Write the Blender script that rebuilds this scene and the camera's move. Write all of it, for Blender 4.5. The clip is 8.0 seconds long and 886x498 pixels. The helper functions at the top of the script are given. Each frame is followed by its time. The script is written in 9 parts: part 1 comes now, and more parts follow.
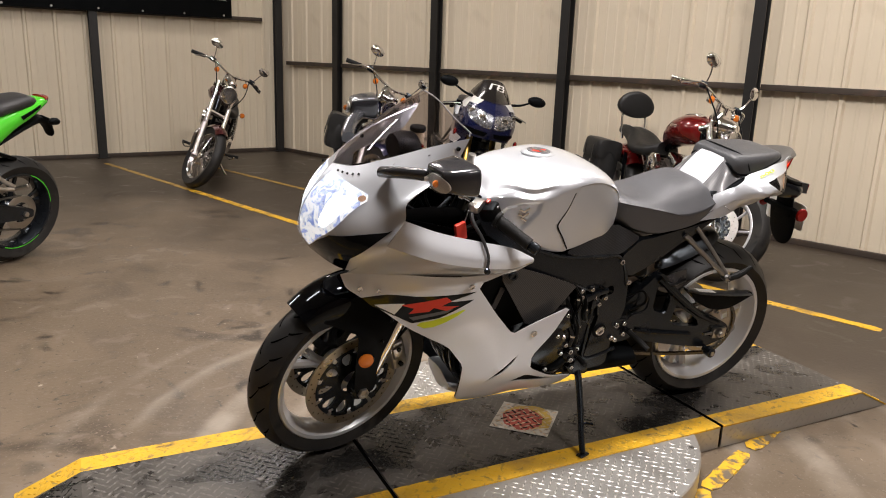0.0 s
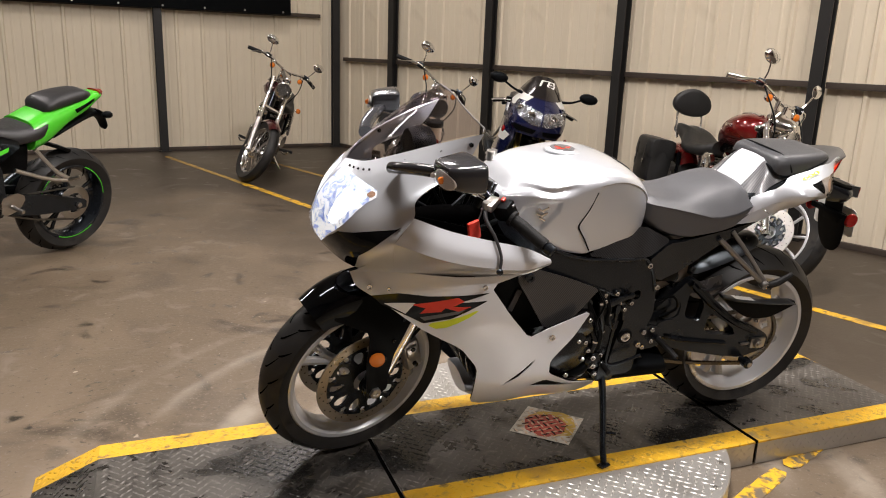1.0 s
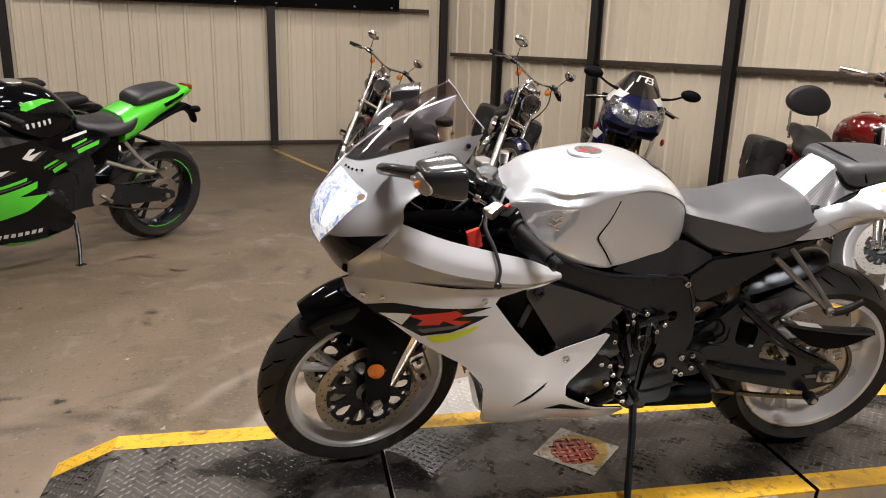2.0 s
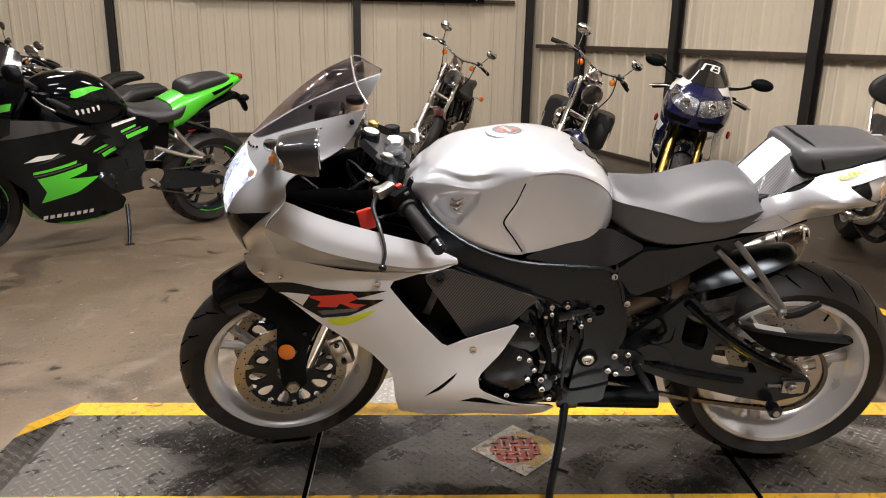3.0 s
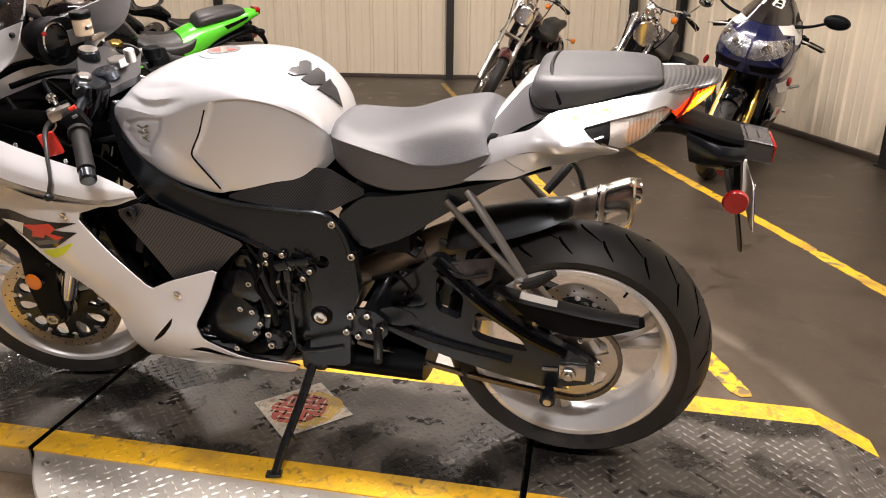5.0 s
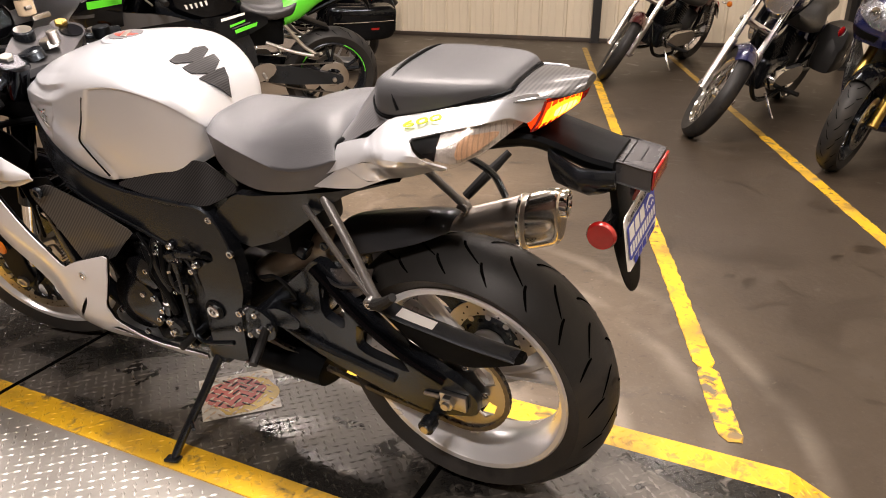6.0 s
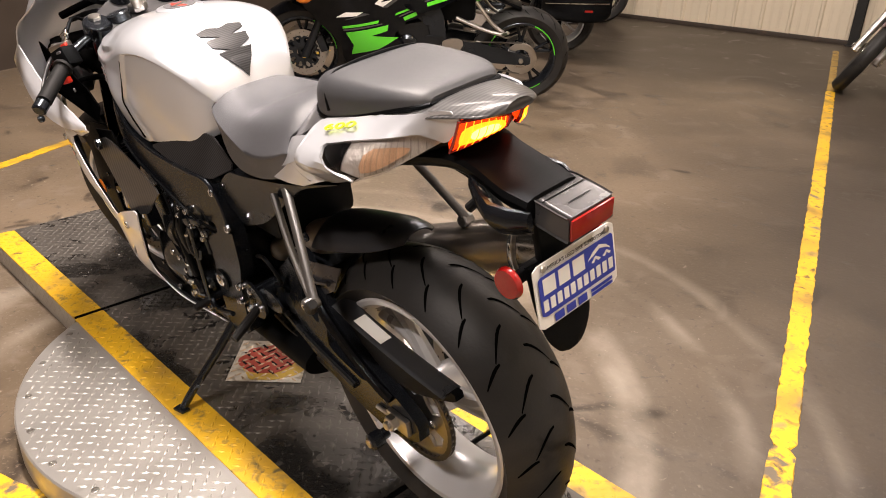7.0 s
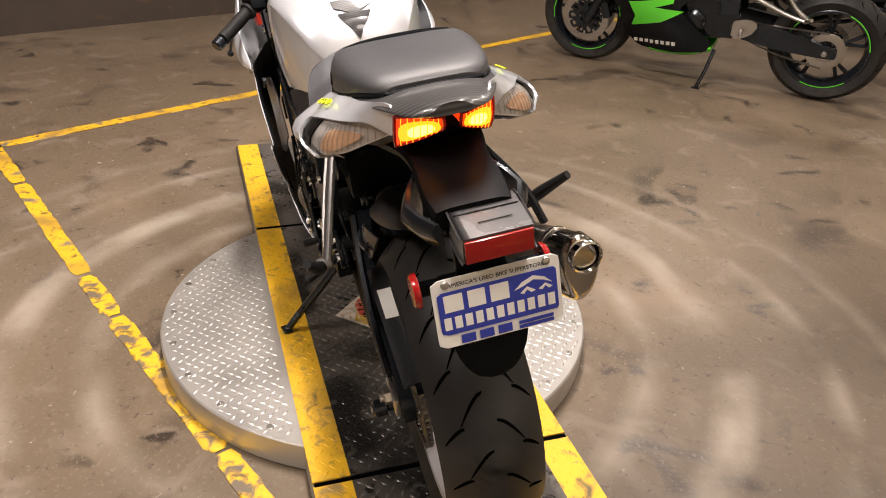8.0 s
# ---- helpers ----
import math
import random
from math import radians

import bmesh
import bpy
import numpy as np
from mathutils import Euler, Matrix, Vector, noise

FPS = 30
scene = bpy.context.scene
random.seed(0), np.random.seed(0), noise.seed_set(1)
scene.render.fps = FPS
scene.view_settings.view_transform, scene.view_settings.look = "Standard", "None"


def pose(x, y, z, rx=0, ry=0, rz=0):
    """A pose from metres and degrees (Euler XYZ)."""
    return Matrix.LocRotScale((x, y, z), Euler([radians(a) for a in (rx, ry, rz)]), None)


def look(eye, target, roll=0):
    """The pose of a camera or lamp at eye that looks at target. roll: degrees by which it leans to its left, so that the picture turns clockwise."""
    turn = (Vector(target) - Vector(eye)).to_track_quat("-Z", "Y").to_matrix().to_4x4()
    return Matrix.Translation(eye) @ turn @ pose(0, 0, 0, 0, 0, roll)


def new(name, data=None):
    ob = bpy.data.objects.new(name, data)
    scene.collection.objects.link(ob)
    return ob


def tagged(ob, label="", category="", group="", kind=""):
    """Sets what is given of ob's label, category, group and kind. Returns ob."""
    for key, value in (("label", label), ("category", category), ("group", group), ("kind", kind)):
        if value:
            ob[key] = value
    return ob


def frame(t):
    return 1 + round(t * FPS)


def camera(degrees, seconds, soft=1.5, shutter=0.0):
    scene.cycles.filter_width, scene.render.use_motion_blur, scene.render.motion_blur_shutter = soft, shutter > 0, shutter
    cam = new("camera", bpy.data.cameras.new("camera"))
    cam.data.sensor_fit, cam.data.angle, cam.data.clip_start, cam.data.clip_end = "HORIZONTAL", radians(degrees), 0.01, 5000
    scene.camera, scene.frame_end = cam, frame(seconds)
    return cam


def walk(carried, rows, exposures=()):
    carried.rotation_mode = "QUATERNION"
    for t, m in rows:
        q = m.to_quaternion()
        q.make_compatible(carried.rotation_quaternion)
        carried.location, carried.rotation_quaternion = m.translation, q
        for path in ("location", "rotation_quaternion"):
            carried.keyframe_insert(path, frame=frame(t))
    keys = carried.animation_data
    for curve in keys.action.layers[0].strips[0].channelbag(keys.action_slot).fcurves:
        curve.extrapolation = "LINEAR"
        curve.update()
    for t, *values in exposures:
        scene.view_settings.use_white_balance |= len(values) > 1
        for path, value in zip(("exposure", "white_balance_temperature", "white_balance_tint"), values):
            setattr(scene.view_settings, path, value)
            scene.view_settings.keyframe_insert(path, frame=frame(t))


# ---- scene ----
cam = camera(61.3, 8.0, 1.0)
PATH = [
    (0, (1.516, 2.015, 1.312), (0.617, 0.299, 0.815), 2.0),
    (0.5, (1.459, 2.035, 1.308), (0.612, 0.294, 0.808), 2.1),
    (1, (1.372, 2.019, 1.305), (0.623, 0.235, 0.796), 2.1),
    (1.5, (1.218, 1.97, 1.295), (0.616, 0.134, 0.778), 2.1),
    (1.7, (1.151, 1.964, 1.312), (0.617, 0.109, 0.787), 1.9),
    (2.8, (0.585, 2.016, 1.278), (0.41, 0.096, 0.742), 1.3),
    (3, (0.48, 1.992, 1.269), (0.364, 0.072, 0.722), 1.0),
    (3.5, (0.258, 1.929, 1.255), (0.25, 0.011, 0.685), 0.7),
    (4, (-0.005, 1.88, 1.241), (0.077, -0.026, 0.64), 0.6),
    (4.5, (-0.288, 1.837, 1.224), (-0.106, -0.05, 0.585), 0.5),
    (5, (-0.546, 1.712, 1.2), (-0.231, -0.142, 0.519), 0.6),
    (5.2, (-0.642, 1.649, 1.207), (-0.262, -0.187, 0.511), 0.7),
    (6.3, (-1.227, 1.279, 1.259), (-0.342, -0.325, 0.457), 0.3),
    (6.5, (-1.294, 1.219, 1.244), (-0.324, -0.337, 0.446), 1.2),
    (7, (-1.43, 0.991, 1.282), (-0.192, -0.331, 0.433), 1.9),
    (7.5, (-1.578, 0.768, 1.313), (-0.09, -0.225, 0.417), 2.5),
    (8, (-1.67, 0.522, 1.339), (-0.036, -0.095, 0.364), 3.1),
]
walk(cam, [(t, look(eye, target, roll)) for t, eye, target, roll in PATH], [(0, -0.10, 6500, 10), (1.5, -0.03, 6500, 10), (3.5, 0.14, 6500, 10), (4.5, 0.38, 6700, 12), (5.2, 0.44, 6900, 14), (6.5, 0.42, 7100, 15), (7.0, 0.34, 7100, 15), (8.0, 0.10, 7000, 14)])

# ---- light: lamps under the ceiling of a closed hall ----
world = bpy.data.worlds.new("world")
scene.world = world
world.use_nodes = True
world.node_tree.nodes["Background"].inputs[0].default_value = (0.9, 0.8, 0.65, 1)
world.node_tree.nodes["Background"].inputs[1].default_value = 0.004
scene.view_settings.exposure = 0.0

LAMPS = [(0.35, 0.05, 4.3, 240), (-2.7, 0.2, 4.3, 76), (2.5, -1.6, 4.3, 30), (0.3, -3.2, 4.3, 56), (3.8, -4.6, 4.3, 80), (-0.3, -6.0, 4.3, 34), (-0.8, 3.4, 4.3, 150)]
LAMP_COLOUR = (1.0, 0.932, 0.905)

# ---- materials ----
def material(name, colour, rough=0.5, metal=0.0, vary=0.12, scale=8.0, bump=0.0, bump_scale=60.0, coat=0.0, random_tint=0.0, spec=0.5, rough_vary=0.1):
    """A surface with colour and gloss varied at two scales and a fine relief."""
    m = bpy.data.materials.new(name)
    m.use_nodes = True
    n, l = m.node_tree.nodes, m.node_tree.links
    b = n["Principled BSDF"]
    b.inputs["Metallic"].default_value = metal
    b.inputs["Coat Weight"].default_value = coat
    b.inputs["Coat Roughness"].default_value = 0.06
    b.inputs["Specular IOR Level"].default_value = spec
    co = n.new("ShaderNodeTexCoord")
    big = n.new("ShaderNodeTexNoise")
    big.inputs["Scale"].default_value, big.inputs["Detail"].default_value = scale, 6
    l.new(co.outputs["Object"], big.inputs["Vector"])
    fine = n.new("ShaderNodeTexNoise")
    fine.inputs["Scale"].default_value, fine.inputs["Detail"].default_value = bump_scale, 4
    l.new(co.outputs["Object"], fine.inputs["Vector"])
    mix = n.new("ShaderNodeMix")
    mix.data_type = "RGBA"
    mix.inputs["A"].default_value = (*[c * (1 - vary) for c in colour], 1)
    mix.inputs["B"].default_value = (*[min(1, c * (1 + vary)) for c in colour], 1)
    l.new(big.outputs["Fac"], mix.inputs["Factor"])
    out = mix.outputs["Result"]
    if random_tint:
        info, hsv = n.new("ShaderNodeObjectInfo"), n.new("ShaderNodeHueSaturation")
        rng = n.new("ShaderNodeMapRange")
        rng.inputs["To Min"].default_value, rng.inputs["To Max"].default_value = 1 - random_tint, 1 + random_tint
        l.new(info.outputs["Random"], rng.inputs["Value"])
        l.new(rng.outputs["Result"], hsv.inputs["Value"])
        l.new(out, hsv.inputs["Color"])
        out = hsv.outputs["Color"]
    l.new(out, b.inputs["Base Color"])
    rr = n.new("ShaderNodeMapRange")
    rr.inputs["To Min"].default_value, rr.inputs["To Max"].default_value = max(0.02, rough - rough_vary), min(1, rough + rough_vary)
    l.new(big.outputs["Fac"], rr.inputs["Value"])
    l.new(rr.outputs["Result"], b.inputs["Roughness"])
    if bump:
        bp = n.new("ShaderNodeBump")
        bp.inputs["Strength"].default_value, bp.inputs["Distance"].default_value = bump, 0.002
        l.new(fine.outputs["Fac"], bp.inputs["Height"])
        l.new(bp.outputs["Normal"], b.inputs["Normal"])
    return m


def stained(m, colour, scale, low, high, rough=None, detail=8.0, distort=0.6):
    """Lays blotches of another colour over a material, with edges of their own."""
    n, l = m.node_tree.nodes, m.node_tree.links
    b = n["Principled BSDF"]
    co, tex, ramp, mix = n.new("ShaderNodeTexCoord"), n.new("ShaderNodeTexNoise"), n.new("ShaderNodeMapRange"), n.new("ShaderNodeMix")
    tex.inputs["Scale"].default_value, tex.inputs["Detail"].default_value, tex.inputs["Distortion"].default_value = scale, detail, distort
    l.new(co.outputs["Object"], tex.inputs["Vector"])
    ramp.inputs["From Min"].default_value, ramp.inputs["From Max"].default_value = low, high
    l.new(tex.outputs["Fac"], ramp.inputs["Value"])
    mix.data_type = "RGBA"
    old = b.inputs["Base Color"].links[0].from_socket
    l.new(old, mix.inputs["A"])
    mix.inputs["B"].default_value = (*colour, 1)
    l.new(ramp.outputs["Result"], mix.inputs["Factor"])
    l.new(mix.outputs["Result"], b.inputs["Base Color"])
    if rough is not None:
        r = n.new("ShaderNodeMix")
        l.new(b.inputs["Roughness"].links[0].from_socket, r.inputs["A"])
        r.inputs["B"].default_value = rough
        l.new(ramp.outputs["Result"], r.inputs["Factor"])
        l.new(r.outputs["Result"], b.inputs["Roughness"])
    return m


def striped(name, dark, light, pitch, turn, rough=0.35, coat=0.3):
    """Fine slanting stripes, as printed or woven carbon shows them."""
    m = material(name, dark, rough, coat=coat)
    n, l = m.node_tree.nodes, m.node_tree.links
    b = n["Principled BSDF"]
    co, mp, wv, mix = n.new("ShaderNodeTexCoord"), n.new("ShaderNodeMapping"), n.new("ShaderNodeTexWave"), n.new("ShaderNodeMix")
    mp.inputs["Rotation"].default_value = turn
    wv.inputs["Scale"].default_value = 0.314 / pitch
    wv.inputs["Distortion"].default_value = 0.15
    l.new(co.outputs["Object"], mp.inputs["Vector"])
    l.new(mp.outputs["Vector"], wv.inputs["Vector"])
    mix.data_type = "RGBA"
    mix.inputs["A"].default_value, mix.inputs["B"].default_value = (*dark, 1), (*light, 1)
    l.new(wv.outputs["Fac"], mix.inputs["Factor"])
    l.new(mix.outputs["Result"], b.inputs["Base Color"])
    return m


def glowing(name, colour, strength, base=(0.8, 0.8, 0.8)):
    m = material(name, base, 0.2)
    b = m.node_tree.nodes["Principled BSDF"]
    b.inputs["Emission Color"].default_value = (*colour, 1)
    b.inputs["Emission Strength"].default_value = strength
    return m


def glass(name, tint, gloss=0.9):
    """Clear or smoked sheet: see-through, with a sheen that grows at grazing angles."""
    m = bpy.data.materials.new(name)
    m.use_nodes = True
    n, l = m.node_tree.nodes, m.node_tree.links
    n.remove(n["Principled BSDF"])
    tr, gl, fr, mx = n.new("ShaderNodeBsdfTransparent"), n.new("ShaderNodeBsdfGlossy"), n.new("ShaderNodeLayerWeight"), n.new("ShaderNodeMixShader")
    tr.inputs[0].default_value = (*tint, 1)
    gl.inputs["Color"].default_value = (gloss, gloss, gloss, 1)
    gl.inputs["Roughness"].default_value = 0.03
    fr.inputs["Blend"].default_value = 0.5
    pw, ad = n.new("ShaderNodeMath"), n.new("ShaderNodeMath")
    pw.operation, ad.operation = "POWER", "MULTIPLY_ADD"
    pw.inputs[1].default_value = 4.0
    ad.inputs[1].default_value, ad.inputs[2].default_value = 0.22, 0.05
    l.new(fr.outputs["Facing"], pw.inputs[0])
    l.new(pw.outputs[0], ad.inputs[0])
    l.new(ad.outputs[0], mx.inputs[0])
    l.new(tr.outputs[0], mx.inputs[1])
    l.new(gl.outputs[0], mx.inputs[2])
    l.new(mx.outputs[0], n["Material Output"].inputs["Surface"])
    return m


SILVER = material("silver_paint", (0.70, 0.73, 0.775), 0.31, 0.52, 0.03, 3, coat=0.8, bump=0.03, bump_scale=900, rough_vary=0.04)
WHITE = material("pearl_white_paint", (0.78, 0.81, 0.86), 0.3, 0.05, 0.02, 3, coat=0.8, rough_vary=0.04)
BLACK_GLOSS = material("black_gloss_paint", (0.0022, 0.0023, 0.003), 0.06, 0.0, 0.2, 3, coat=0.0, spec=0.34, rough_vary=0.03)
BLACK_SATIN = material("black_satin_metal", (0.0082, 0.0095, 0.0120), 0.25, 0.0, 0.2, 6, bump=0.08, bump_scale=300, spec=0.55)
BLACK_PLASTIC = material("black_plastic", (0.0030, 0.0031, 0.0034), 0.44, 0.0, 0.25, 9, bump=0.12, bump_scale=500, spec=0.10)
GREY_PLASTIC = material("grey_plastic", (0.12, 0.12, 0.125), 0.42, 0.0, 0.12, 9, bump=0.1, bump_scale=500)
ENGINE_BLACK = material("engine_black", (0.0062, 0.0067, 0.0078), 0.19, 0.0, 0.3, 14, bump=0.15, bump_scale=220, spec=0.5)
RUBBER = stained(stained(material("tyre_rubber", (0.0185, 0.0180, 0.0175), 0.48, 0.0, 0.3, 18, bump=0.2, bump_scale=160, spec=0.28), (0.036, 0.033, 0.029), 6, 0.52, 0.75), (0.009, 0.009, 0.009), 9, 0.62, 0.70, 0.3)
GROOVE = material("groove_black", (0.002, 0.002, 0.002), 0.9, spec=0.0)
GRIP_RUBBER = material("grip_rubber", (0.012, 0.012, 0.012), 0.6, bump=0.3, bump_scale=350, spec=0.2)
SEAT_GREY = material("grey_seat_vinyl", (0.078, 0.080, 0.087), 0.42, 0.0, 0.08, 12, bump=0.35, bump_scale=700, spec=0.6)
PILLION_GREY = material("dark_grey_vinyl", (0.055, 0.057, 0.062), 0.40, 0.0, 0.1, 12, bump=0.3, bump_scale=700, spec=0.6)
SEAT_DARK = material("dark_seat_vinyl", (0.022, 0.022, 0.023), 0.40, 0.0, 0.12, 12, bump=0.3, bump_scale=700)
CHROME = material("chrome", (0.82, 0.82, 0.82), 0.1, 1.0, 0.05, 10, rough_vary=0.05)
STEEL = material("bare_steel", (0.5, 0.48, 0.45), 0.32, 1.0, 0.15, 20, bump=0.05, bump_scale=300)
RIM_SILVER = material("silver_wheel_paint", (0.66, 0.67, 0.69), 0.3, 0.45, 0.06, 10, coat=0.4)
BRUSHED = material("brushed_titanium", (0.52, 0.47, 0.42), 0.3, 1.0, 0.1, 9, bump=0.06, bump_scale=200)
DISC_BRONZE = material("brake_disc_bronze", (0.48, 0.42, 0.32), 0.30, 0.85, 0.12, 16)
CHAIN_DARK = material("chain_steel", (0.17, 0.16, 0.145), 0.36, 0.9, 0.35, 40)
CARBON = striped("carbon_film", (0.009, 0.009, 0.0095), (0.046, 0.046, 0.048), 0.0048, (0, 0.7, 0), 0.38, 0.15)
DUCT_CARBON = striped("duct_carbon_film", (0.020, 0.020, 0.021), (0.075, 0.074, 0.073), 0.0060, (0, 0.7, 0), 0.36, 0.25)
CARBON.node_tree.nodes["Principled BSDF"].inputs["Specular IOR Level"].default_value = 0.25
BOLT = material("bright_bolt", (0.72, 0.72, 0.72), 0.16, 1.0, 0.1, 40)
GREY_CARBON = striped("grey_carbon_film", (0.085, 0.085, 0.09), (0.15, 0.15, 0.157), 0.0042, (0, 0.7, 0.2))
ORANGE = material("amber_plastic", (0.75, 0.2, 0.02), 0.22, 0.0, 0.1, 30, coat=0.5)
RED_PLASTIC = material("red_plastic", (0.30, 0.008, 0.007), 0.2, 0.0, 0.2, 60, coat=0.5)
RED_PAINT = material("red_decal", (0.75, 0.045, 0.025), 0.35)
LIME = material("lime_decal", (0.72, 0.85, 0.03), 0.35)
LIME_GREEN = material("lime_green_paint", (0.08, 0.62, 0.03), 0.25, 0.0, 0.04, 4, coat=0.7)
BLUE_PAINT = material("deep_blue_paint", (0.008, 0.012, 0.06), 0.2, 0.2, 0.1, 4, coat=0.8)
RED_WINE = material("candy_red_paint", (0.16, 0.006, 0.006), 0.18, 0.3, 0.1, 4, coat=1.0)
MAROON = material("dark_maroon_paint", (0.06, 0.008, 0.01), 0.18, 0.2, 0.1, 4, coat=1.0)
LEATHER = material("black_leather", (0.012, 0.012, 0.012), 0.45, 0.0, 0.25, 14, bump=0.35, bump_scale=260)
SMOKE = glass("smoked_acrylic", (0.83, 0.80, 0.81))
DARK_SMOKE = material("dark_screen", (0.015, 0.013, 0.013), 0.15, coat=0.6)
CLEAR = glass("clear_lens", (0.92, 0.93, 0.95))
MIRROR = material("mirror_glass", (0.85, 0.85, 0.85), 0.03, 1.0, 0.01, rough_vary=0.01)
PLATE_WHITE = material("plate_white", (0.8, 0.79, 0.75), 0.4)
PLATE_BOX = material("plate_box_plastic", (0.05, 0.05, 0.052), 0.28, 0.0, 0.15, 20, bump=0.08, bump_scale=300)
PLATE_BLUE = material("plate_blue", (0.03, 0.05, 0.36), 0.35)
HUGGER = material("hugger_plastic", (0.019, 0.019, 0.021), 0.30, 0.0, 0.2, 9, bump=0.1, bump_scale=400, spec=0.9)
FACET_GREY = material("grey_facet_plastic", (0.055, 0.055, 0.060), 0.28, 0.2, 0.2, 9, bump=0.1, bump_scale=400, spec=0.9)
CAP_POLISH = material("polished_end_cap", (0.60, 0.57, 0.52), 0.17, 1.0, 0.08, 12, rough_vary=0.06)
LINK_TAUPE = material("heat_tinted_steel", (0.40, 0.36, 0.30), 0.45, 0.45, 0.18, 14, bump=0.1, bump_scale=180)
MIRROR_HOUSING = material("mirror_housing", (0.032, 0.033, 0.037), 0.15, 0.1, 0.2, 6, spec=0.6, coat=0.5)
SCREEN_EDGE = material("screen_rim", (0.20, 0.19, 0.19), 0.3, 0.0, 0.1, 20)
HANGER_GREY = material("grey_hanger_alloy", (0.21, 0.205, 0.20), 0.36, 0.7, 0.15, 20, bump=0.1, bump_scale=250)
YOKE = material("grey_cast_alloy", (0.07, 0.07, 0.073), 0.32, 0.6, 0.15, 20, bump=0.1, bump_scale=250)
AMBER_PALE = material("amber_bulb", (0.72, 0.44, 0.27), 0.3, 0.0, 0.3, 60, coat=0.3, bump=0.4, bump_scale=160)
SIGNAL_BOWL = material("signal_bowl", (0.70, 0.66, 0.62), 0.32, 0.4, 0.25, 60, bump=0.8, bump_scale=160)
LAMP_BOWL = material("lamp_bowl", (0.50, 0.50, 0.50), 0.26, 0.8, 0.35, 40, bump=0.5, bump_scale=90)
GOLD = material("gold_anodised", (0.6, 0.4, 0.1), 0.3, 1.0)
TANK_PLASTIC = material("brake_fluid", (0.74, 0.60, 0.42), 0.25)
for blackish in (BLACK_GLOSS, BLACK_SATIN, BLACK_PLASTIC, ENGINE_BLACK, HUGGER):
    blackish.node_tree.nodes["Principled BSDF"].inputs["Specular Tint"].default_value = (0.78, 0.90, 1.0, 1)  # cooler light put into the reflections, against the warm surroundings


# ---- shapes ----
def join(*bms):
    """One bmesh out of several."""
    a = bms[0]
    for b in bms[1:]:
        me = bpy.data.meshes.new("joined")
        b.to_mesh(me)
        a.from_mesh(me)
        b.free()
        bpy.data.meshes.remove(me)
    return a


def moved(bm, m):
    bmesh.ops.transform(bm, matrix=m, verts=bm.verts)
    return bm


def mirrored(bm):
    """The same on the other side of the plane y = 0."""
    c = bm.copy()
    bmesh.ops.scale(c, vec=(1, -1, 1), verts=c.verts)
    bmesh.ops.reverse_faces(c, faces=c.faces)
    return c


def mesh_of(name, bm, sharp=35, smooth=True):
    me = bpy.data.meshes.new(name)
    bm.to_mesh(me)
    bm.free()
    if smooth:
        me.shade_smooth()
        me.set_sharp_from_angle(angle=radians(sharp))
    return me


def part(name, bm, mat, parent, label="", sharp=35, smooth=True):
    """Links a bmesh as one mesh under a thing or a part."""
    me = bm if isinstance(bm, bpy.types.Mesh) else mesh_of(name, bm, sharp, smooth)
    if mat and not me.materials:
        me.materials.append(mat)
    ob = new(name, me)
    ob.parent = parent
    if label:
        tagged(ob, label)
    return ob


def thing(name, m, label, category, group="", kind=""):
    """An Empty at a thing's base that parents its parts."""
    ob = new(name)
    ob.empty_display_size = 0.1
    ob.matrix_basis = m
    return tagged(ob, label, category, group, kind)


def solid(name, bm, mat, label, category, m=None, group="", kind="", sharp=35):
    """A thing that is one mesh."""
    me = mesh_of(name, bm, sharp)
    me.materials.append(mat)
    ob = new(name, me)
    if m is not None:
        ob.matrix_basis = m
    return tagged(ob, label, category, group, kind)


def curve(pts, n=6):
    """Points on a smooth line through the given ones."""
    p = [Vector(q) for q in pts]
    if len(p) < 3 or n < 2:
        return p
    e = [2 * p[0] - p[1]] + p + [2 * p[-1] - p[-2]]
    out = []
    for i in range(1, len(e) - 2):
        for k in range(n):
            t = k / n
            a, b, c, d = e[i - 1:i + 3]
            out.append(0.5 * (2 * b + (c - a) * t + (2 * a - 5 * b + 4 * c - d) * t * t + (3 * b - a - 3 * c + d) * t ** 3))
    return out + [p[-1]]


def tube(pts, r, n=10, res=6, cap=True, flat=1.0):
    """A round bar along a smooth line; r may be a list, one radius a given point."""
    line = curve(pts, res if len(pts) > 2 else 1)
    if isinstance(r, (list, tuple)):
        k = len(r) - 1
        rad = [r[min(k, int(i * k / (len(line) - 1)))] * (1 - (i * k / (len(line) - 1)) % 1) + r[min(k, int(i * k / (len(line) - 1)) + 1)] * ((i * k / (len(line) - 1)) % 1) for i in range(len(line))]
    else:
        rad = [r] * len(line)
    bm, rings = bmesh.new(), []
    d = (line[1] - line[0]).normalized()
    up = d.orthogonal().normalized()
    for i, p in enumerate(line):
        d2 = (line[min(i + 1, len(line) - 1)] - line[max(i - 1, 0)]).normalized()
        up = (up - d2 * up.dot(d2)).normalized()
        side = d2.cross(up)
        rings.append([bm.verts.new(p + rad[i] * (math.cos(a) * up + flat * math.sin(a) * side)) for a in [2 * math.pi * k / n for k in range(n)]])
    for a, b in zip(rings, rings[1:]):
        for k in range(n):
            bm.faces.new((a[k], a[(k + 1) % n], b[(k + 1) % n], b[k]))
    if cap:
        bm.faces.new(rings[0][::-1])
        bm.faces.new(rings[-1])
    bmesh.ops.recalc_face_normals(bm, faces=bm.faces)
    return bm


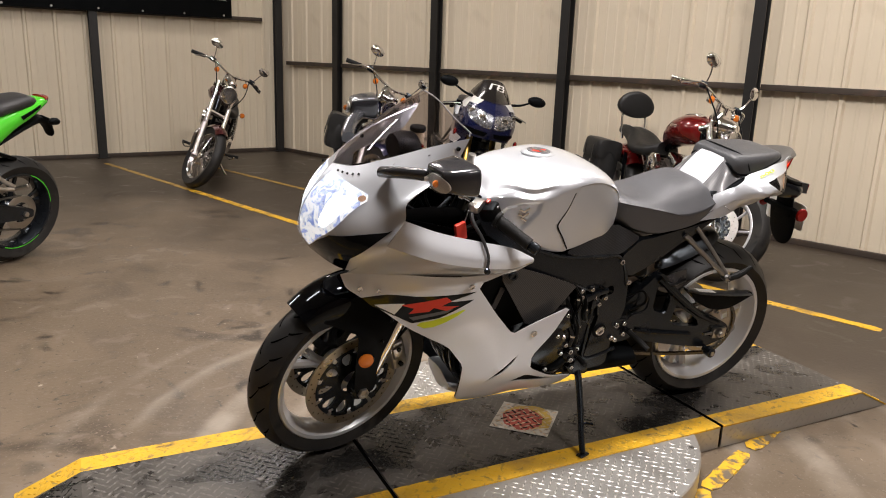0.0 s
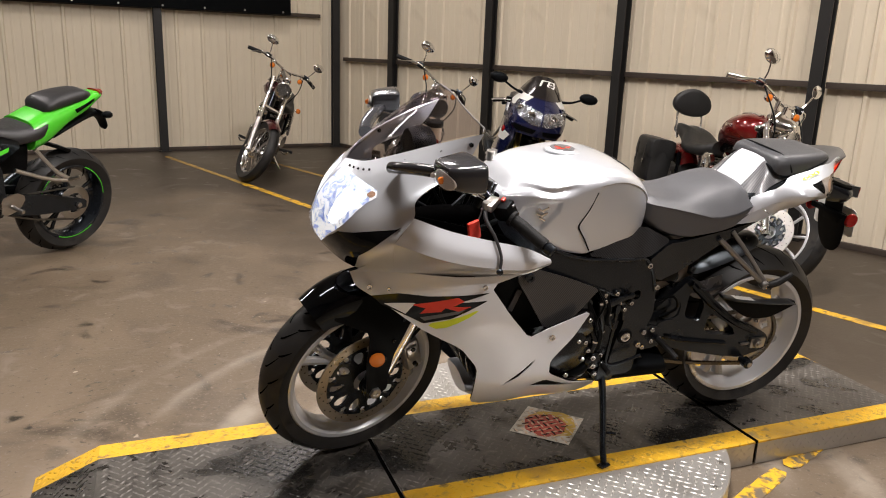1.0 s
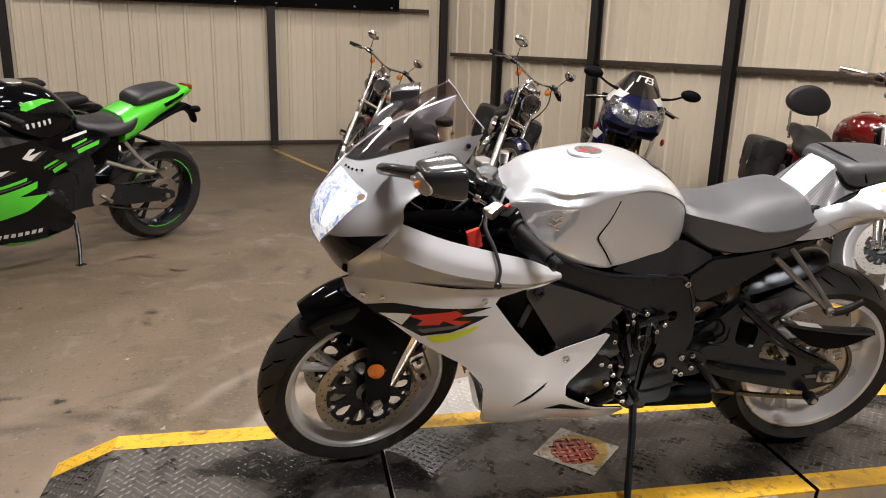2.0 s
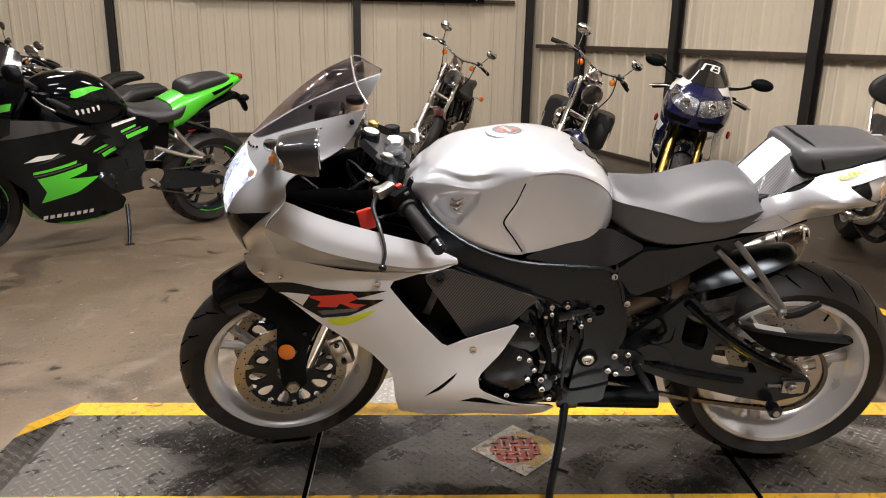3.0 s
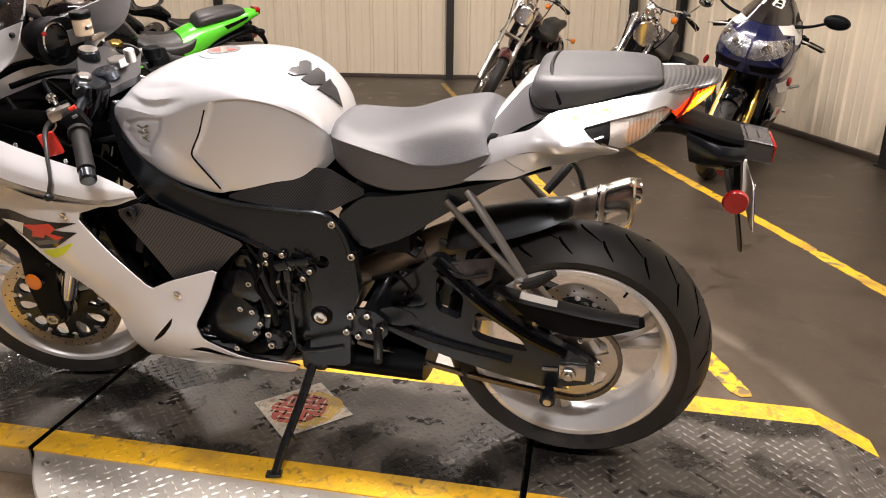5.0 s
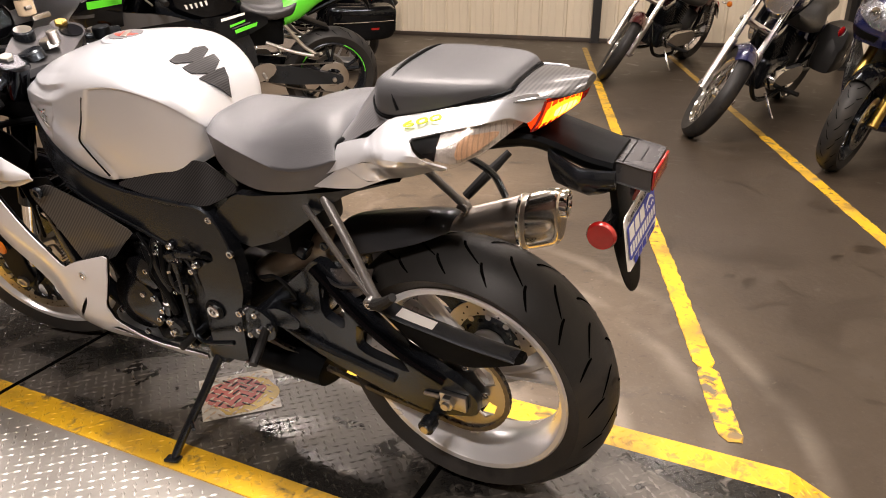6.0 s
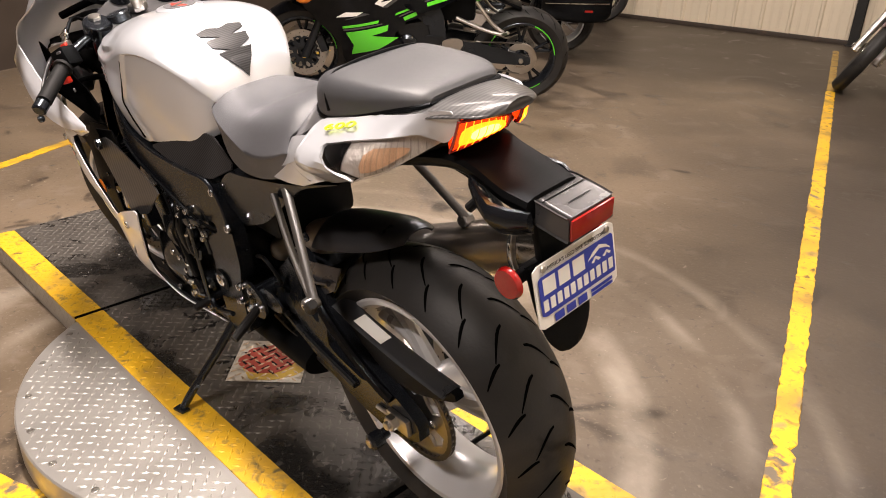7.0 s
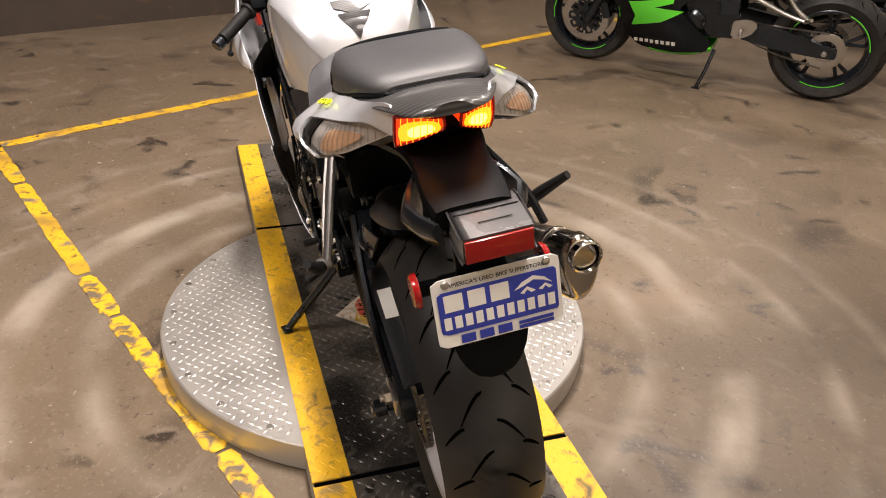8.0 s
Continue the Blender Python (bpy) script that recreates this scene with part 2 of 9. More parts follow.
def lathe(prof, n=48, closed=False, c=(0, 0, 0), arc=2 * math.pi):
    """Turns a profile of (radius, offset along y) round the y axis through c."""
    bm, rings = bmesh.new(), []
    full = abs(arc - 2 * math.pi) < 1e-6
    for k in range(n if full else n + 1):
        a = arc * k / n
        rings.append([bm.verts.new((c[0] + r * math.cos(a), c[1] + o, c[2] + r * math.sin(a))) for r, o in prof])
    m = len(prof)
    for k in range(len(rings) if full else len(rings) - 1):
        a, b = rings[k], rings[(k + 1) % len(rings)]
        for i in range(m if closed else m - 1):
            j = (i + 1) % m
            q = [a[i], a[j], b[j], b[i]]
            bm.faces.new(q)
    bmesh.ops.remove_doubles(bm, verts=bm.verts, dist=1e-5)
    bmesh.ops.recalc_face_normals(bm, faces=bm.faces)
    return bm


def cyl(r, a, b, n=20, bevel=0.0, r2=None):
    """A bar from a to b, its edges softened."""
    a, b = Vector(a), Vector(b)
    r2 = r if r2 is None else r2
    h = (b - a).length
    e = min(bevel, r * 0.4, h * 0.4)
    prof = [(0, 0), (r - e, 0), (r, e), (r2, h - e), (r2 - e, h), (0, h)]
    bm = lathe(prof, n)
    return moved(bm, Matrix.Translation(a) @ Vector((0, 1, 0)).rotation_difference(b - a).to_matrix().to_4x4())


def box(sx, sy, sz, c=(0, 0, 0), bevel=0.0, turn=(0, 0, 0), seg=2):
    bm = bmesh.new()
    bmesh.ops.create_cube(bm, size=1)
    bmesh.ops.scale(bm, vec=(sx, sy, sz), verts=bm.verts)
    if bevel:
        bmesh.ops.bevel(bm, geom=bm.edges[:], offset=bevel, segments=seg, profile=0.6, affect="EDGES")
    return moved(bm, pose(*c, *turn))


def rounded(poly, cut=0.25, times=2):
    """A closed outline with its corners cut round."""
    for _ in range(times):
        out = []
        for a, b in zip(poly, poly[1:] + poly[:1]):
            out += [tuple(p + (q - p) * cut for p, q in zip(a, b)), tuple(p + (q - p) * (1 - cut) for p, q in zip(a, b))]
        poly = out
    return poly


def inside(p, poly):
    hit = False
    for (x1, y1), (x2, y2) in zip(poly, poly[1:] + poly[:1]):
        if (y1 > p[1]) != (y2 > p[1]) and p[0] < (x2 - x1) * (p[1] - y1) / (y2 - y1) + x1:
            hit = not hit
    return hit


def patch(poly, f, th, step=0.03, off=0.0, soft=1, holes=(), cut=0.25):
    """A sheet of thickness th cut to an outline in (a, b) and laid on the surface f(a, b); off lifts it outwards."""
    from mathutils.geometry import delaunay_2d_cdt
    rings = [rounded([tuple(p) for p in q], cut, soft) if soft else [tuple(p) for p in q] for q in (poly, *holes)]
    pts, edges, faces = [], [], []
    fine = []
    for ring in rings:
        dense = []
        for a, b in zip(ring, ring[1:] + ring[:1]):
            k = max(1, int(math.dist(a, b) / step))
            dense += [(a[0] + (b[0] - a[0]) * i / k, a[1] + (b[1] - a[1]) * i / k) for i in range(k)]
        base = len(pts)
        pts += dense
        edges += [(base + i, base + (i + 1) % len(dense)) for i in range(len(dense))]
        fine.append(dense)
    n_edge = len(pts)
    xs, ys = [p[0] for p in rings[0]], [p[1] for p in rings[0]]
    i = 0
    y = min(ys) + step * 0.5
    while y < max(ys):
        x = min(xs) + step * (0.25 + 0.5 * (i % 2))
        while x < max(xs):
            if inside((x, y), rings[0]) and not any(inside((x, y), h) for h in rings[1:]) and min((x - q[0]) ** 2 + (y - q[1]) ** 2 for q in pts[:n_edge]) > (0.45 * step) ** 2:
                pts.append((x, y))
            x += step
        y += step * 0.866
        i += 1
    vs, es, fs, *_ = delaunay_2d_cdt([Vector(p) for p in pts], edges, [], 0, 1e-6)
    keep = []
    for t in fs:
        c = sum((vs[k] for k in t), Vector((0, 0))) / len(t)
        if inside(c, rings[0]) and not any(inside(c, h) for h in rings[1:]):
            keep.append(t)
    bm = bmesh.new()
    top, low = [], []
    h = 0.004
    for v in vs:
        p = Vector(f(v[0], v[1]))
        nn = (Vector(f(v[0] + h, v[1])) - p).cross(Vector(f(v[0], v[1] + h)) - p)
        nn = nn.normalized() if nn.length > 1e-9 else Vector((0, 1, 0))
        ref = Vector((0, 1 if p.y >= -1e-4 else -1, 0)) + Vector((0.3, 0, 0.3))
        if nn.dot(ref) < 0:
            nn = -nn
        top.append(bm.verts.new(p + nn * off))
        low.append(bm.verts.new(p + nn * (off - th)))
    count = {}
    for t in keep:
        try:
            bm.faces.new([top[k] for k in t])
            bm.faces.new([low[k] for k in reversed(t)])
        except ValueError:
            continue
        for a, b in zip(t, t[1:] + t[:1]):
            key = (min(a, b), max(a, b))
            count[key] = count.get(key, 0) + 1
    for (a, b), c in count.items():
        if c == 1:
            try:
                bm.faces.new((top[a], top[b], low[b], low[a]))
            except ValueError:
                pass
    bmesh.ops.delete(bm, geom=[v for v in bm.verts if not v.link_faces], context="VERTS")
    bmesh.ops.recalc_face_normals(bm, faces=bm.faces)
    return bm


def flatwise(y):
    return lambda a, b: (a, y, b)


def bent(ctrl):
    """A side surface (x, y(x, z), z) that passes smoothly through control points (x, z, y)."""
    c = np.array(ctrl, float)
    n = len(c)

    def k(r2):
        return np.where(r2 > 1e-12, 0.5 * r2 * np.log(r2 + 1e-12), 0)
    d2 = ((c[:, None, :2] - c[None, :, :2]) ** 2).sum(-1)
    a = np.zeros((n + 3, n + 3))
    a[:n, :n] = k(d2) + 1e-4 * np.eye(n)
    a[:n, n], a[:n, n + 1:] = 1, c[:, :2]
    a[n, :n], a[n + 1:, :n] = 1, c[:, :2].T
    w = np.linalg.solve(a, np.r_[c[:, 2], 0, 0, 0])

    def f(x, z):
        r2 = (c[:, 0] - x) ** 2 + (c[:, 1] - z) ** 2
        return (x, float(k(r2) @ w[:n] + w[n] + w[n + 1] * x + w[n + 2] * z), z)
    return f


def railed(rails):
    """A surface through lines of points: f(u, v), u along a line, v from line to line, both 0 to 1."""
    g = [[Vector(p) for p in r] for r in rails]

    def spline(p, t):
        x = min(max(t, 0), 1) * (len(p) - 1)
        i = min(int(x), len(p) - 2)
        t = x - i
        b, c = p[i], p[i + 1]
        a = p[i - 1] if i else 2 * b - c
        d = p[i + 2] if i + 2 < len(p) else 2 * c - b
        return 0.5 * (2 * b + (c - a) * t + (2 * a - 5 * b + 4 * c - d) * t * t + (3 * b - a - 3 * c + d) * t ** 3)

    def f(u, v):
        return spline([spline(r, u) for r in g], v)
    return f


def sheet(f, nu, nv, th, out=(0, 1, 0)):
    """The whole of a railed surface as a sheet with thickness (th 0: a single skin, closed by its mirror)."""
    bm = bmesh.new()
    grid = [[bm.verts.new(f(i / nu, j / nv)) for i in range(nu + 1)] for j in range(nv + 1)]
    for j in range(nv):
        for i in range(nu):
            bm.faces.new((grid[j][i], grid[j][i + 1], grid[j + 1][i + 1], grid[j + 1][i]))
    bmesh.ops.remove_doubles(bm, verts=bm.verts, dist=1e-5)
    bm.normal_update()
    if sum((q.normal.dot(Vector(out)) * q.calc_area() for q in bm.faces)) < 0:
        bmesh.ops.reverse_faces(bm, faces=bm.faces)
    if th:
        bmesh.ops.solidify(bm, geom=bm.faces[:], thickness=th)
    bmesh.ops.recalc_face_normals(bm, faces=bm.faces)
    return bm


def loft(sections, nv=4, cap=True, closed=True, fine=3):
    """A skin over a row of outlines with equal counts of points, smoothed along and round."""
    cols = [[Vector(p) for p in s] for s in sections]
    rows = []
    for s in cols:
        if closed:
            m = len(s)
            e = [s[-1]] + s + [s[0], s[1]]
            o = []
            for i in range(1, m + 1):
                a, b, c, d = e[i - 1:i + 3]
                for k in range(fine):
                    t = k / fine
                    o.append(0.5 * (2 * b + (c - a) * t + (2 * a - 5 * b + 4 * c - d) * t * t + (3 * b - a - 3 * c + d) * t ** 3))
            rows.append(o)
        else:
            rows.append(curve(s, fine))
    n = len(rows[0])
    lines = [curve([r[i] for r in rows], nv) for i in range(n)]
    bm = bmesh.new()
    g = [[bm.verts.new(p) for p in line] for line in lines]
    for i in range(n if closed else n - 1):
        a, b = g[i], g[(i + 1) % n]
        for j in range(len(a) - 1):
            bm.faces.new((a[j], b[j], b[j + 1], a[j + 1]))
    if cap and closed:
        bm.faces.new([c[0] for c in g])
        bm.faces.new([c[-1] for c in g][::-1])
    bmesh.ops.recalc_face_normals(bm, faces=bm.faces)
    return bm


def hull_section(x, half):
    """A whole outline at x from points (y, z) of its left half, from top to bottom."""
    left = [(x, y, z) for y, z in half]
    return left + [(x, -y, z) for y, z in reversed(half) if abs(y) > 1e-6]


def bolt_mesh(r, h):
    """A cap screw lying along y, its socket sunk."""
    return lathe([(0, h * 0.45), (r * 0.5, h * 0.45), (r * 0.55, h * 0.95), (r * 0.85, h), (r, h * 0.8), (r, 0), (0, 0)], 10)


def lettering(words, size, m, mat, parent, name="lettering", depth=0.0006):
    cu = bpy.data.curves.new(name, "FONT")
    cu.body, cu.size, cu.extrude, cu.align_x, cu.align_y = words, size, depth, "CENTER", "CENTER"
    tmp = bpy.data.objects.new(name, cu)
    me = bpy.data.meshes.new_from_object(tmp)
    bpy.data.objects.remove(tmp)
    me.materials.clear()
    me.materials.append(mat)
    ob = new(name, me)
    ob.parent = parent
    ob.matrix_basis = m
    return ob


def line_at(pts):
    """y(x) through points, smooth and with no overshoot to speak of."""
    xs = [p[0] for p in pts]
    flip = xs[0] > xs[-1]
    q = pts[::-1] if flip else pts

    def f(x):
        if x <= q[0][0]:
            return q[0][1]
        if x >= q[-1][0]:
            return q[-1][1]
        for i in range(len(q) - 1):
            if q[i][0] <= x <= q[i + 1][0]:
                break
        (x1, y1), (x2, y2) = q[i], q[i + 1]
        m = (y2 - y1) / (x2 - x1)
        m1 = 0.5 * (m + (y1 - q[i - 1][1]) / (x1 - q[i - 1][0])) if i else m
        m2 = 0.5 * (m + (q[i + 2][1] - y2) / (q[i + 2][0] - x2)) if i + 2 < len(q) else m
        t, h = (x - x1) / (x2 - x1), x2 - x1
        return (2 * t ** 3 - 3 * t * t + 1) * y1 + (t ** 3 - 2 * t * t + t) * h * m1 + (3 * t * t - 2 * t ** 3) * y2 + (t ** 3 - t * t) * h * m2
    return f


def edge_gap(p, poly):
    """How far p lies inside an outline (0 outside it)."""
    if not inside(p, poly):
        return 0.0
    best = 9.0
    for (x1, y1), (x2, y2) in zip(poly, poly[1:] + poly[:1]):
        dx, dy = x2 - x1, y2 - y1
        t = max(0.0, min(1.0, ((p[0] - x1) * dx + (p[1] - y1) * dy) / (dx * dx + dy * dy)))
        best = min(best, math.hypot(p[0] - x1 - t * dx, p[1] - y1 - t * dy))
    return best


def crisp(sections, nv=4, fine=3):
    """A loft whose doubled outline points make hard lines."""
    bm = loft(sections, nv, fine=fine)
    bmesh.ops.remove_doubles(bm, verts=bm.verts, dist=1e-5)
    return bm

# ---- the hall ----
H = 0.085  # top of the ramp over the floor
CORNER = Vector((-1.25, -8.1, 0))
SIDE = Vector((-0.3345, 0.9424, 0))      # along the side wall, from the corner
BACK = Vector((0.995, 0.0995, 0))        # along the back wall, from the corner
TALL = 4.8
TURN_C = (0.17, 0.03)                    # centre of the turntable
DECK = pose(TURN_C[0], TURN_C[1], 0, 0, 0, -1.3)

WALL_BEIGE = stained(material("beige_wall_sheet", (0.74, 0.65, 0.50), 0.42, 0.0, 0.05, 1.3, bump=0.05, bump_scale=90, random_tint=0.03), (0.42, 0.33, 0.22), 1.6, 0.66, 0.92)
WALL_BROWN = stained(material("brown_door_sheet", (0.075, 0.036, 0.025), 0.55, 0.0, 0.12, 2.0, bump=0.08, bump_scale=90, random_tint=0.05), (0.045, 0.026, 0.02), 2.2, 0.6, 0.85)
STEEL_BLACK = stained(material("black_column_paint", (0.016, 0.015, 0.014), 0.5, 0.1, 0.25, 6, bump=0.1, bump_scale=120), (0.07, 0.04, 0.025), 5, 0.68, 0.9)
GIRT_BROWN = stained(material("girt_primer", (0.06, 0.045, 0.035), 0.55, 0.2, 0.2, 6, bump=0.1, bump_scale=120), (0.14, 0.08, 0.05), 7, 0.6, 0.85)
CEILING_M = material("ceiling_sheet", (0.5, 0.47, 0.42), 0.6, 0.0, 0.1, 2)


def floor_material():
    m = material("stained_concrete", (0.140, 0.104, 0.068), 0.46, 0.0, 0.22, 0.7, bump=0.55, bump_scale=48, rough_vary=0.18)
    stained(m, (0.230, 0.172, 0.116), 0.9, 0.50, 0.80, detail=12)
    stained(m, (0.062, 0.046, 0.033), 1.7, 0.56, 0.72, 0.36, detail=10, distort=1.4)
    stained(m, (0.20, 0.158, 0.118), 6.0, 0.56, 0.72, detail=8, distort=1.0)
    stained(m, (0.038, 0.029, 0.022), 4.6, 0.615, 0.70, 0.3, detail=7, distort=0.9)
    stained(m, (0.030, 0.024, 0.019), 11.0, 0.665, 0.73, 0.3, detail=5, distort=0.6)
    stained(m, (0.38, 0.32, 0.25), 30.0, 0.70, 0.75, detail=4)
    stained(m, (0.075, 0.055, 0.040), 42.0, 0.62, 0.72, detail=4)
    stained(m, (0.19, 0.15, 0.112), 85.0, 0.58, 0.70, detail=3)
    # darker floor colour in a ragged-edged strip along both walls
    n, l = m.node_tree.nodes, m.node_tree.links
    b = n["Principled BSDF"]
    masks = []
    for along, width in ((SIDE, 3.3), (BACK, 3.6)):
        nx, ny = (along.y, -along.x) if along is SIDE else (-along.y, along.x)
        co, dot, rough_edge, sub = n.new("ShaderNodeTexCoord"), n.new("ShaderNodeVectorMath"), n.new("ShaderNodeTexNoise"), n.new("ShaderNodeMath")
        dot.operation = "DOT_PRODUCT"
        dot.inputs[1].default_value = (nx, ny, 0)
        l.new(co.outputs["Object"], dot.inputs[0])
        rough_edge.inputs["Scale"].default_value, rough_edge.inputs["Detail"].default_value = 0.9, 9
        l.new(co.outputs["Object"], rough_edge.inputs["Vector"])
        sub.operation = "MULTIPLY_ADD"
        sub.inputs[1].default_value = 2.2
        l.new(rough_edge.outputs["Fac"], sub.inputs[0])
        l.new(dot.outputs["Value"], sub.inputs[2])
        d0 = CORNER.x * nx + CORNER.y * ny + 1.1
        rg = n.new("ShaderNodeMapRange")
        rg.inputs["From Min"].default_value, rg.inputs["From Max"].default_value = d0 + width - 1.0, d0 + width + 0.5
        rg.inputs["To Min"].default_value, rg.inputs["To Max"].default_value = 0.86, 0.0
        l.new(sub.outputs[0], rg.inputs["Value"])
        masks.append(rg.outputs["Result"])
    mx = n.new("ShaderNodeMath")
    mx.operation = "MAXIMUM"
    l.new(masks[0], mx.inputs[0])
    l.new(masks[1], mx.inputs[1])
    strip_mix = n.new("ShaderNodeMix")
    strip_mix.data_type = "RGBA"
    l.new(b.inputs["Base Color"].links[0].from_socket, strip_mix.inputs["A"])
    strip_mix.inputs["B"].default_value = (0.030, 0.022, 0.015, 1)
    l.new(mx.outputs[0], strip_mix.inputs["Factor"])
    l.new(strip_mix.outputs["Result"], b.inputs["Base Color"])
    # pale rings that tyres have rubbed round the turntable
    n, l = m.node_tree.nodes, m.node_tree.links
    b = n["Principled BSDF"]
    co, off, ln = n.new("ShaderNodeTexCoord"), n.new("ShaderNodeVectorMath"), n.new("ShaderNodeVectorMath")
    off.inputs[1].default_value = (-TURN_C[0], -TURN_C[1], 0)
    ln.operation = "LENGTH"
    l.new(co.outputs["Object"], off.inputs[0])
    l.new(off.outputs[0], ln.inputs[0])
    wob = n.new("ShaderNodeTexNoise")
    wob.inputs["Scale"].default_value, wob.inputs["Detail"].default_value = 1.7, 5
    l.new(co.outputs["Object"], wob.inputs["Vector"])
    add = n.new("ShaderNodeMath")
    add.operation = "MULTIPLY_ADD"
    add.inputs[1].default_value = 0.10
    l.new(wob.outputs["Fac"], add.inputs[0])
    l.new(ln.outputs["Value"], add.inputs[2])
    ramp = n.new("ShaderNodeValToRGB")
    sc = n.new("ShaderNodeMath")
    sc.operation = "DIVIDE"
    sc.inputs[1].default_value = 2.4
    l.new(add.outputs[0], sc.inputs[0])
    l.new(sc.outputs[0], ramp.inputs["Fac"])
    e = ramp.color_ramp.elements
    e[0].position, e[0].color = 0.0, (0, 0, 0, 1)
    e[1].position, e[1].color = 1.0, (0, 0, 0, 1)
    for p, v in ((0.335, 0), (0.36, 0.75), (0.385, 0.1), (0.43, 0.1), (0.455, 0.85), (0.475, 0.8), (0.49, 0.15), (0.56, 0.1), (0.585, 0.55), (0.60, 0.1), (0.66, 0.05), (0.675, 0.3), (0.70, 0.0)):
        q = e.new(p)
        q.color = (v, v, v, 1)
    patchy = n.new("ShaderNodeTexNoise")
    patchy.inputs["Scale"].default_value, patchy.inputs["Detail"].default_value = 2.3, 8
    l.new(co.outputs["Object"], patchy.inputs["Vector"])
    pr = n.new("ShaderNodeMapRange")
    pr.inputs["From Min"].default_value, pr.inputs["From Max"].default_value = 0.36, 0.62
    l.new(patchy.outputs["Fac"], pr.inputs["Value"])
    mul = n.new("ShaderNodeMath")
    mul.operation = "MULTIPLY"
    l.new(ramp.outputs["Color"], mul.inputs[0])
    l.new(pr.outputs["Result"], mul.inputs[1])
    half = n.new("ShaderNodeMath")
    half.operation = "MULTIPLY"
    half.inputs[1].default_value = 0.8
    l.new(mul.outputs[0], half.inputs[0])
    mix = n.new("ShaderNodeMix")
    mix.data_type = "RGBA"
    l.new(b.inputs["Base Color"].links[0].from_socket, mix.inputs["A"])
    mix.inputs["B"].default_value = (0.40, 0.35, 0.285, 1)
    l.new(half.outputs[0], mix.inputs["Factor"])
    l.new(mix.outputs["Result"], b.inputs["Base Color"])
    return m


def worn_yellow(name, low, high, under, paint=(0.74, 0.43, 0.02), size=9):
    m = material(name, paint, 0.5, 0.0, 0.12, 5, bump=0.15, bump_scale=90)
    stained(m, under, size, low, high, detail=14, distort=0.5)
    stained(m, (0.30, 0.18, 0.04), 4, 0.50, 0.78, detail=12)
    stained(m, (0.12, 0.085, 0.035), 17, 0.62, 0.72, detail=10, distort=0.8)
    return stained(m, (0.30, 0.19, 0.05), 40, 0.56, 0.70, detail=6)


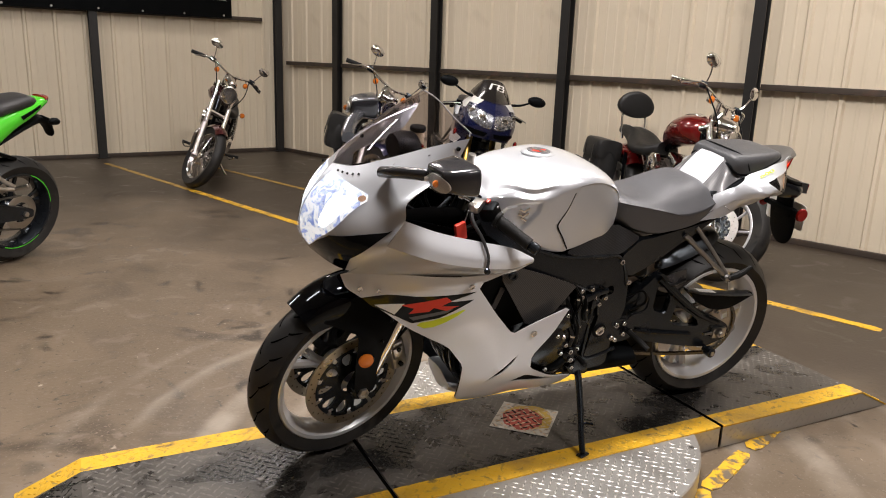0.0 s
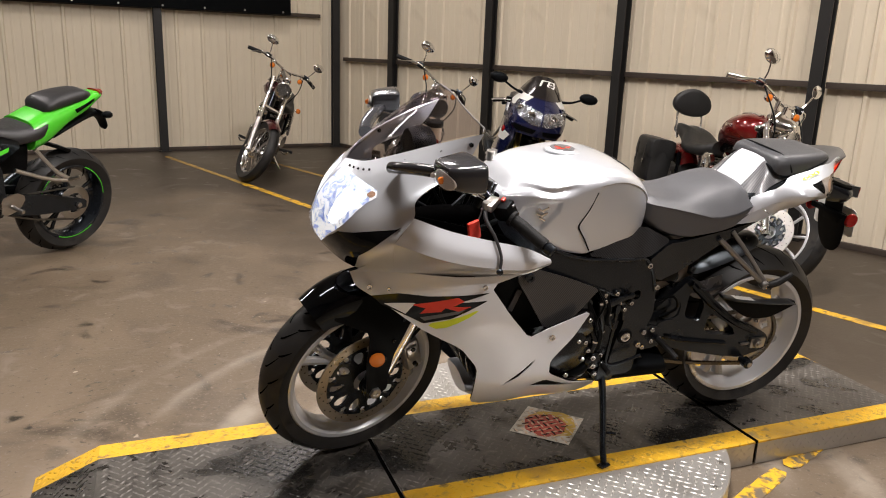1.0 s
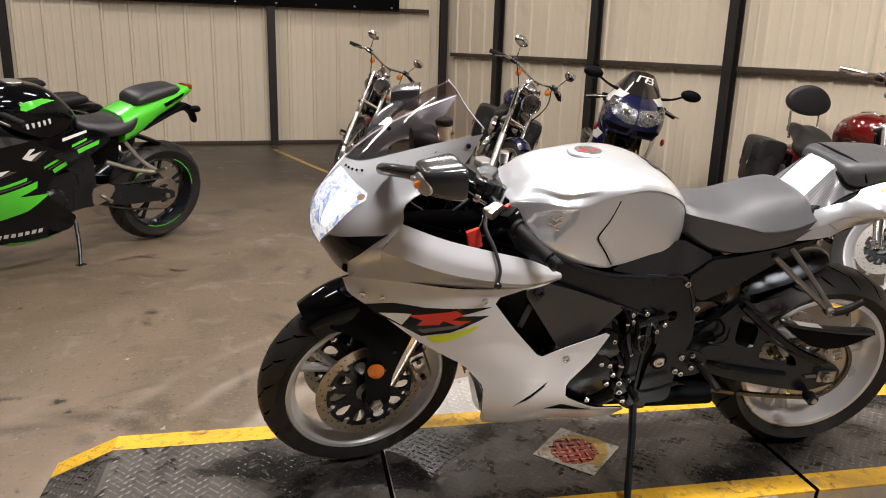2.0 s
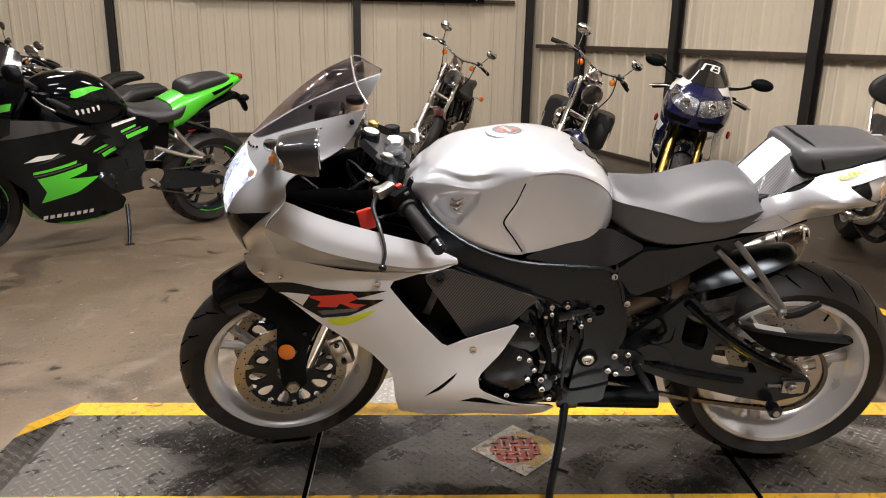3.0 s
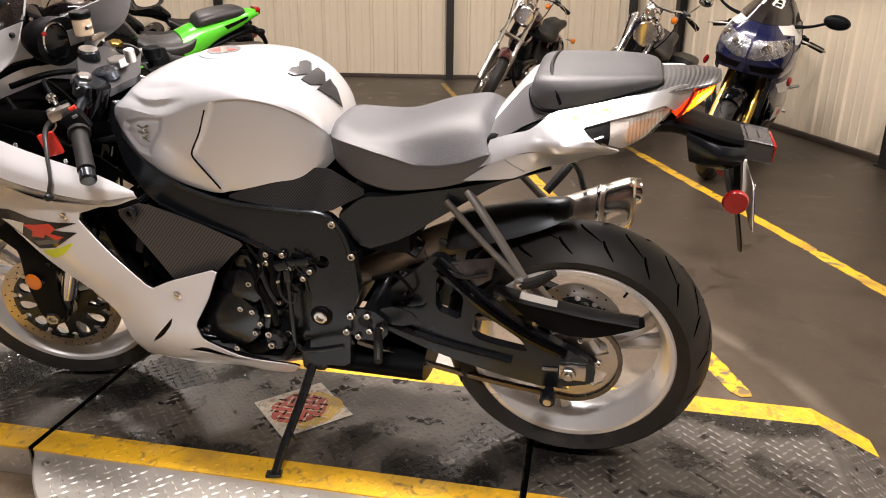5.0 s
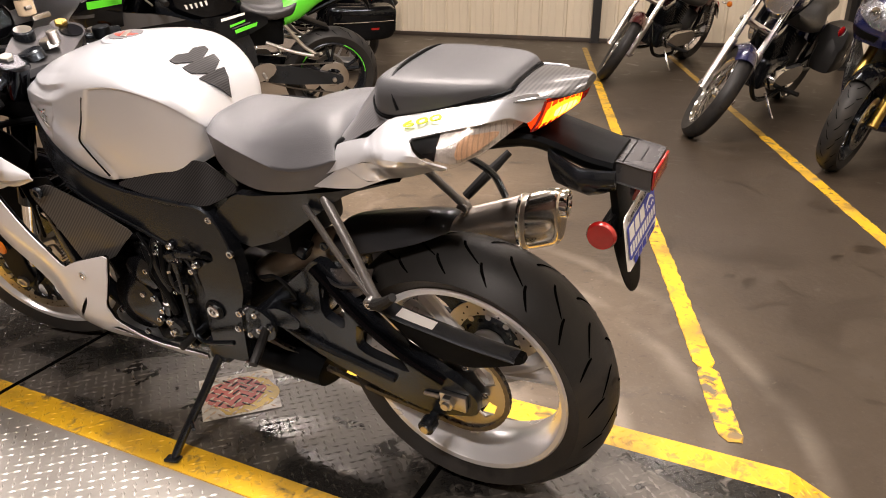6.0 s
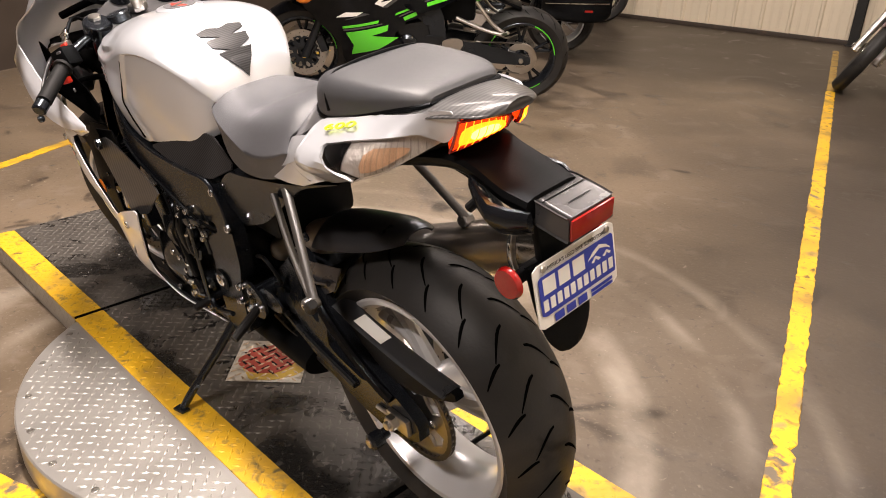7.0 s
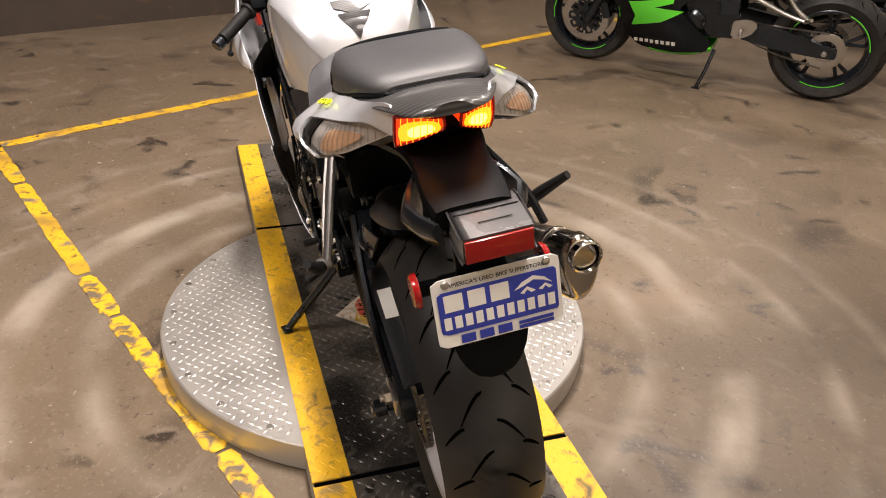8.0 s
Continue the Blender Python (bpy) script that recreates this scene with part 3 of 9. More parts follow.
def room():
    me = bpy.data.meshes.new("floor")
    far = 40
    me.from_pydata([(-far, -far, 0), (far, -far, 0), (far, far, 0), (-far, far, 0)], [], [(0, 1, 2, 3)])
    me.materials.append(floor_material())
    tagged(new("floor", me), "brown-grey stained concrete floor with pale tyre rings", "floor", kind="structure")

    def profile_sheet(width, height):
        """A roll-formed sheet: tall ribs a foot apart with low ribs between, facing +y."""
        prof = []
        pitch = width / 3
        for k in range(3):
            x = k * pitch
            prof += [(x, 0), (x + 0.012, 0.020), (x + 0.036, 0.020), (x + 0.05, 0), (x + 0.125, 0), (x + 0.132, 0.0035), (x + 0.147, 0.0035), (x + 0.154, 0), (x + 0.22, 0), (x + 0.227, 0.0035), (x + 0.242, 0.0035), (x + 0.249, 0)]
        prof.append((width, 0))
        bm = bmesh.new()
        rows = [[bm.verts.new((x, y - d, z)) for x, y in prof] for d in (0, 0.012) for z in (0, height)]
        for i in range(len(prof) - 1):
            bm.faces.new((rows[0][i], rows[0][i + 1], rows[1][i + 1], rows[1][i]))
            bm.faces.new((rows[2][i], rows[3][i], rows[3][i + 1], rows[2][i + 1]))
        return mesh_of("panel", bm, smooth=False)

    def wall(name, a, d, length, label, inward, mat_of, height=TALL):
        """A sheeted wall from a along d; panels stand on its inner face."""
        bm = box(length, 0.04, height, (length / 2, 0, height / 2))
        ob = solid(name, bm, GIRT_BROWN, label, "wall", kind="structure")
        x = Vector((*d[:2], 0)).normalized()
        y = Vector((inward[0], inward[1], 0)).normalized()
        m = Matrix.Identity(4)
        m.col[0][:3], m.col[1][:3], m.col[2][:3], m.col[3][:3] = x, y, (0, 0, 1), Vector(a) - y * 0.06
        ob.matrix_basis = m
        w = 0.914
        metal = {}
        for k in range(int(length / w) + 1):
            mt = mat_of(k * w)
            if mt.name not in metal:
                me = profile_sheet(w, height)
                me.materials.append(mt)
                metal[mt.name] = me
            p = part("panel", metal[mt.name], None, ob)
            flip = x.cross(y).z < 0
            p.matrix_basis = pose(k * w, 0.034, 0.012)
        return ob

    side_in = Vector((SIDE.y, -SIDE.x, 0))
    back_in = Vector((-BACK.y, BACK.x, 0))
    wall("wall_side", CORNER - SIDE * 0.1, SIDE, 15.6, "beige ribbed metal wall sheets behind black steel columns", side_in, lambda s: WALL_BEIGE)
    wall("wall_back", CORNER - BACK * 0.1, BACK, 9.0, "beige ribbed metal back wall with dirty foot", back_in, lambda s: WALL_BEIGE)
    f0 = CORNER + BACK * 8.55
    f1 = Vector((2.4, 6.6, 0))
    wall("wall_front", f0, f1 - f0, 14.9, "beige metal wall that turns into brown sheeting", Vector((f1 - f0).to_3d().cross(Vector((0, 0, -1)))) * -1, lambda s: WALL_BROWN if s > 6.3 else WALL_BEIGE)
    # wall out of view, dark brown so that black parts reflect less light
    e0 = CORNER + SIDE * 15.4
    wall("wall_near", e0, f1 - e0, 8.9, "unseen dark brown ribbed metal wall closing the hall", Vector((0, -1, 0)), lambda s: WALL_BROWN)
    solid("ceiling", box(26, 26, 0.1, (1, -1, TALL + 0.05)), CEILING_M, "plain pale sheet metal ceiling", "ceiling", kind="structure")

    def column(p, x, depth=0.075, wide=0.09):
        """An I-section post with its foot plate."""
        y = Vector((-x.y, x.x, 0))
        bm = join(box(wide, 0.012, TALL - 0.02, (0, depth / 2, TALL / 2)), box(wide, 0.012, TALL - 0.02, (0, -depth / 2, TALL / 2)), box(0.012, depth - 0.013, TALL - 0.02, (0, 0, TALL / 2)))
        m = Matrix.Identity(4)
        m.col[0][:3], m.col[1][:3], m.col[3][:3] = x, y, p
        c = thing("column", m, "black painted steel I-section column on the floor", "column", "wall columns", "structure")
        part("shaft", bm, STEEL_BLACK, c, smooth=False)
        part("foot_plate", box(wide + 0.05, depth + 0.04, 0.012, (0, 0, 0.006), 0.003), STEEL_BLACK, c)

    for s in SIDE_POSTS:
        column(CORNER + SIDE * s + side_in * 0.055, SIDE)
    for s in BACK_POSTS:
        column(CORNER + BACK * s + back_in * 0.055, BACK)
    column(CORNER + SIDE * 0.07 + BACK * 0.08, BACK)

    def girt(name, a, d, inn, s0, s1, z):
        """A rolled angle bolted across the posts."""
        x = Vector(d)
        m = Matrix.Identity(4)
        m.col[0][:3], m.col[1][:3], m.col[3][:3] = x, inn, Vector(a) + x * s0 + Vector((0, 0, z))
        L = s1 - s0
        bm = join(box(L, 0.05, 0.006, (L / 2, 0.016, 0), 0.002), box(L, 0.006, 0.045, (L / 2, 0.042, -0.02), 0.002))
        ob = solid(name, bm, GIRT_BROWN, "dark brown steel angle girt across the wall", "girt", m, "girts", "structure")
    edges = [0.12] + [s for s in SIDE_POSTS] + [14.5]
    for a, b in zip(edges, edges[1:]):
        girt("girt", CORNER, SIDE, side_in, a + 0.06, b - 0.06, 1.19)
        girt("girt", CORNER, SIDE, side_in, a + 0.06, b - 0.06, 2.6)
    edges = [0.2] + [s for s in BACK_POSTS] + [8.4]
    for a, b in zip(edges, edges[1:]):
        girt("girt", CORNER, BACK, back_in, a + 0.06, b - 0.06, 1.72)
    # foot rails
    for d, inn, L, nm in ((SIDE, side_in, 15.0, "baseboard"), (BACK, back_in, 8.4, "baseboard")):
        m = Matrix.Identity(4)
        m.col[0][:3], m.col[1][:3], m.col[3][:3] = d, inn, CORNER
        solid(nm, box(L, 0.035, 0.045, (L / 2 + 0.05, 0.004, 0.0225), 0.003), GIRT_BROWN, "dirty brown steel base angle along the wall", "baseboard", m, kind="structure")

    # banner on the back wall: black field with a white upper field
    ban = thing("banner", Matrix.Translation(CORNER + BACK * 0.68 + back_in * 0.12), "black banner with white field hung on the wall", "banner")
    ban.rotation_euler = (0, 0, math.atan2(BACK.y, BACK.x))
    part("cloth", box(3.6, 0.012, 1.3, (1.8, 0, 1.69 + 0.65), 0.003), BLACK_PLASTIC, ban)
    part("white_field", box(3.3, 0.006, 0.95, (1.72, 0.011, 1.9 + 0.475), 0.002), PLATE_WHITE, ban, "white printed field")
    for k in range(8):
        part("eyelet", moved(bolt_mesh(0.012, 0.006), pose(0.1 + k * 0.48, 0.006, 1.72)), STEEL, ban)

    # lines on the floor
    line_m = worn_yellow("floor_line_paint", 0.60, 0.70, (0.2, 0.165, 0.12))
    faded = worn_yellow("faded_line_paint", 0.50, 0.60, (0.15, 0.118, 0.082), size=24)
    grimy = worn_yellow("grimy_line_paint", 0.54, 0.68, (0.08, 0.06, 0.04), (0.40, 0.25, 0.05))

    def stripe(a, b, w=0.066, mt=line_m):
        a, b = Vector((*a, 0)), Vector((*b, 0))
        d = b - a
        L = d.length
        bm = bmesh.new()
        k = max(6, int(L / 0.03))
        rnd = random.Random(int(L * 1000))
        ends = lambda i: rnd.uniform(0.35, 0.8) if i in (0, k) else 1.0
        rows = [[bm.verts.new((L * i / k, s * (w / 2 + rnd.uniform(-0.004, 0.003)) * ends(i), z)) for s in (-1, 1) for z in (0.0, 0.003)] for i in range(k + 1)]
        for p, q in zip(rows, rows[1:]):
            bm.faces.new((p[1], q[1], q[3], p[3]))
            bm.faces.new((p[0], q[0], q[1], p[1]))
            bm.faces.new((p[2], p[3], q[3], q[2]))
        ob = solid("floor_line", bm, mt, "worn yellow painted line on the concrete floor", "floor line", Matrix.Translation(a) @ Matrix.Rotation(math.atan2(d.y, d.x), 4, "Z"), "floor lines", "structure")
    stripe((1.02, -7.35), (0.40, -5.35), 0.055, grimy)
    stripe((0.40, -5.35), (-0.34, -2.97))
    stripe((-0.34, -2.97), (-1.02, -0.78))
    stripe((-1.02, -0.78), (-1.13, -0.42), mt=faded)
    stripe((0.10, -7.3), (-1.05, -3.87), 0.055, grimy)
    stripe((-1.05, -3.87), (-1.72, -1.87), mt=line_m)
    stripe((-1.72, -1.87), (-2.26, -0.2))
    stripe((1.92, 1.46), (4.1, -3.3))
    for a, b in (((2.2, 1.42), (1.53, 1.183)), ((1.51, 1.175), (0.71, 0.893)), ((0.69, 0.886), (0.43, 0.79)), ((0.415, 0.785), (-0.24, 0.53)), ((-0.25, 0.525), (-0.55, 0.413)), ((-0.59, 0.40), (-0.82, 0.32))):
        stripe(a, b, 0.060, faded if a[0] < 0.7 else line_m)

    # lamps under the ceiling
    glow = glowing("lamp_diffuser", LAMP_COLOUR, 4.0)
    for x, y, z, w in LAMPS:
        lamp = thing("ceiling_lamp", pose(x, y, z), "long white ceiling lamp hung on wires", "ceiling lamp", "ceiling lamps")
        part("housing", box(1.25, 0.34, 0.06, (0, 0, 0.04), 0.012), PLATE_WHITE, lamp)
        part("diffuser", box(1.2, 0.3, 0.012, (0, 0, 0.004), 0.003), glow, lamp)
        for s in (-0.5, 0.5):
            part("wire", cyl(0.002, (s, 0, 0.07), (s, 0, TALL - z), 6), STEEL, lamp)
        ld = bpy.data.lights.new("lamp_light", "AREA")
        ld.shape, ld.size, ld.size_y, ld.energy, ld.color = "RECTANGLE", 1.2, 0.3, w, LAMP_COLOUR
        lo = new("lamp_light", ld)
        lo.matrix_basis = pose(x, y, z - 0.02)


SIDE_POSTS = [1.25, 2.9, 4.55, 6.3, 8.0, 9.7, 11.4, 13.1]
BACK_POSTS = [2.28, 5.2, 7.9]
room()


# ---- turntable and ramp ----
def lozenges(name, where, mat, parent, seed, pitch=0.034, z=0.0, keep=None):
    """Raised tread marks of checker plate: slim lens-shaped bumps in alternating directions, as one mesh."""
    x0, x1, y0, y1 = where
    verts, faces = [], []
    L, W, T = 0.0125, 0.0042, 0.0022
    row = 0
    y = y0 + pitch / 2
    while y < y1 - pitch * 0.25:
        x = x0 + pitch / 2 + (pitch / 2 if row % 2 else 0)
        k = 0
        while x < x1 - pitch * 0.25:
            if keep is None or keep(x, y):
                a = math.radians(45 if (k + row) % 2 else -45)
                c, s = math.cos(a), math.sin(a)
                b = len(verts)
                for u, v, h in ((-L, 0, 0), (0, -W, 0), (L, 0, 0), (0, W, 0), (-L * 0.55, 0, T), (0, -W * 0.35, T), (L * 0.55, 0, T), (0, W * 0.35, T)):
                    verts.append((x + c * u - s * v, y + s * u + c * v, z + h))
                faces += [(b + 4, b + 5, b + 6, b + 7)] + [(b + i, b + (i + 1) % 4, b + 4 + (i + 1) % 4, b + 4 + i) for i in range(4)]
            x += pitch
            k += 1
        y += pitch / 2
        row += 1
    me = bpy.data.meshes.new(name)
    me.from_pydata(verts, [], faces)
    me.shade_smooth()
    me.materials.append(mat)
    ob = new(name, me)
    ob.parent = parent
    return tagged(ob, kind="stuff")


PLATE_STEEL = stained(material("bright_checker_steel", (0.50, 0.485, 0.455), 0.38, 0.7, 0.2, 5, bump=0.06, bump_scale=150), (0.3, 0.27, 0.22), 7, 0.62, 0.85)
PLATE_DARK = stained(stained(stained(material("worn_black_plate", (0.100, 0.091, 0.080), 0.40, 0.35, 0.3, 5, bump=0.2, bump_scale=220, rough_vary=0.15), (0.026, 0.025, 0.023), 3.6, 0.50, 0.62, 0.18, detail=14, distort=0.5), (0.026, 0.024, 0.022), 14, 0.55, 0.66, 0.2, detail=10, distort=0.8), (0.17, 0.155, 0.135), 26, 0.60, 0.74, detail=8)
PLATE_TREAD = stained(material("worn_tread_tops", (0.145, 0.133, 0.118), 0.46, 0.3, 0.35, 9, rough_vary=0.12), (0.022, 0.021, 0.019), 3.6, 0.50, 0.60, 0.18, detail=12, distort=0.5)
PLATE_EDGE = worn_yellow("plate_edge_paint", 0.63, 0.76, (0.2, 0.17, 0.12))
DECK_W, STRIP = 0.61, 0.085
SEAM_F, SEAM_R, CREASE_F, CREASE_R, TOE_F, TOE_R = 0.558, -0.672, 1.365, -1.42, 1.55, -1.585


def turntable():
    tt = thing("turntable", DECK, "round bright checker plate turntable on the floor", "turntable", kind="structure")
    R = 0.622
    part("disc", lathe([(0, 0.0), (R - 0.004, 0), (R, -0.004), (R, -0.075), (R - 0.02, -0.079), (0, -0.079)], 96), PLATE_STEEL, tt).matrix_basis = pose(0, 0, H - 0.004, 90)
    half = DECK_W / 2
    lozenges("disc_tread", (-R, R, -R, R), PLATE_STEEL, tt, 1, z=H - 0.004, keep=lambda x, y: math.hypot(x, y) < R - 0.015 and abs(y) > half + 0.01)
    bm = mesh_of("screw", bolt_mesh(0.009, 0.003))
    bm.materials.append(STEEL)
    for k in range(24):
        a = 2 * math.pi * (k + 0.4) / 24
        if abs(math.sin(a)) * (R - 0.03) > half + 0.02:
            part("screw", bm, None, tt).matrix_basis = pose((R - 0.03) * math.cos(a), (R - 0.03) * math.sin(a), H - 0.004, 90)


def ramp_section(name, x0, x1, crease=None, toe=None):
    """One length of the ramp: plate with skirts; an end length bends down to the floor at its crease."""
    rp = thing(name, DECK, "black worn checker plate ramp with yellow painted edges", "ramp", "ramp sections", "structure")
    half = DECK_W / 2
    xs = [(x0, H), (x1, H)] if crease is None else sorted([(x0 if abs(x0) < abs(crease) else x1, H), (crease, H), (toe, 0.006)])

    def plate(y0, y1, th=0.006):
        bm = bmesh.new()
        r = [[bm.verts.new((x, y, z + d)) for x, z in xs] for y in (y0, y1) for d in (0, -th)]
        for i in range(len(xs) - 1):
            bm.faces.new((r[0][i], r[0][i + 1], r[2][i + 1], r[2][i]))
            bm.faces.new((r[1][i], r[3][i], r[3][i + 1], r[1][i + 1]))
            bm.faces.new((r[0][i], r[1][i], r[1][i + 1], r[0][i + 1]))
            bm.faces.new((r[2][i], r[2][i + 1], r[3][i + 1], r[3][i]))
        for e in (0, -1):
            bm.faces.new((r[0][e], r[2][e], r[3][e], r[1][e]))
        bmesh.ops.recalc_face_normals(bm, faces=bm.faces)
        return bm
    part("plate", plate(-half + STRIP, half - STRIP), PLATE_DARK, rp, smooth=False)
    part("edge_strip", plate(half - STRIP, half), PLATE_EDGE, rp, "worn yellow painted edge", smooth=False)
    part("edge_strip", plate(-half, -half + STRIP), PLATE_EDGE, rp, "worn yellow painted edge", smooth=False)
    for s in (1, -1):
        bm = bmesh.new()
        top = [bm.verts.new((x, s * (half - 0.002), z - 0.007)) for x, z in xs] + [bm.verts.new((x, s * (half - 0.008), z - 0.007)) for x, z in xs]
        low = [bm.verts.new((x, s * (half - 0.002), 0.001 if z > 0.02 else -0.002)) for x, z in xs] + [bm.verts.new((x, s * (half - 0.008), 0.001 if z > 0.02 else -0.002)) for x, z in xs]
        k = len(xs)
        for i in range(k - 1):
            bm.faces.new((low[i], low[i + 1], top[i + 1], top[i]))
            bm.faces.new((low[k + i], top[k + i], top[k + i + 1], low[k + i + 1]))
        for e in (0, k - 1):
            bm.faces.new((low[e], top[e], top[k + e], low[k + e]))
        bmesh.ops.recalc_face_normals(bm, faces=bm.faces)
        part("skirt", bm, PLATE_STEEL, rp, "bright checker plate skirt", smooth=False)
        sk = lozenges("skirt_tread", (min(x0, x1) + 0.005, max(x0, x1) - 0.005, -0.074, -0.006), PLATE_STEEL, rp, 2, pitch=0.034)
        sk.matrix_basis = pose(0, s * (half - 0.002), H if s < 0 else 0, 90 if s > 0 else 90, 0, 0) if s < 0 else pose(0, half - 0.002, H, -90, 0, 0) @ Matrix.Diagonal((1, -1, 1, 1))
        if s < 0:
            sk.matrix_basis = pose(0, -half + 0.002, H, 90, 0, 0)
    a, b = min(x0, x1), max(x0, x1)
    lozenges("tread", (a, b, -half + STRIP, half - STRIP), PLATE_TREAD, rp, 3, z=H)
    lozenges("edge_tread", (a, b, half - STRIP, half), PLATE_EDGE, rp, 4, z=H)
    lozenges("edge_tread", (a, b, -half, -half + STRIP), PLATE_EDGE, rp, 5, z=H)
    if crease is not None:
        L = math.hypot(toe - crease, H)
        s = 1 if toe > crease else -1
        for y0, y1, mt in ((-half + STRIP, half - STRIP, PLATE_TREAD), (half - STRIP, half, PLATE_EDGE), (-half, -half + STRIP, PLATE_EDGE)):
            ob = lozenges("tread", (0, L, y0, y1) if s > 0 else (-L, 0, y0, y1), mt, rp, 6)
            ob.matrix_basis = pose(crease, 0, H, 0, s * math.degrees(math.asin((H - 0.006) / L)), 0)
    if crease is not None:
        xe = x0 if abs(x0) < abs(x1) else x1
        # added black strip stands in for the shade of the open joint
        part("seam_strip", box(.012, DECK_W - .006, .006, (xe - math.copysign(.004, xe), 0, H - .0028)), GROOVE, rp, "black strip in place of the joint's shade")
    return rp


turntable()
ramp_section("ramp_middle", SEAM_R + 0.010, SEAM_F - 0.010)
ramp_section("ramp_front", SEAM_F + 0.004, CREASE_F, CREASE_F, TOE_F)
ramp_section("ramp_rear", SEAM_R - 0.004, CREASE_R, CREASE_R, TOE_R)


STICKER_TREAD = material("rubbed_sticker", (0.52, 0.40, 0.28), 0.3, 0.2, 0.5, 40)


def deck_sticker():
    st = thing("floor_sticker", DECK @ pose(-0.045, -0.006, H + 0.0028, 0, 0, 45), "square white sticker with red and yellow print on the ramp", "sticker")
    part("film", box(0.202, 0.202, 0.001), stained(material("scuffed_sticker_white", (0.50, 0.47, 0.41), 0.4, 0, 0.3, 60), (0.16, 0.13, 0.09), 45, 0.5, 0.7), st)
    y = material("sticker_yellow", (0.5, 0.33, 0.05), 0.4, 0, 0.3, 60)
    rnd = random.Random(4)
    part("yellow_print", patch([(-0.010 + 0.098 * math.cos(a) * rnd.uniform(0.8, 1.05), 0.010 + 0.098 * math.sin(a) * rnd.uniform(0.8, 1.05)) for a in [k * math.pi / 9 for k in range(18)]], lambda a, b: (a, b, 0.0012), 0.0006, 0.03), y, st)
    part("red_print", patch([(0.008 + 0.078 * math.cos(a) * rnd.uniform(0.85, 1.1), -0.006 + 0.078 * math.sin(a) * rnd.uniform(0.85, 1.1)) for a in [k * math.pi / 9 for k in range(18)]], lambda a, b: (a, b, 0.0018), 0.0006, 0.03), material("sticker_red", (0.36, 0.05, 0.03), 0.4, 0, 0.3, 60), st)
    # the tread below presses through the film
    lozenges("pressed_tread", (-0.098, 0.098, -0.098, 0.098), STICKER_TREAD, st, 7, 0.034, 0.0016)
    bars = bmesh.new()
    for i in range(-3, 4):
        for j in range(-3, 4):
            if (i + j) % 2 == 0 and math.hypot(i, j) < 3.3:
                bars = join(bars, box(0.024, 0.006, 0.0006, (i * 0.021 + 0.008, j * 0.021 - 0.006, 0.0022), turn=(0, 0, -45 if j % 2 else 45)))
    part("dark_print", bars, BLACK_PLASTIC, st)


deck_sticker()

# ---- wheels ----
def tyre_profile(R, w, rim):
    """A tyre's cross section as (radius, offset), closed."""
    h = w / 2
    crown = [(R - (h * math.sin(a)) ** 2 * (0.62 / h) * 0.9, h * math.sin(a)) for a in [math.radians(d) for d in range(-90, 91, 15)]]
    side = [(rim + (R - rim) * 0.25, h * 0.9), (rim + 0.004, h * 0.74), (rim - 0.006, h * 0.66)]
    return [(r, -o) for r, o in reversed(side)] + crown + side


def tread_grooves(R, w, count, seed=0):
    """Curved sipes lying in the tyre's crown, one thin mesh."""
    bm = bmesh.new()
    h = w / 2

    def rad(o):
        return R - (o ** 2) * (0.62 / h) * 0.9 + 0.0006
    for k in range(count):
        a0 = 2 * math.pi * k / count
        for s, shift, span, o0, o1 in ((1, 0, 0.16, 0.08, 0.55), (-1, 0.5, 0.16, 0.08, 0.55), (1, 0.55, 0.10, 0.5, 0.86), (-1, 0.05, 0.10, 0.5, 0.86)):
            pts = []
            for i in range(6):
                t = i / 5
                o = s * h * (o0 + (o1 - o0) * t)
                a = a0 + shift * 2 * math.pi / count + span * (t ** 1.6)
                pts.append((a, o))
            rows = []
            for i, (a, o) in enumerate(pts):
                wd = 0.0031 * (0.35 + math.sin(math.pi * (0.12 + 0.8 * i / 5))) / R * 1.0
                rows.append([bm.verts.new((rad(o) * math.cos(a + q), o, rad(o) * math.sin(a + q))) for q in (-wd, wd)])
            for p, q in zip(rows, rows[1:]):
                bm.faces.new((p[0], p[1], q[1], q[0]))
    return bm


def rim_profile(r, w):
    h = w / 2
    outer = [(r + 0.006, h), (r + 0.002, h + 0.003), (r - 0.008, h + 0.001), (r - 0.012, h - 0.006), (r - 0.017, h * 0.62), (r - 0.028, h * 0.35), (r - 0.03, 0)]
    return outer + [(q, -o) for q, o in reversed(outer[:-1])]


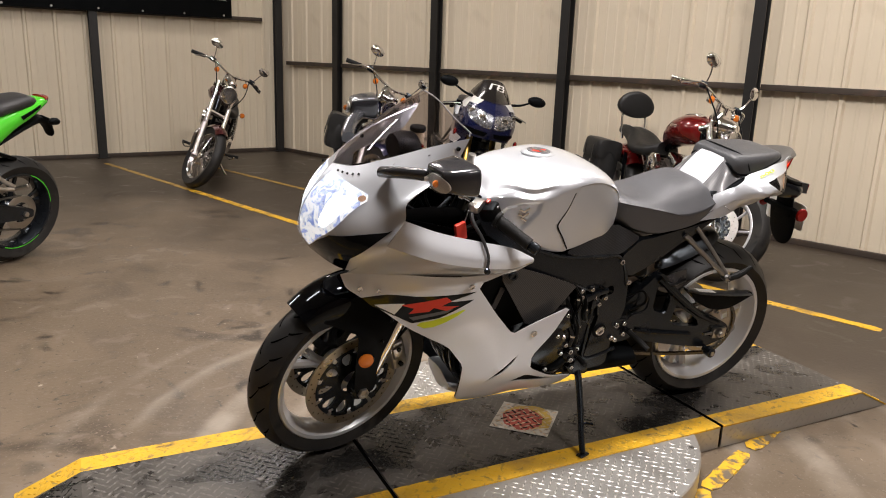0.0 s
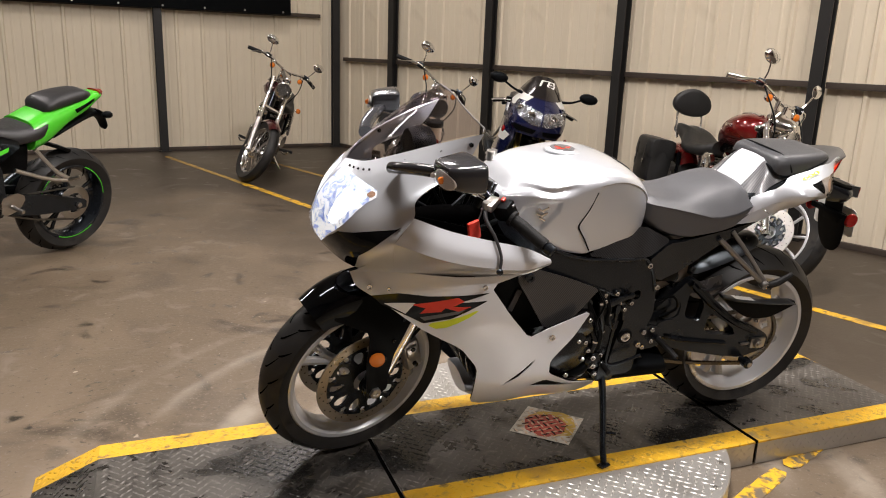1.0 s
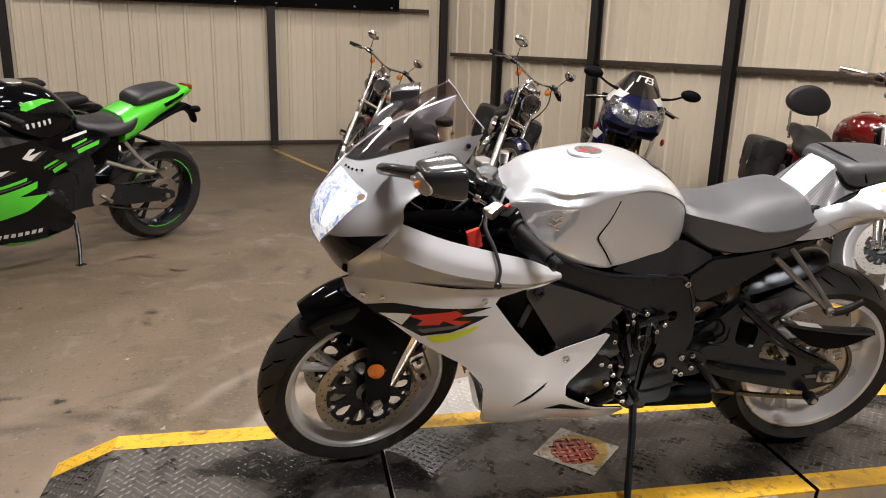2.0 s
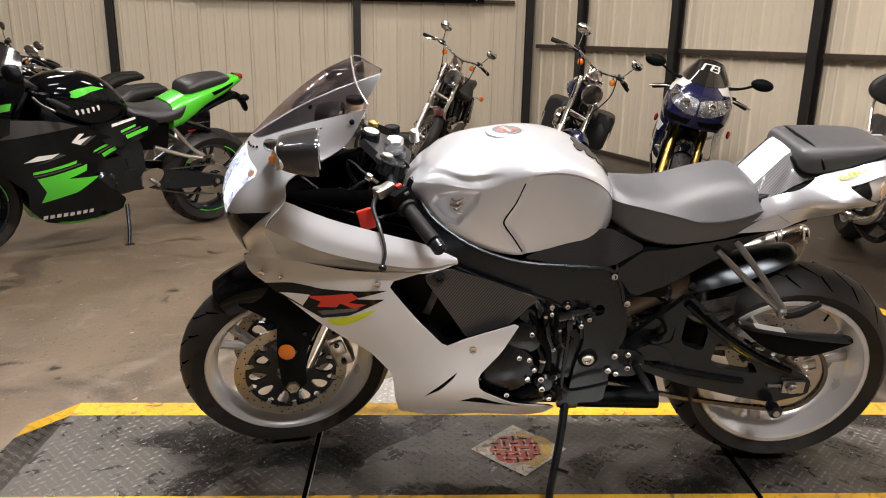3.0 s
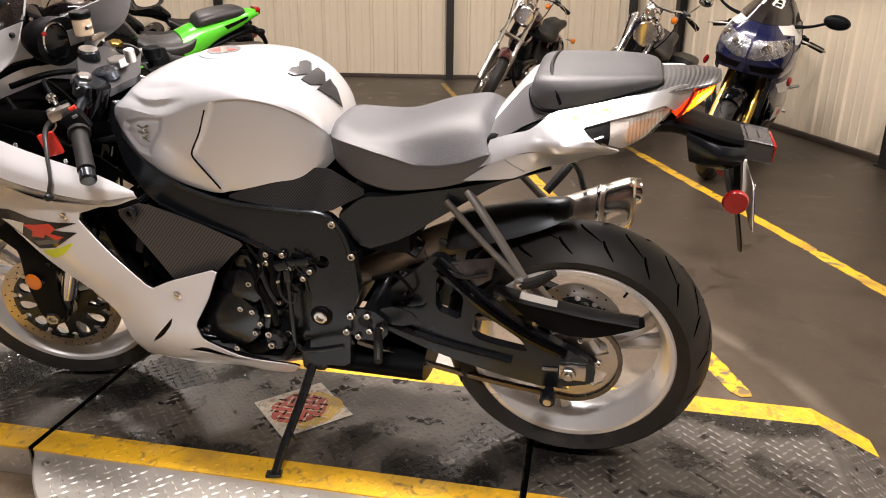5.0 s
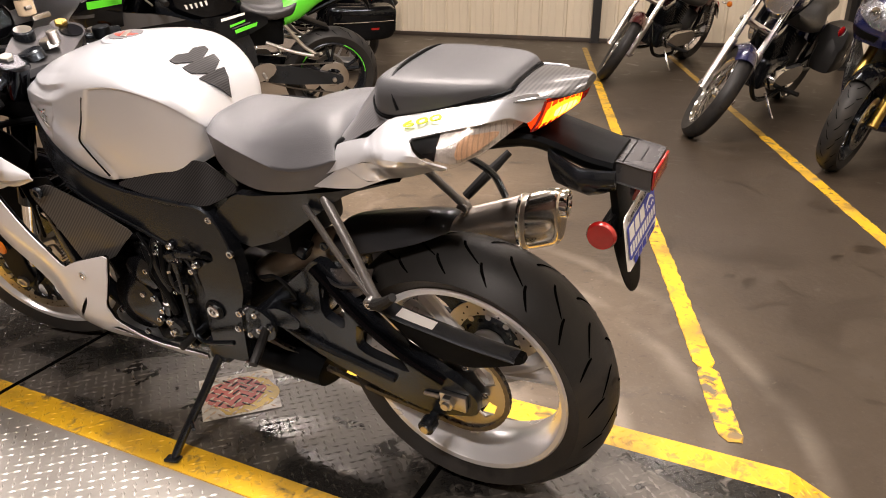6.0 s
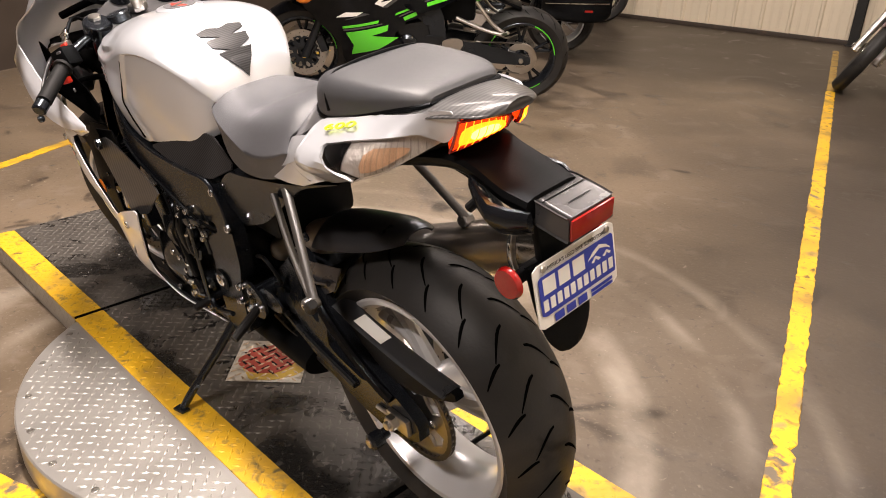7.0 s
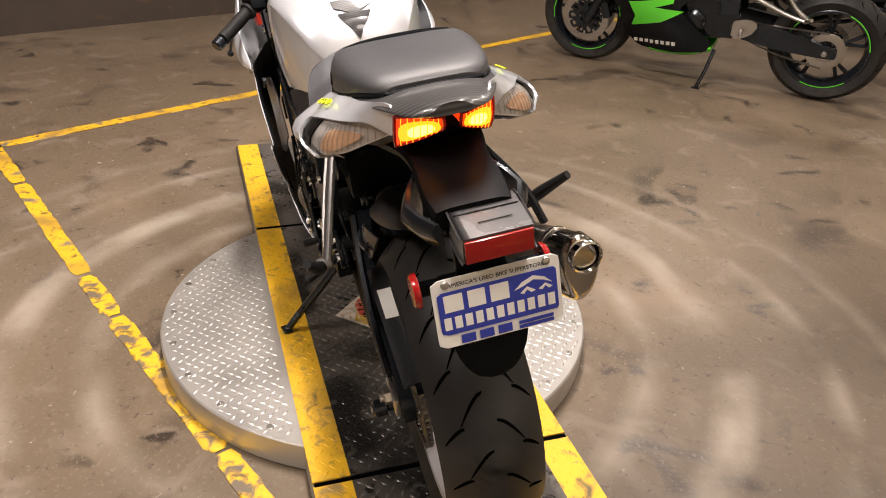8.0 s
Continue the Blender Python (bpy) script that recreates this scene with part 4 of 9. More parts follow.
def cast_wheel(parent, name, c, R, w, rim, spokes, spoke_w, mat, hub_w, curve_back=0.0, split=True, tyre_m=None, stripe=None, start=0.3, groove_n=22, front=True):
    """A cast wheel with its tyre, as a part with sub-parts."""
    wheel = part(name, moved(lathe([(0.018, -hub_w), (0.04, -hub_w), (0.044, -hub_w * 0.5), (0.05, 0), (0.044, hub_w * 0.5), (0.04, hub_w), (0.018, hub_w)], 28), Matrix.Identity(4)), mat, parent)
    wheel.matrix_basis = pose(*c)
    part("tyre", lathe(tyre_profile(R, w, rim), 84, True), tyre_m or RUBBER, wheel, "black road tyre with worn tread")
    if groove_n:
        tagged(part("tread_groove", tread_grooves(R, w, groove_n), GROOVE, wheel, smooth=False), kind="stuff")
    part("rim", lathe(rim_profile(rim, w * 0.78), 72), mat, wheel)
    if stripe:
        for side in (1, -1):
            ring = [(rim - 0.004, side * (w * 0.39 + 0.0045)), (rim + 0.001, side * (w * 0.39 + 0.0048)), (rim + 0.002, side * (w * 0.39 + 0.004))]
            for turn in (10, 130, 250):
                part("rim_stripe", moved(lathe(ring, 20, arc=1.1), Matrix.Rotation(radians(turn), 4, "Y")), stripe, wheel)
    for k in range(spokes):
        a = start + 2 * math.pi * k / spokes
        arms = ((-0.16, 0.16) if split else (0.0,))
        bm = bmesh.new()
        for s in arms:
            p0 = Vector((0.035 * math.cos(a), 0, 0.035 * math.sin(a)))
            am = a + s * 0.5 + curve_back * 0.4
            p1 = Vector(((rim * 0.5) * math.cos(am), 0, (rim * 0.5) * math.sin(am)))
            ae = a + s + curve_back
            p2 = Vector(((rim - 0.02) * math.cos(ae), 0, (rim - 0.02) * math.sin(ae)))
            bm = join(bm, tube([p0, p1, p2], [spoke_w, spoke_w * 0.72, spoke_w * 0.95], 8, 5, flat=1.0))
        bmesh.ops.scale(bm, vec=(1, 0.9, 1), verts=bm.verts)
        part("spoke", bm, mat, wheel)
    part("valve", cyl(0.003, ((rim - 0.02) * math.cos(2.2), 0.01, (rim - 0.02) * math.sin(2.2)), ((rim - 0.05) * math.cos(2.2), 0.02, (rim - 0.05) * math.sin(2.2)), 8), BLACK_PLASTIC, wheel)
    return wheel


def brake_disc(parent, c, r_out, r_in, side, ring_m=None, carrier=True, holes=48):
    d = part("brake_disc", lathe([(r_in, -0.0025), (r_out, -0.0025), (r_out, 0.0025), (r_in, 0.0025)], 64, True), ring_m or DISC_BRONZE, parent, "drilled bronze brake disc")
    d.matrix_basis = pose(*c)
    bm = bmesh.new()
    for k in range(holes):
        a = 2 * math.pi * k / holes
        r = r_in + (r_out - r_in) * (0.25 + 0.25 * (k % 3))
        for s in (1, -1):
            bm = join(bm, cyl(0.0026, (r * math.cos(a), s * 0.0026, r * math.sin(a)), (r * math.cos(a), s * 0.0031, r * math.sin(a)), 6))
    tagged(part("disc_hole", bm, GROOVE, d), kind="stuff")
    if carrier:
        def dot(r, a):
            return (r * math.cos(a), r * math.sin(a))
        cut = [[dot(0.040, 2 * math.pi * k / 16) for k in range(16)]]
        for k in range(10):
            a = 2 * math.pi * k / 10
            cut.append(rounded([dot(0.058, a), dot(r_in * 0.8, a + 0.19), dot(r_in - 0.004, a + 0.1), dot(r_in - 0.004, a - 0.1), dot(r_in * 0.8, a - 0.19)], 0.25, 1))
            if r_in > 0.09:
                b = a + math.pi / 10
                cut.append(rounded([dot(r_in * 0.82, b), dot(r_in - 0.003, b + 0.13), dot(r_in - 0.003, b - 0.13)], 0.2, 1))
        bm = patch([dot(r_in + 0.005, 2 * math.pi * k / 60) for k in range(60)], flatwise(side * 0.004), 0.008, 0.05, soft=0, holes=cut)
        part("carrier", bm, BLACK_SATIN, d, "black spider carrier")
        for k in range(10):
            a = 2 * math.pi * (k + 0.5) / 10
            part("button", cyl(0.0075, ((r_in + 0.001) * math.cos(a), -0.005, (r_in + 0.001) * math.sin(a)), ((r_in + 0.001) * math.cos(a), 0.005, (r_in + 0.001) * math.sin(a)), 12, 0.001), STEEL, d)
    return d

# ---- the silver and white sport bike on the turntable ----
def bolts(parent, places, r=0.006, h=0.006, mat=None, name="bolt"):
    me = mesh_of(name, bolt_mesh(r, h))
    me.materials.append(mat or BOLT)
    for x, y, z in places:
        ob = part(name, me, None, parent)
        ob.matrix_basis = pose(x, y, z) if y >= 0 else pose(x, y, z, 180)


def pair(name, bm, mat, parent, label=""):
    """A part and its twin on the other side."""
    other = mirrored(bm)
    return part(name, bm, mat, parent, label), part(name, other, mat, parent, label)


def main_bike():
    bike = thing("motorcycle", pose(-0.58, 0.026, H + 0.002, -9.3, 0, -3.8), "silver and white sport motorcycle on its side stand", "motorcycle")
    FX, FZ, FR, RX, RZ, RR = 1.375, 0.297, 0.299, -0.01, 0.31, 0.312

    # wheels
    fw = cast_wheel(bike, "front_wheel", (FX, 0, FZ), FR, 0.12, 0.227, 3, 0.017, RIM_SILVER, 0.05, 0.0, True, groove_n=20, start=0.55)
    for s in (1, -1):
        brake_disc(fw, (0, s * 0.068, 0), 0.155, 0.120, s)
    rw = cast_wheel(bike, "rear_wheel", (RX, 0, RZ), RR, 0.18, 0.228, 3, 0.022, RIM_SILVER, 0.07, -0.25, True, groove_n=20, start=1.0)
    brake_disc(rw, (0, -0.075, 0), 0.11, 0.07, -1, STEEL, holes=30)
    # sprocket with teeth
    n = 43
    prof = []
    for k in range(n):
        a = 2 * math.pi * k / n
        for da, r in ((0, 0.108), (0.035, 0.114), (0.075, 0.114), (0.11, 0.108)):
            prof.append((r * math.cos(a + da), r * math.sin(a + da)))
    hole = [[(0.075 * math.cos(a + d) * q, 0.075 * math.sin(a + d) * q) for d, q in ((-0.32, 0.82), (0, 0.75), (0.32, 0.82), (0.3, 1.18), (0, 1.25), (-0.3, 1.18))] for a in [2 * math.pi * k / 5 for k in range(5)]]
    sp = part("sprocket", patch(prof, flatwise(0.079), 0.006, 0.03, soft=0, holes=hole), STEEL, rw, "toothed steel chain sprocket")
    bolts(sp, [(0.062 * math.cos(a), 0.08, 0.062 * math.sin(a)) for a in [0.63 + 2 * math.pi * k / 5 for k in range(5)]], 0.008, 0.007)
    part("sprocket_carrier", lathe([(0.03, 0.05), (0.068, 0.052), (0.07, 0.07), (0.03, 0.075)], 32), RIM_SILVER, rw)

    # chain: links on both runs and round the sprocket
    ch = part("chain", box(0.001, 0.001, 0.001, (0.3, 0.079, 0.33)), CHAIN_DARK, bike, "oily drive chain")
    link = rounded([(-0.011, -0.0055), (0.011, -0.0055), (0.011, 0.0055), (-0.011, 0.0055)], 0.25, 2)
    lm = mesh_of("link", join(patch(link, flatwise(0.007), 0.0025, 0.02, soft=0), patch(link, flatwise(-0.0045), 0.0025, 0.02, soft=0), cyl(0.0045, (0, -0.006, 0), (0, 0.006, 0), 8)))
    lm.materials.append(CHAIN_DARK)
    cz, cx, fr_ = 0.328, 0.505, 0.040
    path = []
    top0, top1 = Vector((RX, 0, RZ + 0.111)), Vector((cx, 0, cz + fr_))
    low0, low1 = Vector((RX, 0, RZ - 0.111)), Vector((cx, 0, cz - fr_))
    L = (top1 - top0).length
    k = int(L / 0.0159)
    for i in range(k):
        for a, b in ((top0, top1), (low0, low1)):
            t = (i + 0.5) / k
            sag = -0.012 * math.sin(math.pi * t) if a is low0 else 0
            path.append((a + (b - a) * t + Vector((0, 0, sag)), math.degrees(math.atan2((b - a).z, (b - a).x))))
    for i in range(22):
        a = math.pi / 2 + math.pi * (i + 0.5) / 22
        path.append((Vector((RX + 0.111 * math.cos(a), 0, RZ + 0.111 * math.sin(a))), math.degrees(a) + 90))
    for p, ang in path:
        ob = part("link", lm, None, ch)
        ob.matrix_basis = pose(p.x, 0.079, p.z, 0, -ang, 0)

    # fork
    rake = math.radians(24)
    d = Vector((-math.sin(rake), 0, math.cos(rake)))
    base = Vector((FX - 0.028, 0, FZ + 0.015))
    for s in (1, -1):
        o = Vector((0, s * 0.103, 0))
        fk = part("fork_leg", tube([base + o + d * 0.27, base + o + d * 0.675], 0.0275, 18), BLACK_GLOSS, bike, "black upside-down fork leg")
        part("stanchion", cyl(0.0215, base + o + d * 0.04, base + o + d * 0.28, 20), CHROME, fk, "polished fork stanchion")
        part("fork_bottom", join(box(0.06, 0.045, 0.11, (FX - 0.018, s * 0.1, FZ + 0.03), 0.014, (0, -24, 0)), cyl(0.03, (FX, s * 0.082, FZ), (FX, s * 0.124, FZ), 24, 0.004)), BLACK_SATIN, fk)
        part("axle_nut", lathe([(0.006, 0), (0.012, 0), (0.017, 0.0), (0.019, 0.006), (0.017, 0.014), (0.011, 0.014), (0.009, 0.008), (0, 0.008)], 6, c=(FX, 0.125, FZ)) if s > 0 else cyl(0.015, (FX, -0.125, FZ), (FX, -0.137, FZ), 16, 0.002), STEEL, fk)
        cal = part("brake_caliper", join(box(0.058, 0.06, 0.115, (FX - 0.135, s * 0.072, FZ + 0.075), 0.016, (0, 18, 0), 3), box(0.04, 0.075, 0.05, (FX - 0.13, s * 0.074, FZ + 0.09), 0.012, (0, 18, 0))), STEEL, fk, "grey cast brake caliper")
        for q in (-0.03, 0.03):
            part("caliper_bolt", cyl(0.008, (FX - 0.135 + q * 0.3, s * 0.1, FZ + 0.075 + q), (FX - 0.135 + q * 0.3, s * 0.114, FZ + 0.075 + q), 6, 0.001), BLACK_SATIN, cal)
        part("brake_hose", tube([(FX - 0.12, s * 0.1, FZ + 0.14), (FX - 0.17, s * 0.13, FZ + 0.26), (FX - 0.16, s * 0.12, FZ + 0.36), (1.2, s * 0.08, 0.78)], 0.0045, 8), BLACK_PLASTIC, fk)
    part("reflector", join(moved(lathe([(0, 0.012), (0.022, 0.011), (0.027, 0.006), (0.028, 0), (0, 0)], 28), pose(1.345, 0.152, 0.405) @ Matrix.Diagonal((.82, .6, .82, 1)))), ORANGE, bike, "round amber reflector")
    part("reflector_stay", box(0.03, 0.045, 0.012, (1.332, 0.128, 0.405), 0.003), BLACK_SATIN, bike)

    # front fender: hugs the tyre, with blades that reach down to the fork
    sec = []
    for deg in (56, 66, 78, 92, 106, 120, 134, 146):
        a = math.radians(deg)
        up = min(1, (deg - 56) / 50)
        r0 = 0.322 + 0.016 * up * (2 - up)
        hw = 0.062 + 0.014 * min(1, (deg - 56) / 25)
        pts = []
        for k in range(9):
            t = -1 + k / 4
            drop = 0.105 * abs(t) ** 2.8 * (0.62 + 0.42 * math.sin(math.radians(min(180, (deg - 56) * 2))))
            pts.append((FX + (r0 - drop) * math.cos(a), hw * math.sin(t * math.pi / 2) * 1.05, FZ + (r0 - drop) * math.sin(a)))
        sec.append(pts)
    fb = loft(sec, 3, closed=False)
    bmesh.ops.solidify(fb, geom=fb.faces[:], thickness=0.003)
    fen = part("front_fender", fb, BLACK_GLOSS, bike, "glossy black front fender")
    blade = patch([(1.50, 0.545), (1.42, 0.60), (1.30, 0.61), (1.245, 0.55), (1.285, 0.50), (1.325, 0.43), (1.337, 0.36), (1.335, 0.30), (1.37, 0.285), (1.402, 0.30), (1.408, 0.40), (1.40, 0.50), (1.44, 0.515)], bent([(1.5, 0.545, 0.068), (1.42, 0.60, 0.066), (1.28, 0.6, 0.085), (1.25, 0.54, .11), (1.3, 0.5, 0.122), (1.38, 0.41, 0.128), (1.40, .50, .112), (1.44, 0.52, 0.085), (1.31, .29, .130), (1.235, .32, .128), (1.39, .30, .130)]), 0.004, 0.025, soft=1, cut=.15)
    pair("fender_blade", blade, BLACK_PLASTIC, fen)
    bolts(fen, [(1.33, 0.126, 0.47), (1.30, 0.118, 0.53)], 0.006, 0.005, BLACK_SATIN)

    # nose cowl
    rails = [
        [(1.425, 0, 0.950), (1.385, 0.075, 0.965), (1.315, 0.125, 0.998), (1.22, 0.161, 1.035), (1.113, 0.191, 1.068)],
        [(1.462, 0, 0.905), (1.425, 0.095, 0.915), (1.36, 0.155, 0.938), (1.27, 0.19, 0.965), (1.165, 0.20, 0.985)],
        [(1.497, 0, 0.850), (1.458, 0.11, 0.858), (1.405, 0.175, 0.872), (1.345, 0.212, 0.888), (1.285, 0.23, 0.918)],
        [(1.513, 0, 0.795), (1.472, 0.115, 0.802), (1.425, 0.185, 0.815), (1.37, 0.225, 0.832), (1.298, 0.245, 0.868)],
        [(1.505, 0, 0.745), (1.468, 0.11, 0.75), (1.43, 0.18, 0.758), (1.39, 0.222, 0.775), (1.345, 0.255, 0.806)],
        [(1.478, 0, 0.705), (1.452, 0.09, 0.702), (1.425, 0.145, 0.70), (1.395, 0.18, 0.705), (1.33, 0.205, 0.715)],
    ]
    S = railed(rails)
    nose = sheet(S, 26, 24, 0.003, (0.5, 1, 0))
    cowl = part("nose_cowl", join(nose, mirrored(nose)), SILVER, bike, "silver nose cowl")
    bolts(cowl, [(1.30, 0.142, 0.985), (1.215, 0.169, 1.015), (1.145, 0.190, 1.040), (1.30, -0.142, 0.985), (1.145, -0.190, 1.040)], 0.006, 0.006, BLACK_SATIN)
    # upper wing: from the nose back to the tip, with a bright upper face and a ridge
    wing = railed([[(1.298, 0.243, 0.868), (1.20, 0.252, 0.832), (1.09, 0.262, 0.805), (0.985, 0.262, 0.778), (0.905, 0.252, 0.738)],
                   [(1.32, 0.252, 0.838), (1.21, 0.27, 0.795), (1.09, 0.282, 0.765), (0.985, 0.277, 0.745), (0.903, 0.254, 0.733)],
                   [(1.345, 0.256, 0.806), (1.215, 0.278, 0.762), (1.09, 0.287, 0.738), (0.985, 0.277, 0.722), (0.902, 0.254, 0.728)]])
    lower = railed([[(1.345, 0.2545, 0.805), (1.215, 0.2765, 0.761), (1.09, 0.2855, 0.737), (0.985, 0.2755, 0.721), (0.902, 0.2535, 0.727)],
                    [(1.375, 0.215, 0.752), (1.24, 0.235, 0.725), (1.10, 0.252, 0.712), (0.985, 0.258, 0.706), (0.902, 0.252, 0.724)],
                    [(1.42, 0.165, 0.695), (1.27, 0.20, 0.692), (1.13, 0.238, 0.69), (0.985, 0.252, 0.695), (0.902, 0.250, 0.721)]])
    # light on the upward face is put into its colour: white above silver
    pair("cowl_wing", sheet(wing, 24, 6, 0.003, (0, 0.5, 1)), WHITE, bike, "upper face of the cowl side, whitened for the light on it")
    pair("cowl_side", sheet(lower, 24, 8, 0.003, (0, 1, -0.3)), SILVER, bike, "silver cowl side")
    bolts(bike, [(1.09, 0.258, 0.668), (1.385, 0.178, 0.652)], 0.008, 0.005)
    # headlamps, their bowl glowing behind a clear lens, and the black intake below
    lens = [(.012, .08), (.2, .12), (.36, .20), (.56, .30), (.46, .38), (.38, .50), (.30, .60), (.18, .72), (.10, .84), (.012, .95)]
    bowl_m = glowing("headlamp_bowl", (1, 1, 1), 1.05, (0.75, 0.8, 0.9))
    nn, ll = bowl_m.node_tree.nodes, bowl_m.node_tree.links
    cells, tint, where = nn.new("ShaderNodeTexNoise"), nn.new("ShaderNodeValToRGB"), nn.new("ShaderNodeTexCoord")
    cells.inputs["Scale"].default_value, cells.inputs["Detail"].default_value, cells.inputs["Distortion"].default_value = 26.0, 3.0, 1.8
    ll.new(where.outputs["Object"], cells.inputs["Vector"])
    ll.new(cells.outputs["Fac"], tint.inputs["Fac"])
    ee = tint.color_ramp.elements
    ee[0].position, ee[0].color = 0.36, (0.07, 0.12, 0.36, 1)
    ee[1].position, ee[1].color = 0.52, (1.0, 0.98, 0.95, 1)
    for p, q in ((0.41, (0.22, 0.33, 0.72, 1)), (0.46, (0.46, 0.47, 0.50, 1)), (0.60, (1.0, 0.96, 0.9, 1)), (0.66, (0.50, 0.46, 0.44, 1))):
        ee.new(p).color = q
    ll.new(tint.outputs["Color"], nn["Principled BSDF"].inputs["Emission Color"])
    shine = glowing("headlamp_glow", (1.0, 0.98, 0.95), 3.0, (0.9, 0.9, 0.95))
    glowp = [(.22, .30), (.34, .27), (.47, .31), (.40, .37), (.32, .48), (.24, .58), (.18, .56), (.20, .42)]
    for s in (1, -1):
        g = (lambda a, b: Vector(S(a, b))) if s > 0 else (lambda a, b: Vector((S(a, b).x, -S(a, b).y, S(a, b).z)))
        hl = part("headlamp", patch(lens, g, 0.002, 0.05, 0.0012, soft=1), bowl_m, bike, "lit headlamp with blue tinted bowl")
        part("glow", patch(glowp, g, 0.001, 0.05, 0.0026, soft=1), shine, hl)
        part("marker_bulb", patch([(.47, .27), (.53, .30), (.50, .33), (.44, .30)], g, 0.001, 0.05, 0.0026, soft=1), AMBER_PALE, hl, "amber marker")
        part("lens", patch(lens, g, 0.002, 0.05, 0.0062, soft=1), CLEAR, hl, "clear lens")
    for s in (1, -1):
        g = (lambda a, b: Vector(S(a, b))) if s > 0 else (lambda a, b: Vector((S(a, b).x, -S(a, b).y, S(a, b).z)))
        part("intake", patch([(0, .955), (.10, .85), (.19, .73), (.30, .635), (.6, .60), (.93, .655), (.72, .77), (.57, .84), (.55, .99), (.2, .995), (0, .995)], g, 0.002, 0.05, 0.0028, soft=0), BLACK_GLOSS, bike, "black ram air intake")
    bars = bmesh.new()
    for k in range(5):
        p = S(0.10 + 0.055 * k, 0.06 + 0.008 * k)
        q = S(0.10 + 0.055 * k + 0.04, 0.06 + 0.008 * k)
        bars = join(bars, box((q - p).length * 0.38, 0.0015, 0.006, (p.x * 0.5 + q.x * 0.5 + 0.002, p.y * 0.5 + q.y * 0.5 + 0.003, p.z * 0.5 + q.z * 0.5 + 0.001), turn=(-35, 10, math.degrees(math.atan2((q - p).y, (q - p).x)))))
    part("name_mark", bars, BLACK_PLASTIC, cowl)

    # windscreen
    scr = railed([[(1.425, 0, 0.952), (1.385, 0.073, 0.968), (1.315, 0.122, 1.001), (1.22, 0.158, 1.038), (1.115, 0.188, 1.071)],
                  [(1.325, 0, 1.046), (1.30, 0.062, 1.049), (1.25, 0.108, 1.055), (1.19, 0.145, 1.062), (1.114, 0.186, 1.074)],
                  [(1.24, 0, 1.110), (1.225, 0.05, 1.106), (1.19, 0.095, 1.096), (1.155, 0.135, 1.086), (1.113, 0.184, 1.077)],
                  [(1.167, 0, 1.146), (1.161, 0.04, 1.142), (1.152, 0.082, 1.130), (1.139, 0.130, 1.108), (1.111, 0.182, 1.080)]])
    sc = sheet(scr, 20, 18, 0.0012, (0, 0.3, 1))
    part("windscreen", join(sc, mirrored(sc)), SMOKE, bike, "smoked clear windscreen")
    rim_l = [scr(1, v / 8) for v in range(9)] + [scr(1 - u / 6, 1) for u in range(1, 7)]
    rim_pts = rim_l + [Vector((p.x, -p.y, p.z)) for p in reversed(rim_l[:-1])]
    part("screen_edge", tube(rim_pts, 0.0021, 6, 2), SCREEN_EDGE, bike)
    # mirrors
    for s in (1, -1):
        ring = ((-1.18, 0.72), (-0.85, 1.0), (0.75, 1.0), (1.15, 0.62), (1.18, -0.55), (0.85, -1.0), (-0.75, -0.95), (-1.15, -0.6))
        mr = part("mirror", loft([[(x, s * (0.335 + 0.053 * k * dy - sl), 1.016 + 0.038 * kz * dz) for dy, dz in ring] for x, k, kz, sl in ((1.288, .66, .58, .014), (1.283, .80, .74, .010), (1.266, .93, .88, .004), (1.235, 1.06, 1.02, 0), (1.206, 1.14, 1.12, 0), (1.198, 1.12, 1.10, 0))], 3), MIRROR_HOUSING, bike, "glossy dark grey mirror with clear turn signal")
        part("mirror_glass", patch(rounded([(-0.058, 0.026), (-0.02, 0.036), (0.036, 0.035), (0.06, 0.008), (0.056, -0.022), (0.01, -0.034), (-0.048, -0.03)], 0.25, 2), lambda a, b: (1.1968, s * 0.335 + a * 1.06, 1.015 + b * 1.08), 0.002, 0.04, soft=0), MIRROR, mr, "mirror glass")
        part("signal", patch(rounded([(-0.03, 0.030), (0.05, 0.024), (0.066, -0.01), (0.034, -0.030), (-0.04, -0.014)], 0.25, 2), lambda a, b: (1.303 - 5.0 * a * a - 6.0 * b * b, s * 0.330 + s * a, 1.006 + b * .9), 0.003, 0.02, soft=0), CLEAR, mr, "clear turn signal lens")
        part("signal_bowl", patch(rounded([(-.028, .028), (.048, .022), (.064, -.010), (.033, -.028), (-.038, -.012)], .25, 2), lambda a, b: (1.297 - 5.0 * a * a - 6.0 * b * b, s * .330 + s * a, 1.006 + b * .9), .012, .02, soft=0), SIGNAL_BOWL, mr)
        part("bulb", lathe([(0, 0.0), (0.009, 0.004), (0.010, 0.012), (0, 0.018)], 14, c=(1.297, s * 0.345 - 0.009, 1.006)), ORANGE, mr)
        part("mirror_arm", loft([[(x + 0.020 * u, y, z + 0.014 * v) for u, v in ((1, 0), (0.6, 1), (-0.6, 1), (-1, 0), (-0.6, -1), (0.6, -1))] for x, y, z in ((1.335, s * 0.165, 0.975), (1.325, s * 0.20, 0.985), (1.30, s * 0.25, 0.998), (1.262, s * 0.305, 1.008))], 3), MIRROR_HOUSING, bike)
        mr.matrix_basis = Matrix.Translation((1.236, s * .362, 0.006)) @ Matrix.Rotation(radians(s * 9), 4, "Z") @ Matrix.Translation((0, 0, 1.012)) @ Matrix.Diagonal((.92, .86, .86, 1)) @ Matrix.Translation((-1.245, -s * .335, -1.012))

    # cockpit
    yokez = 0.895
